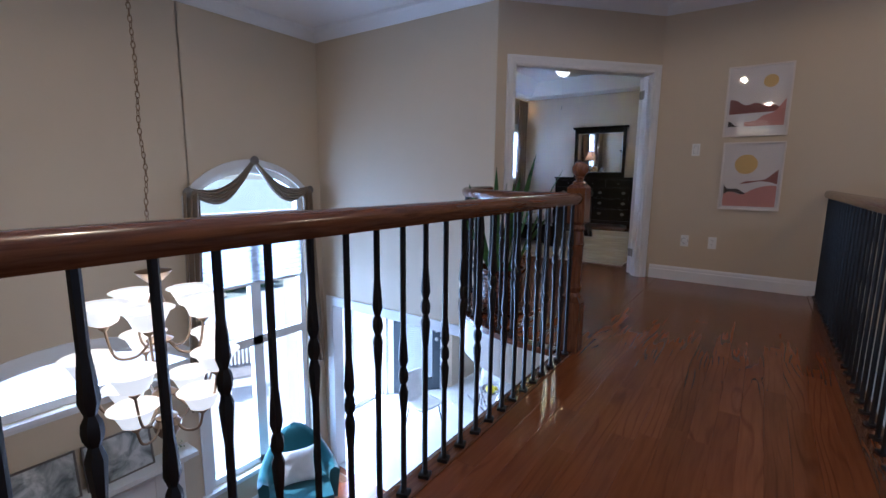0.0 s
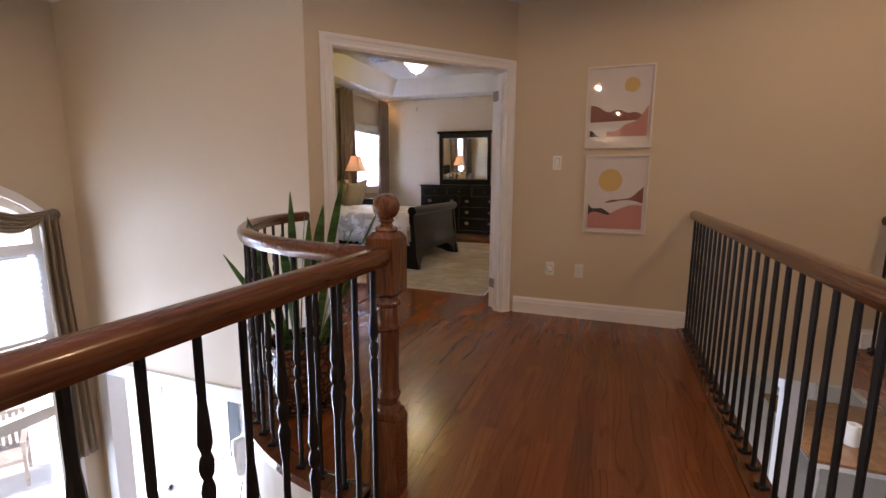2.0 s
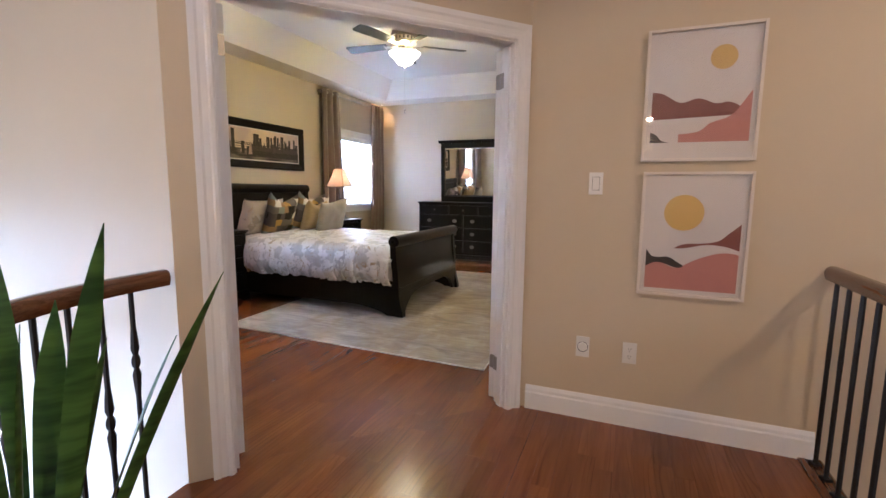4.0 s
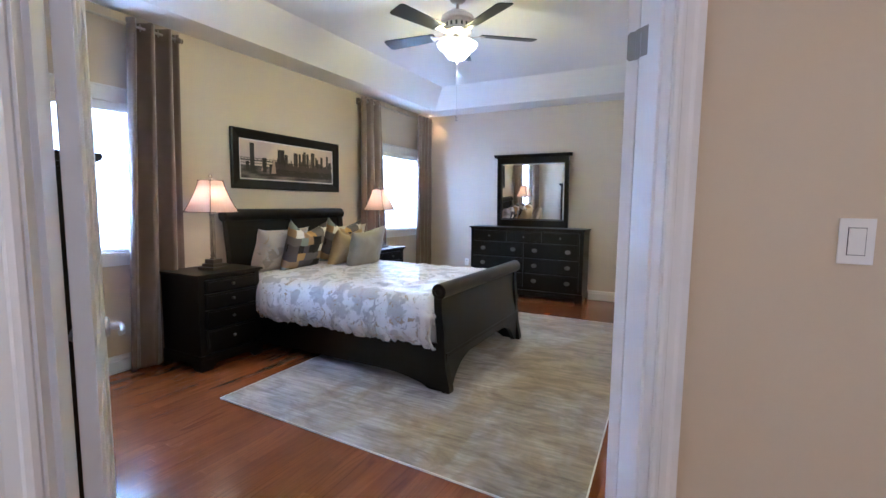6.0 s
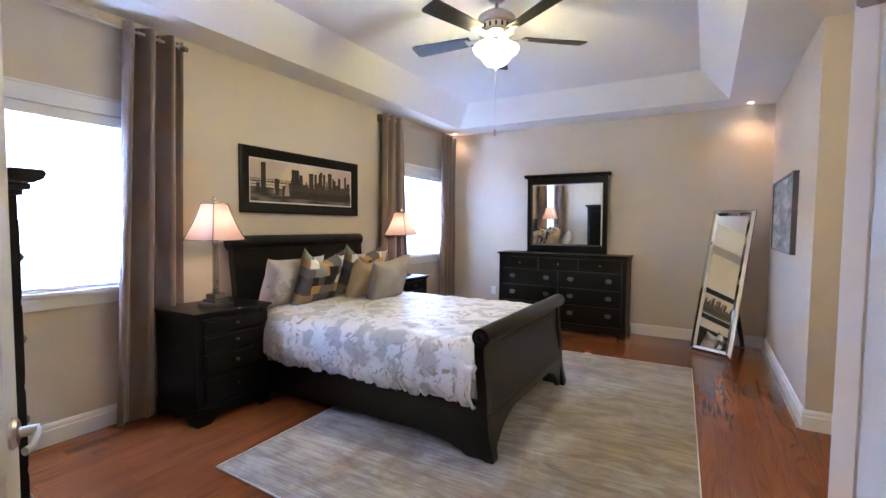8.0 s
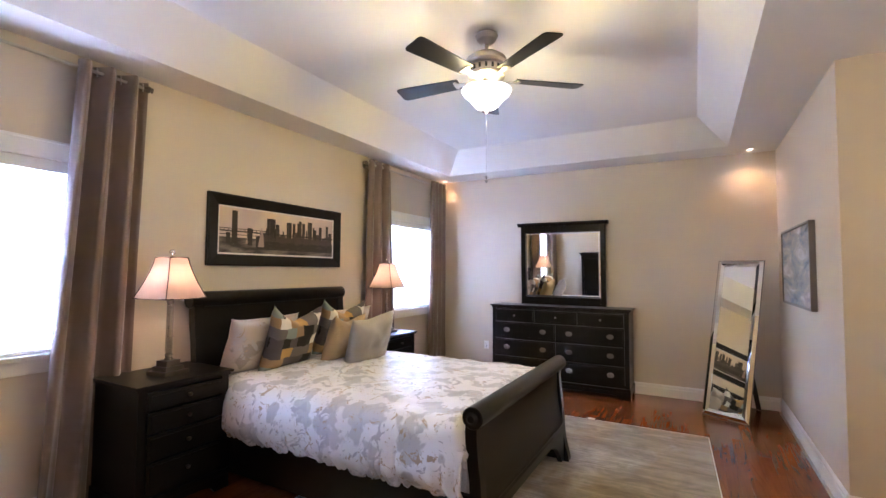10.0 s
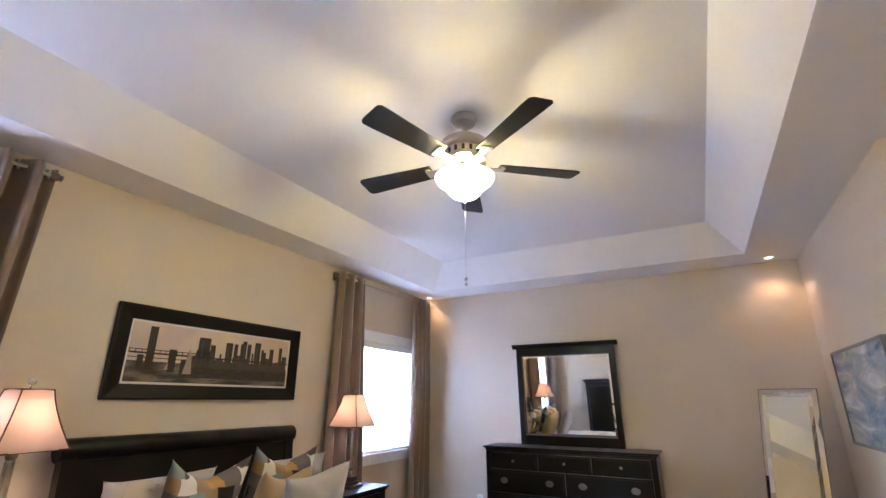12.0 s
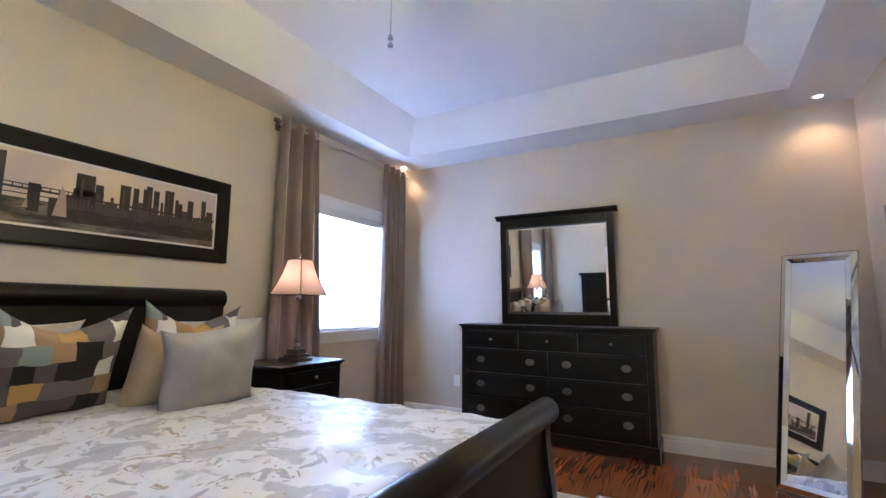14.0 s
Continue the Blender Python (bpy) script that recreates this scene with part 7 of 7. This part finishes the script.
def dining_chair(x, y, rot):
    t = thing("dining_chair", "white upholstered dining chair with thin dark legs", "chair", "chairs round the glass table", pose(x, y, ZM, 0, 0, rot))
    bm = B()
    n, mm_ = 14, 8
    rows = []
    for i in range(n + 1):
        s = i / n
        if s < 0.5:
            q = s / 0.5
            px, pz = -0.22 + 0.40 * q, 0.46 - 0.02 * math.sin(q * math.pi)
        else:
            q = (s - 0.5) / 0.5
            px, pz = 0.18 + 0.10 * math.sin(q * 1.57), 0.46 + 0.44 * q ** 1.1
        row = []
        for j in range(mm_ + 1):
            v = j / mm_ * 2 - 1
            wv = 0.23 * (1 - 0.12 * s)
            row.append((px - 0.05 * v * v * (s > 0.5) * (s - 0.4), v * wv, pz + 0.02 * v * v))
        rows.append([bm.verts.new(p) for p in row])
    for a, b in zip(rows, rows[1:]):
        for j in range(mm_):
            bm.faces.new((a[j], a[j + 1], b[j + 1], b[j]))
    ob = part("seat_shell", bm, WHITECLOTH, t, "white padded seat and back", True, sharp=180)
    md = ob.modifiers.new("thickness", "SOLIDIFY")
    md.thickness = 0.03
    for sx, sy in ((-0.16, -0.16), (-0.16, 0.16), (0.14, -0.16), (0.14, 0.16)):
        bm = B()
        sweep(bm, [(sx, sy, 0.44), (sx * 1.45, sy * 1.3, 0.0)], circle(0.009, 6))
        part("leg", bm, IRON, t)
    return t


ch = dining_chair(-3.72, 4.62, 170)
copy_thing(ch, pose(-3.15, 5.72, ZM, 0, 0, 110))
copy_thing(ch, pose(-2.2, 5.8, ZM, 0, 0, 50))
copy_thing(ch, pose(-2.05, 4.5, ZM, 0, 0, -30))

# kitchen under the hall wall
cl = thing("column", "white square column below the landing", "column")
cl["kind"] = "structure"
bm = B()
box(bm, 1.42, 1.56, 4.70, 4.84, ZM, ZMC - 0.001, 0.004)
part("shaft", bm, TRIM, cl)
bm = B()
box(bm, 1.39, 1.59, 4.67, 4.87, ZMC - 0.16, ZMC - 0.002, 0.01)
part("capital", bm, TRIM, cl)
isl = thing("kitchen_table", "brown wooden table with turned white legs", "table", m=pose(3.2, 7.7, ZM))
bm = B()
box(bm, -0.75, 0.75, -0.9, 0.9, 0.72, 0.76, 0.008)
part("tabletop", bm, wood("honey_oak", (0.20, 0.09, 0.03), (0.32, 0.16, 0.07)), isl, "honey brown wooden top")
bm = B()
box(bm, -0.68, 0.68, -0.82, 0.82, 0.62, 0.72)
part("apron", bm, TRIM, isl)
for sx in (-1, 1):
    for sy in (-1, 1):
        part("leg", lathe(B(), [(0, 0), (0.03, 0), (0.045, 0.10), (0.025, 0.14), (0.04, 0.40), (0.045, 0.50), (0.03, 0.54), (0.045, 0.62), (0, 0.62)], 16, pose(sx * 0.64, sy * 0.78, 0)), TRIM, isl, smooth=True)
pt = thing("paper_towel_roll", "white paper towel roll standing on the wooden table", "paper towel", m=pose(3.05, 7.35, ZM + 0.761))
bm = B()
lathe(bm, [(0.02, 0.0), (0.075, 0.0), (0.075, 0.27), (0.02, 0.27), (0.02, 0.0)], 24)
part("roll", bm, WHITECLOTH, pt, smooth=True)

# patio chair outside the tall window
WICKER = wood("grey_wicker", (0.22, 0.18, 0.15), (0.40, 0.35, 0.30), 0.7)
pc = thing("patio_chair", "grey wicker patio chair on the pale stone patio", "chair", m=pose(-7.6, 3.9, -3.05, 0, 0, 60))
for i in range(4):
    bm = B()
    sx, sy = (-1, 1)[i % 2], (-1, 1)[i // 2]
    box(bm, sx * 0.29 - 0.02, sx * 0.29 + 0.02, sy * 0.27 - 0.02, sy * 0.27 + 0.02, 0, 0.62 if sy < 0 else 0.40)
    part("leg", bm, WICKER, pc)
bm = B()
box(bm, -0.31, 0.31, -0.29, 0.29, 0.36, 0.42, 0.01)
part("seat", bm, WICKER, pc)
bm = B()
for i in range(9):
    box(bm, -0.29 + i * 0.07, -0.25 + i * 0.07, 0.27, 0.30, 0.42, 0.90)
box(bm, -0.31, 0.31, 0.265, 0.305, 0.88, 0.93, 0.008)
part("backrest", bm, WICKER, pc, "slatted backrest")
for sx in (-1, 1):
    bm = B()
    box(bm, sx * 0.29 - 0.03, sx * 0.29 + 0.03, -0.29, 0.29, 0.62, 0.65, 0.006)
    part("armrest", bm, WICKER, pc)
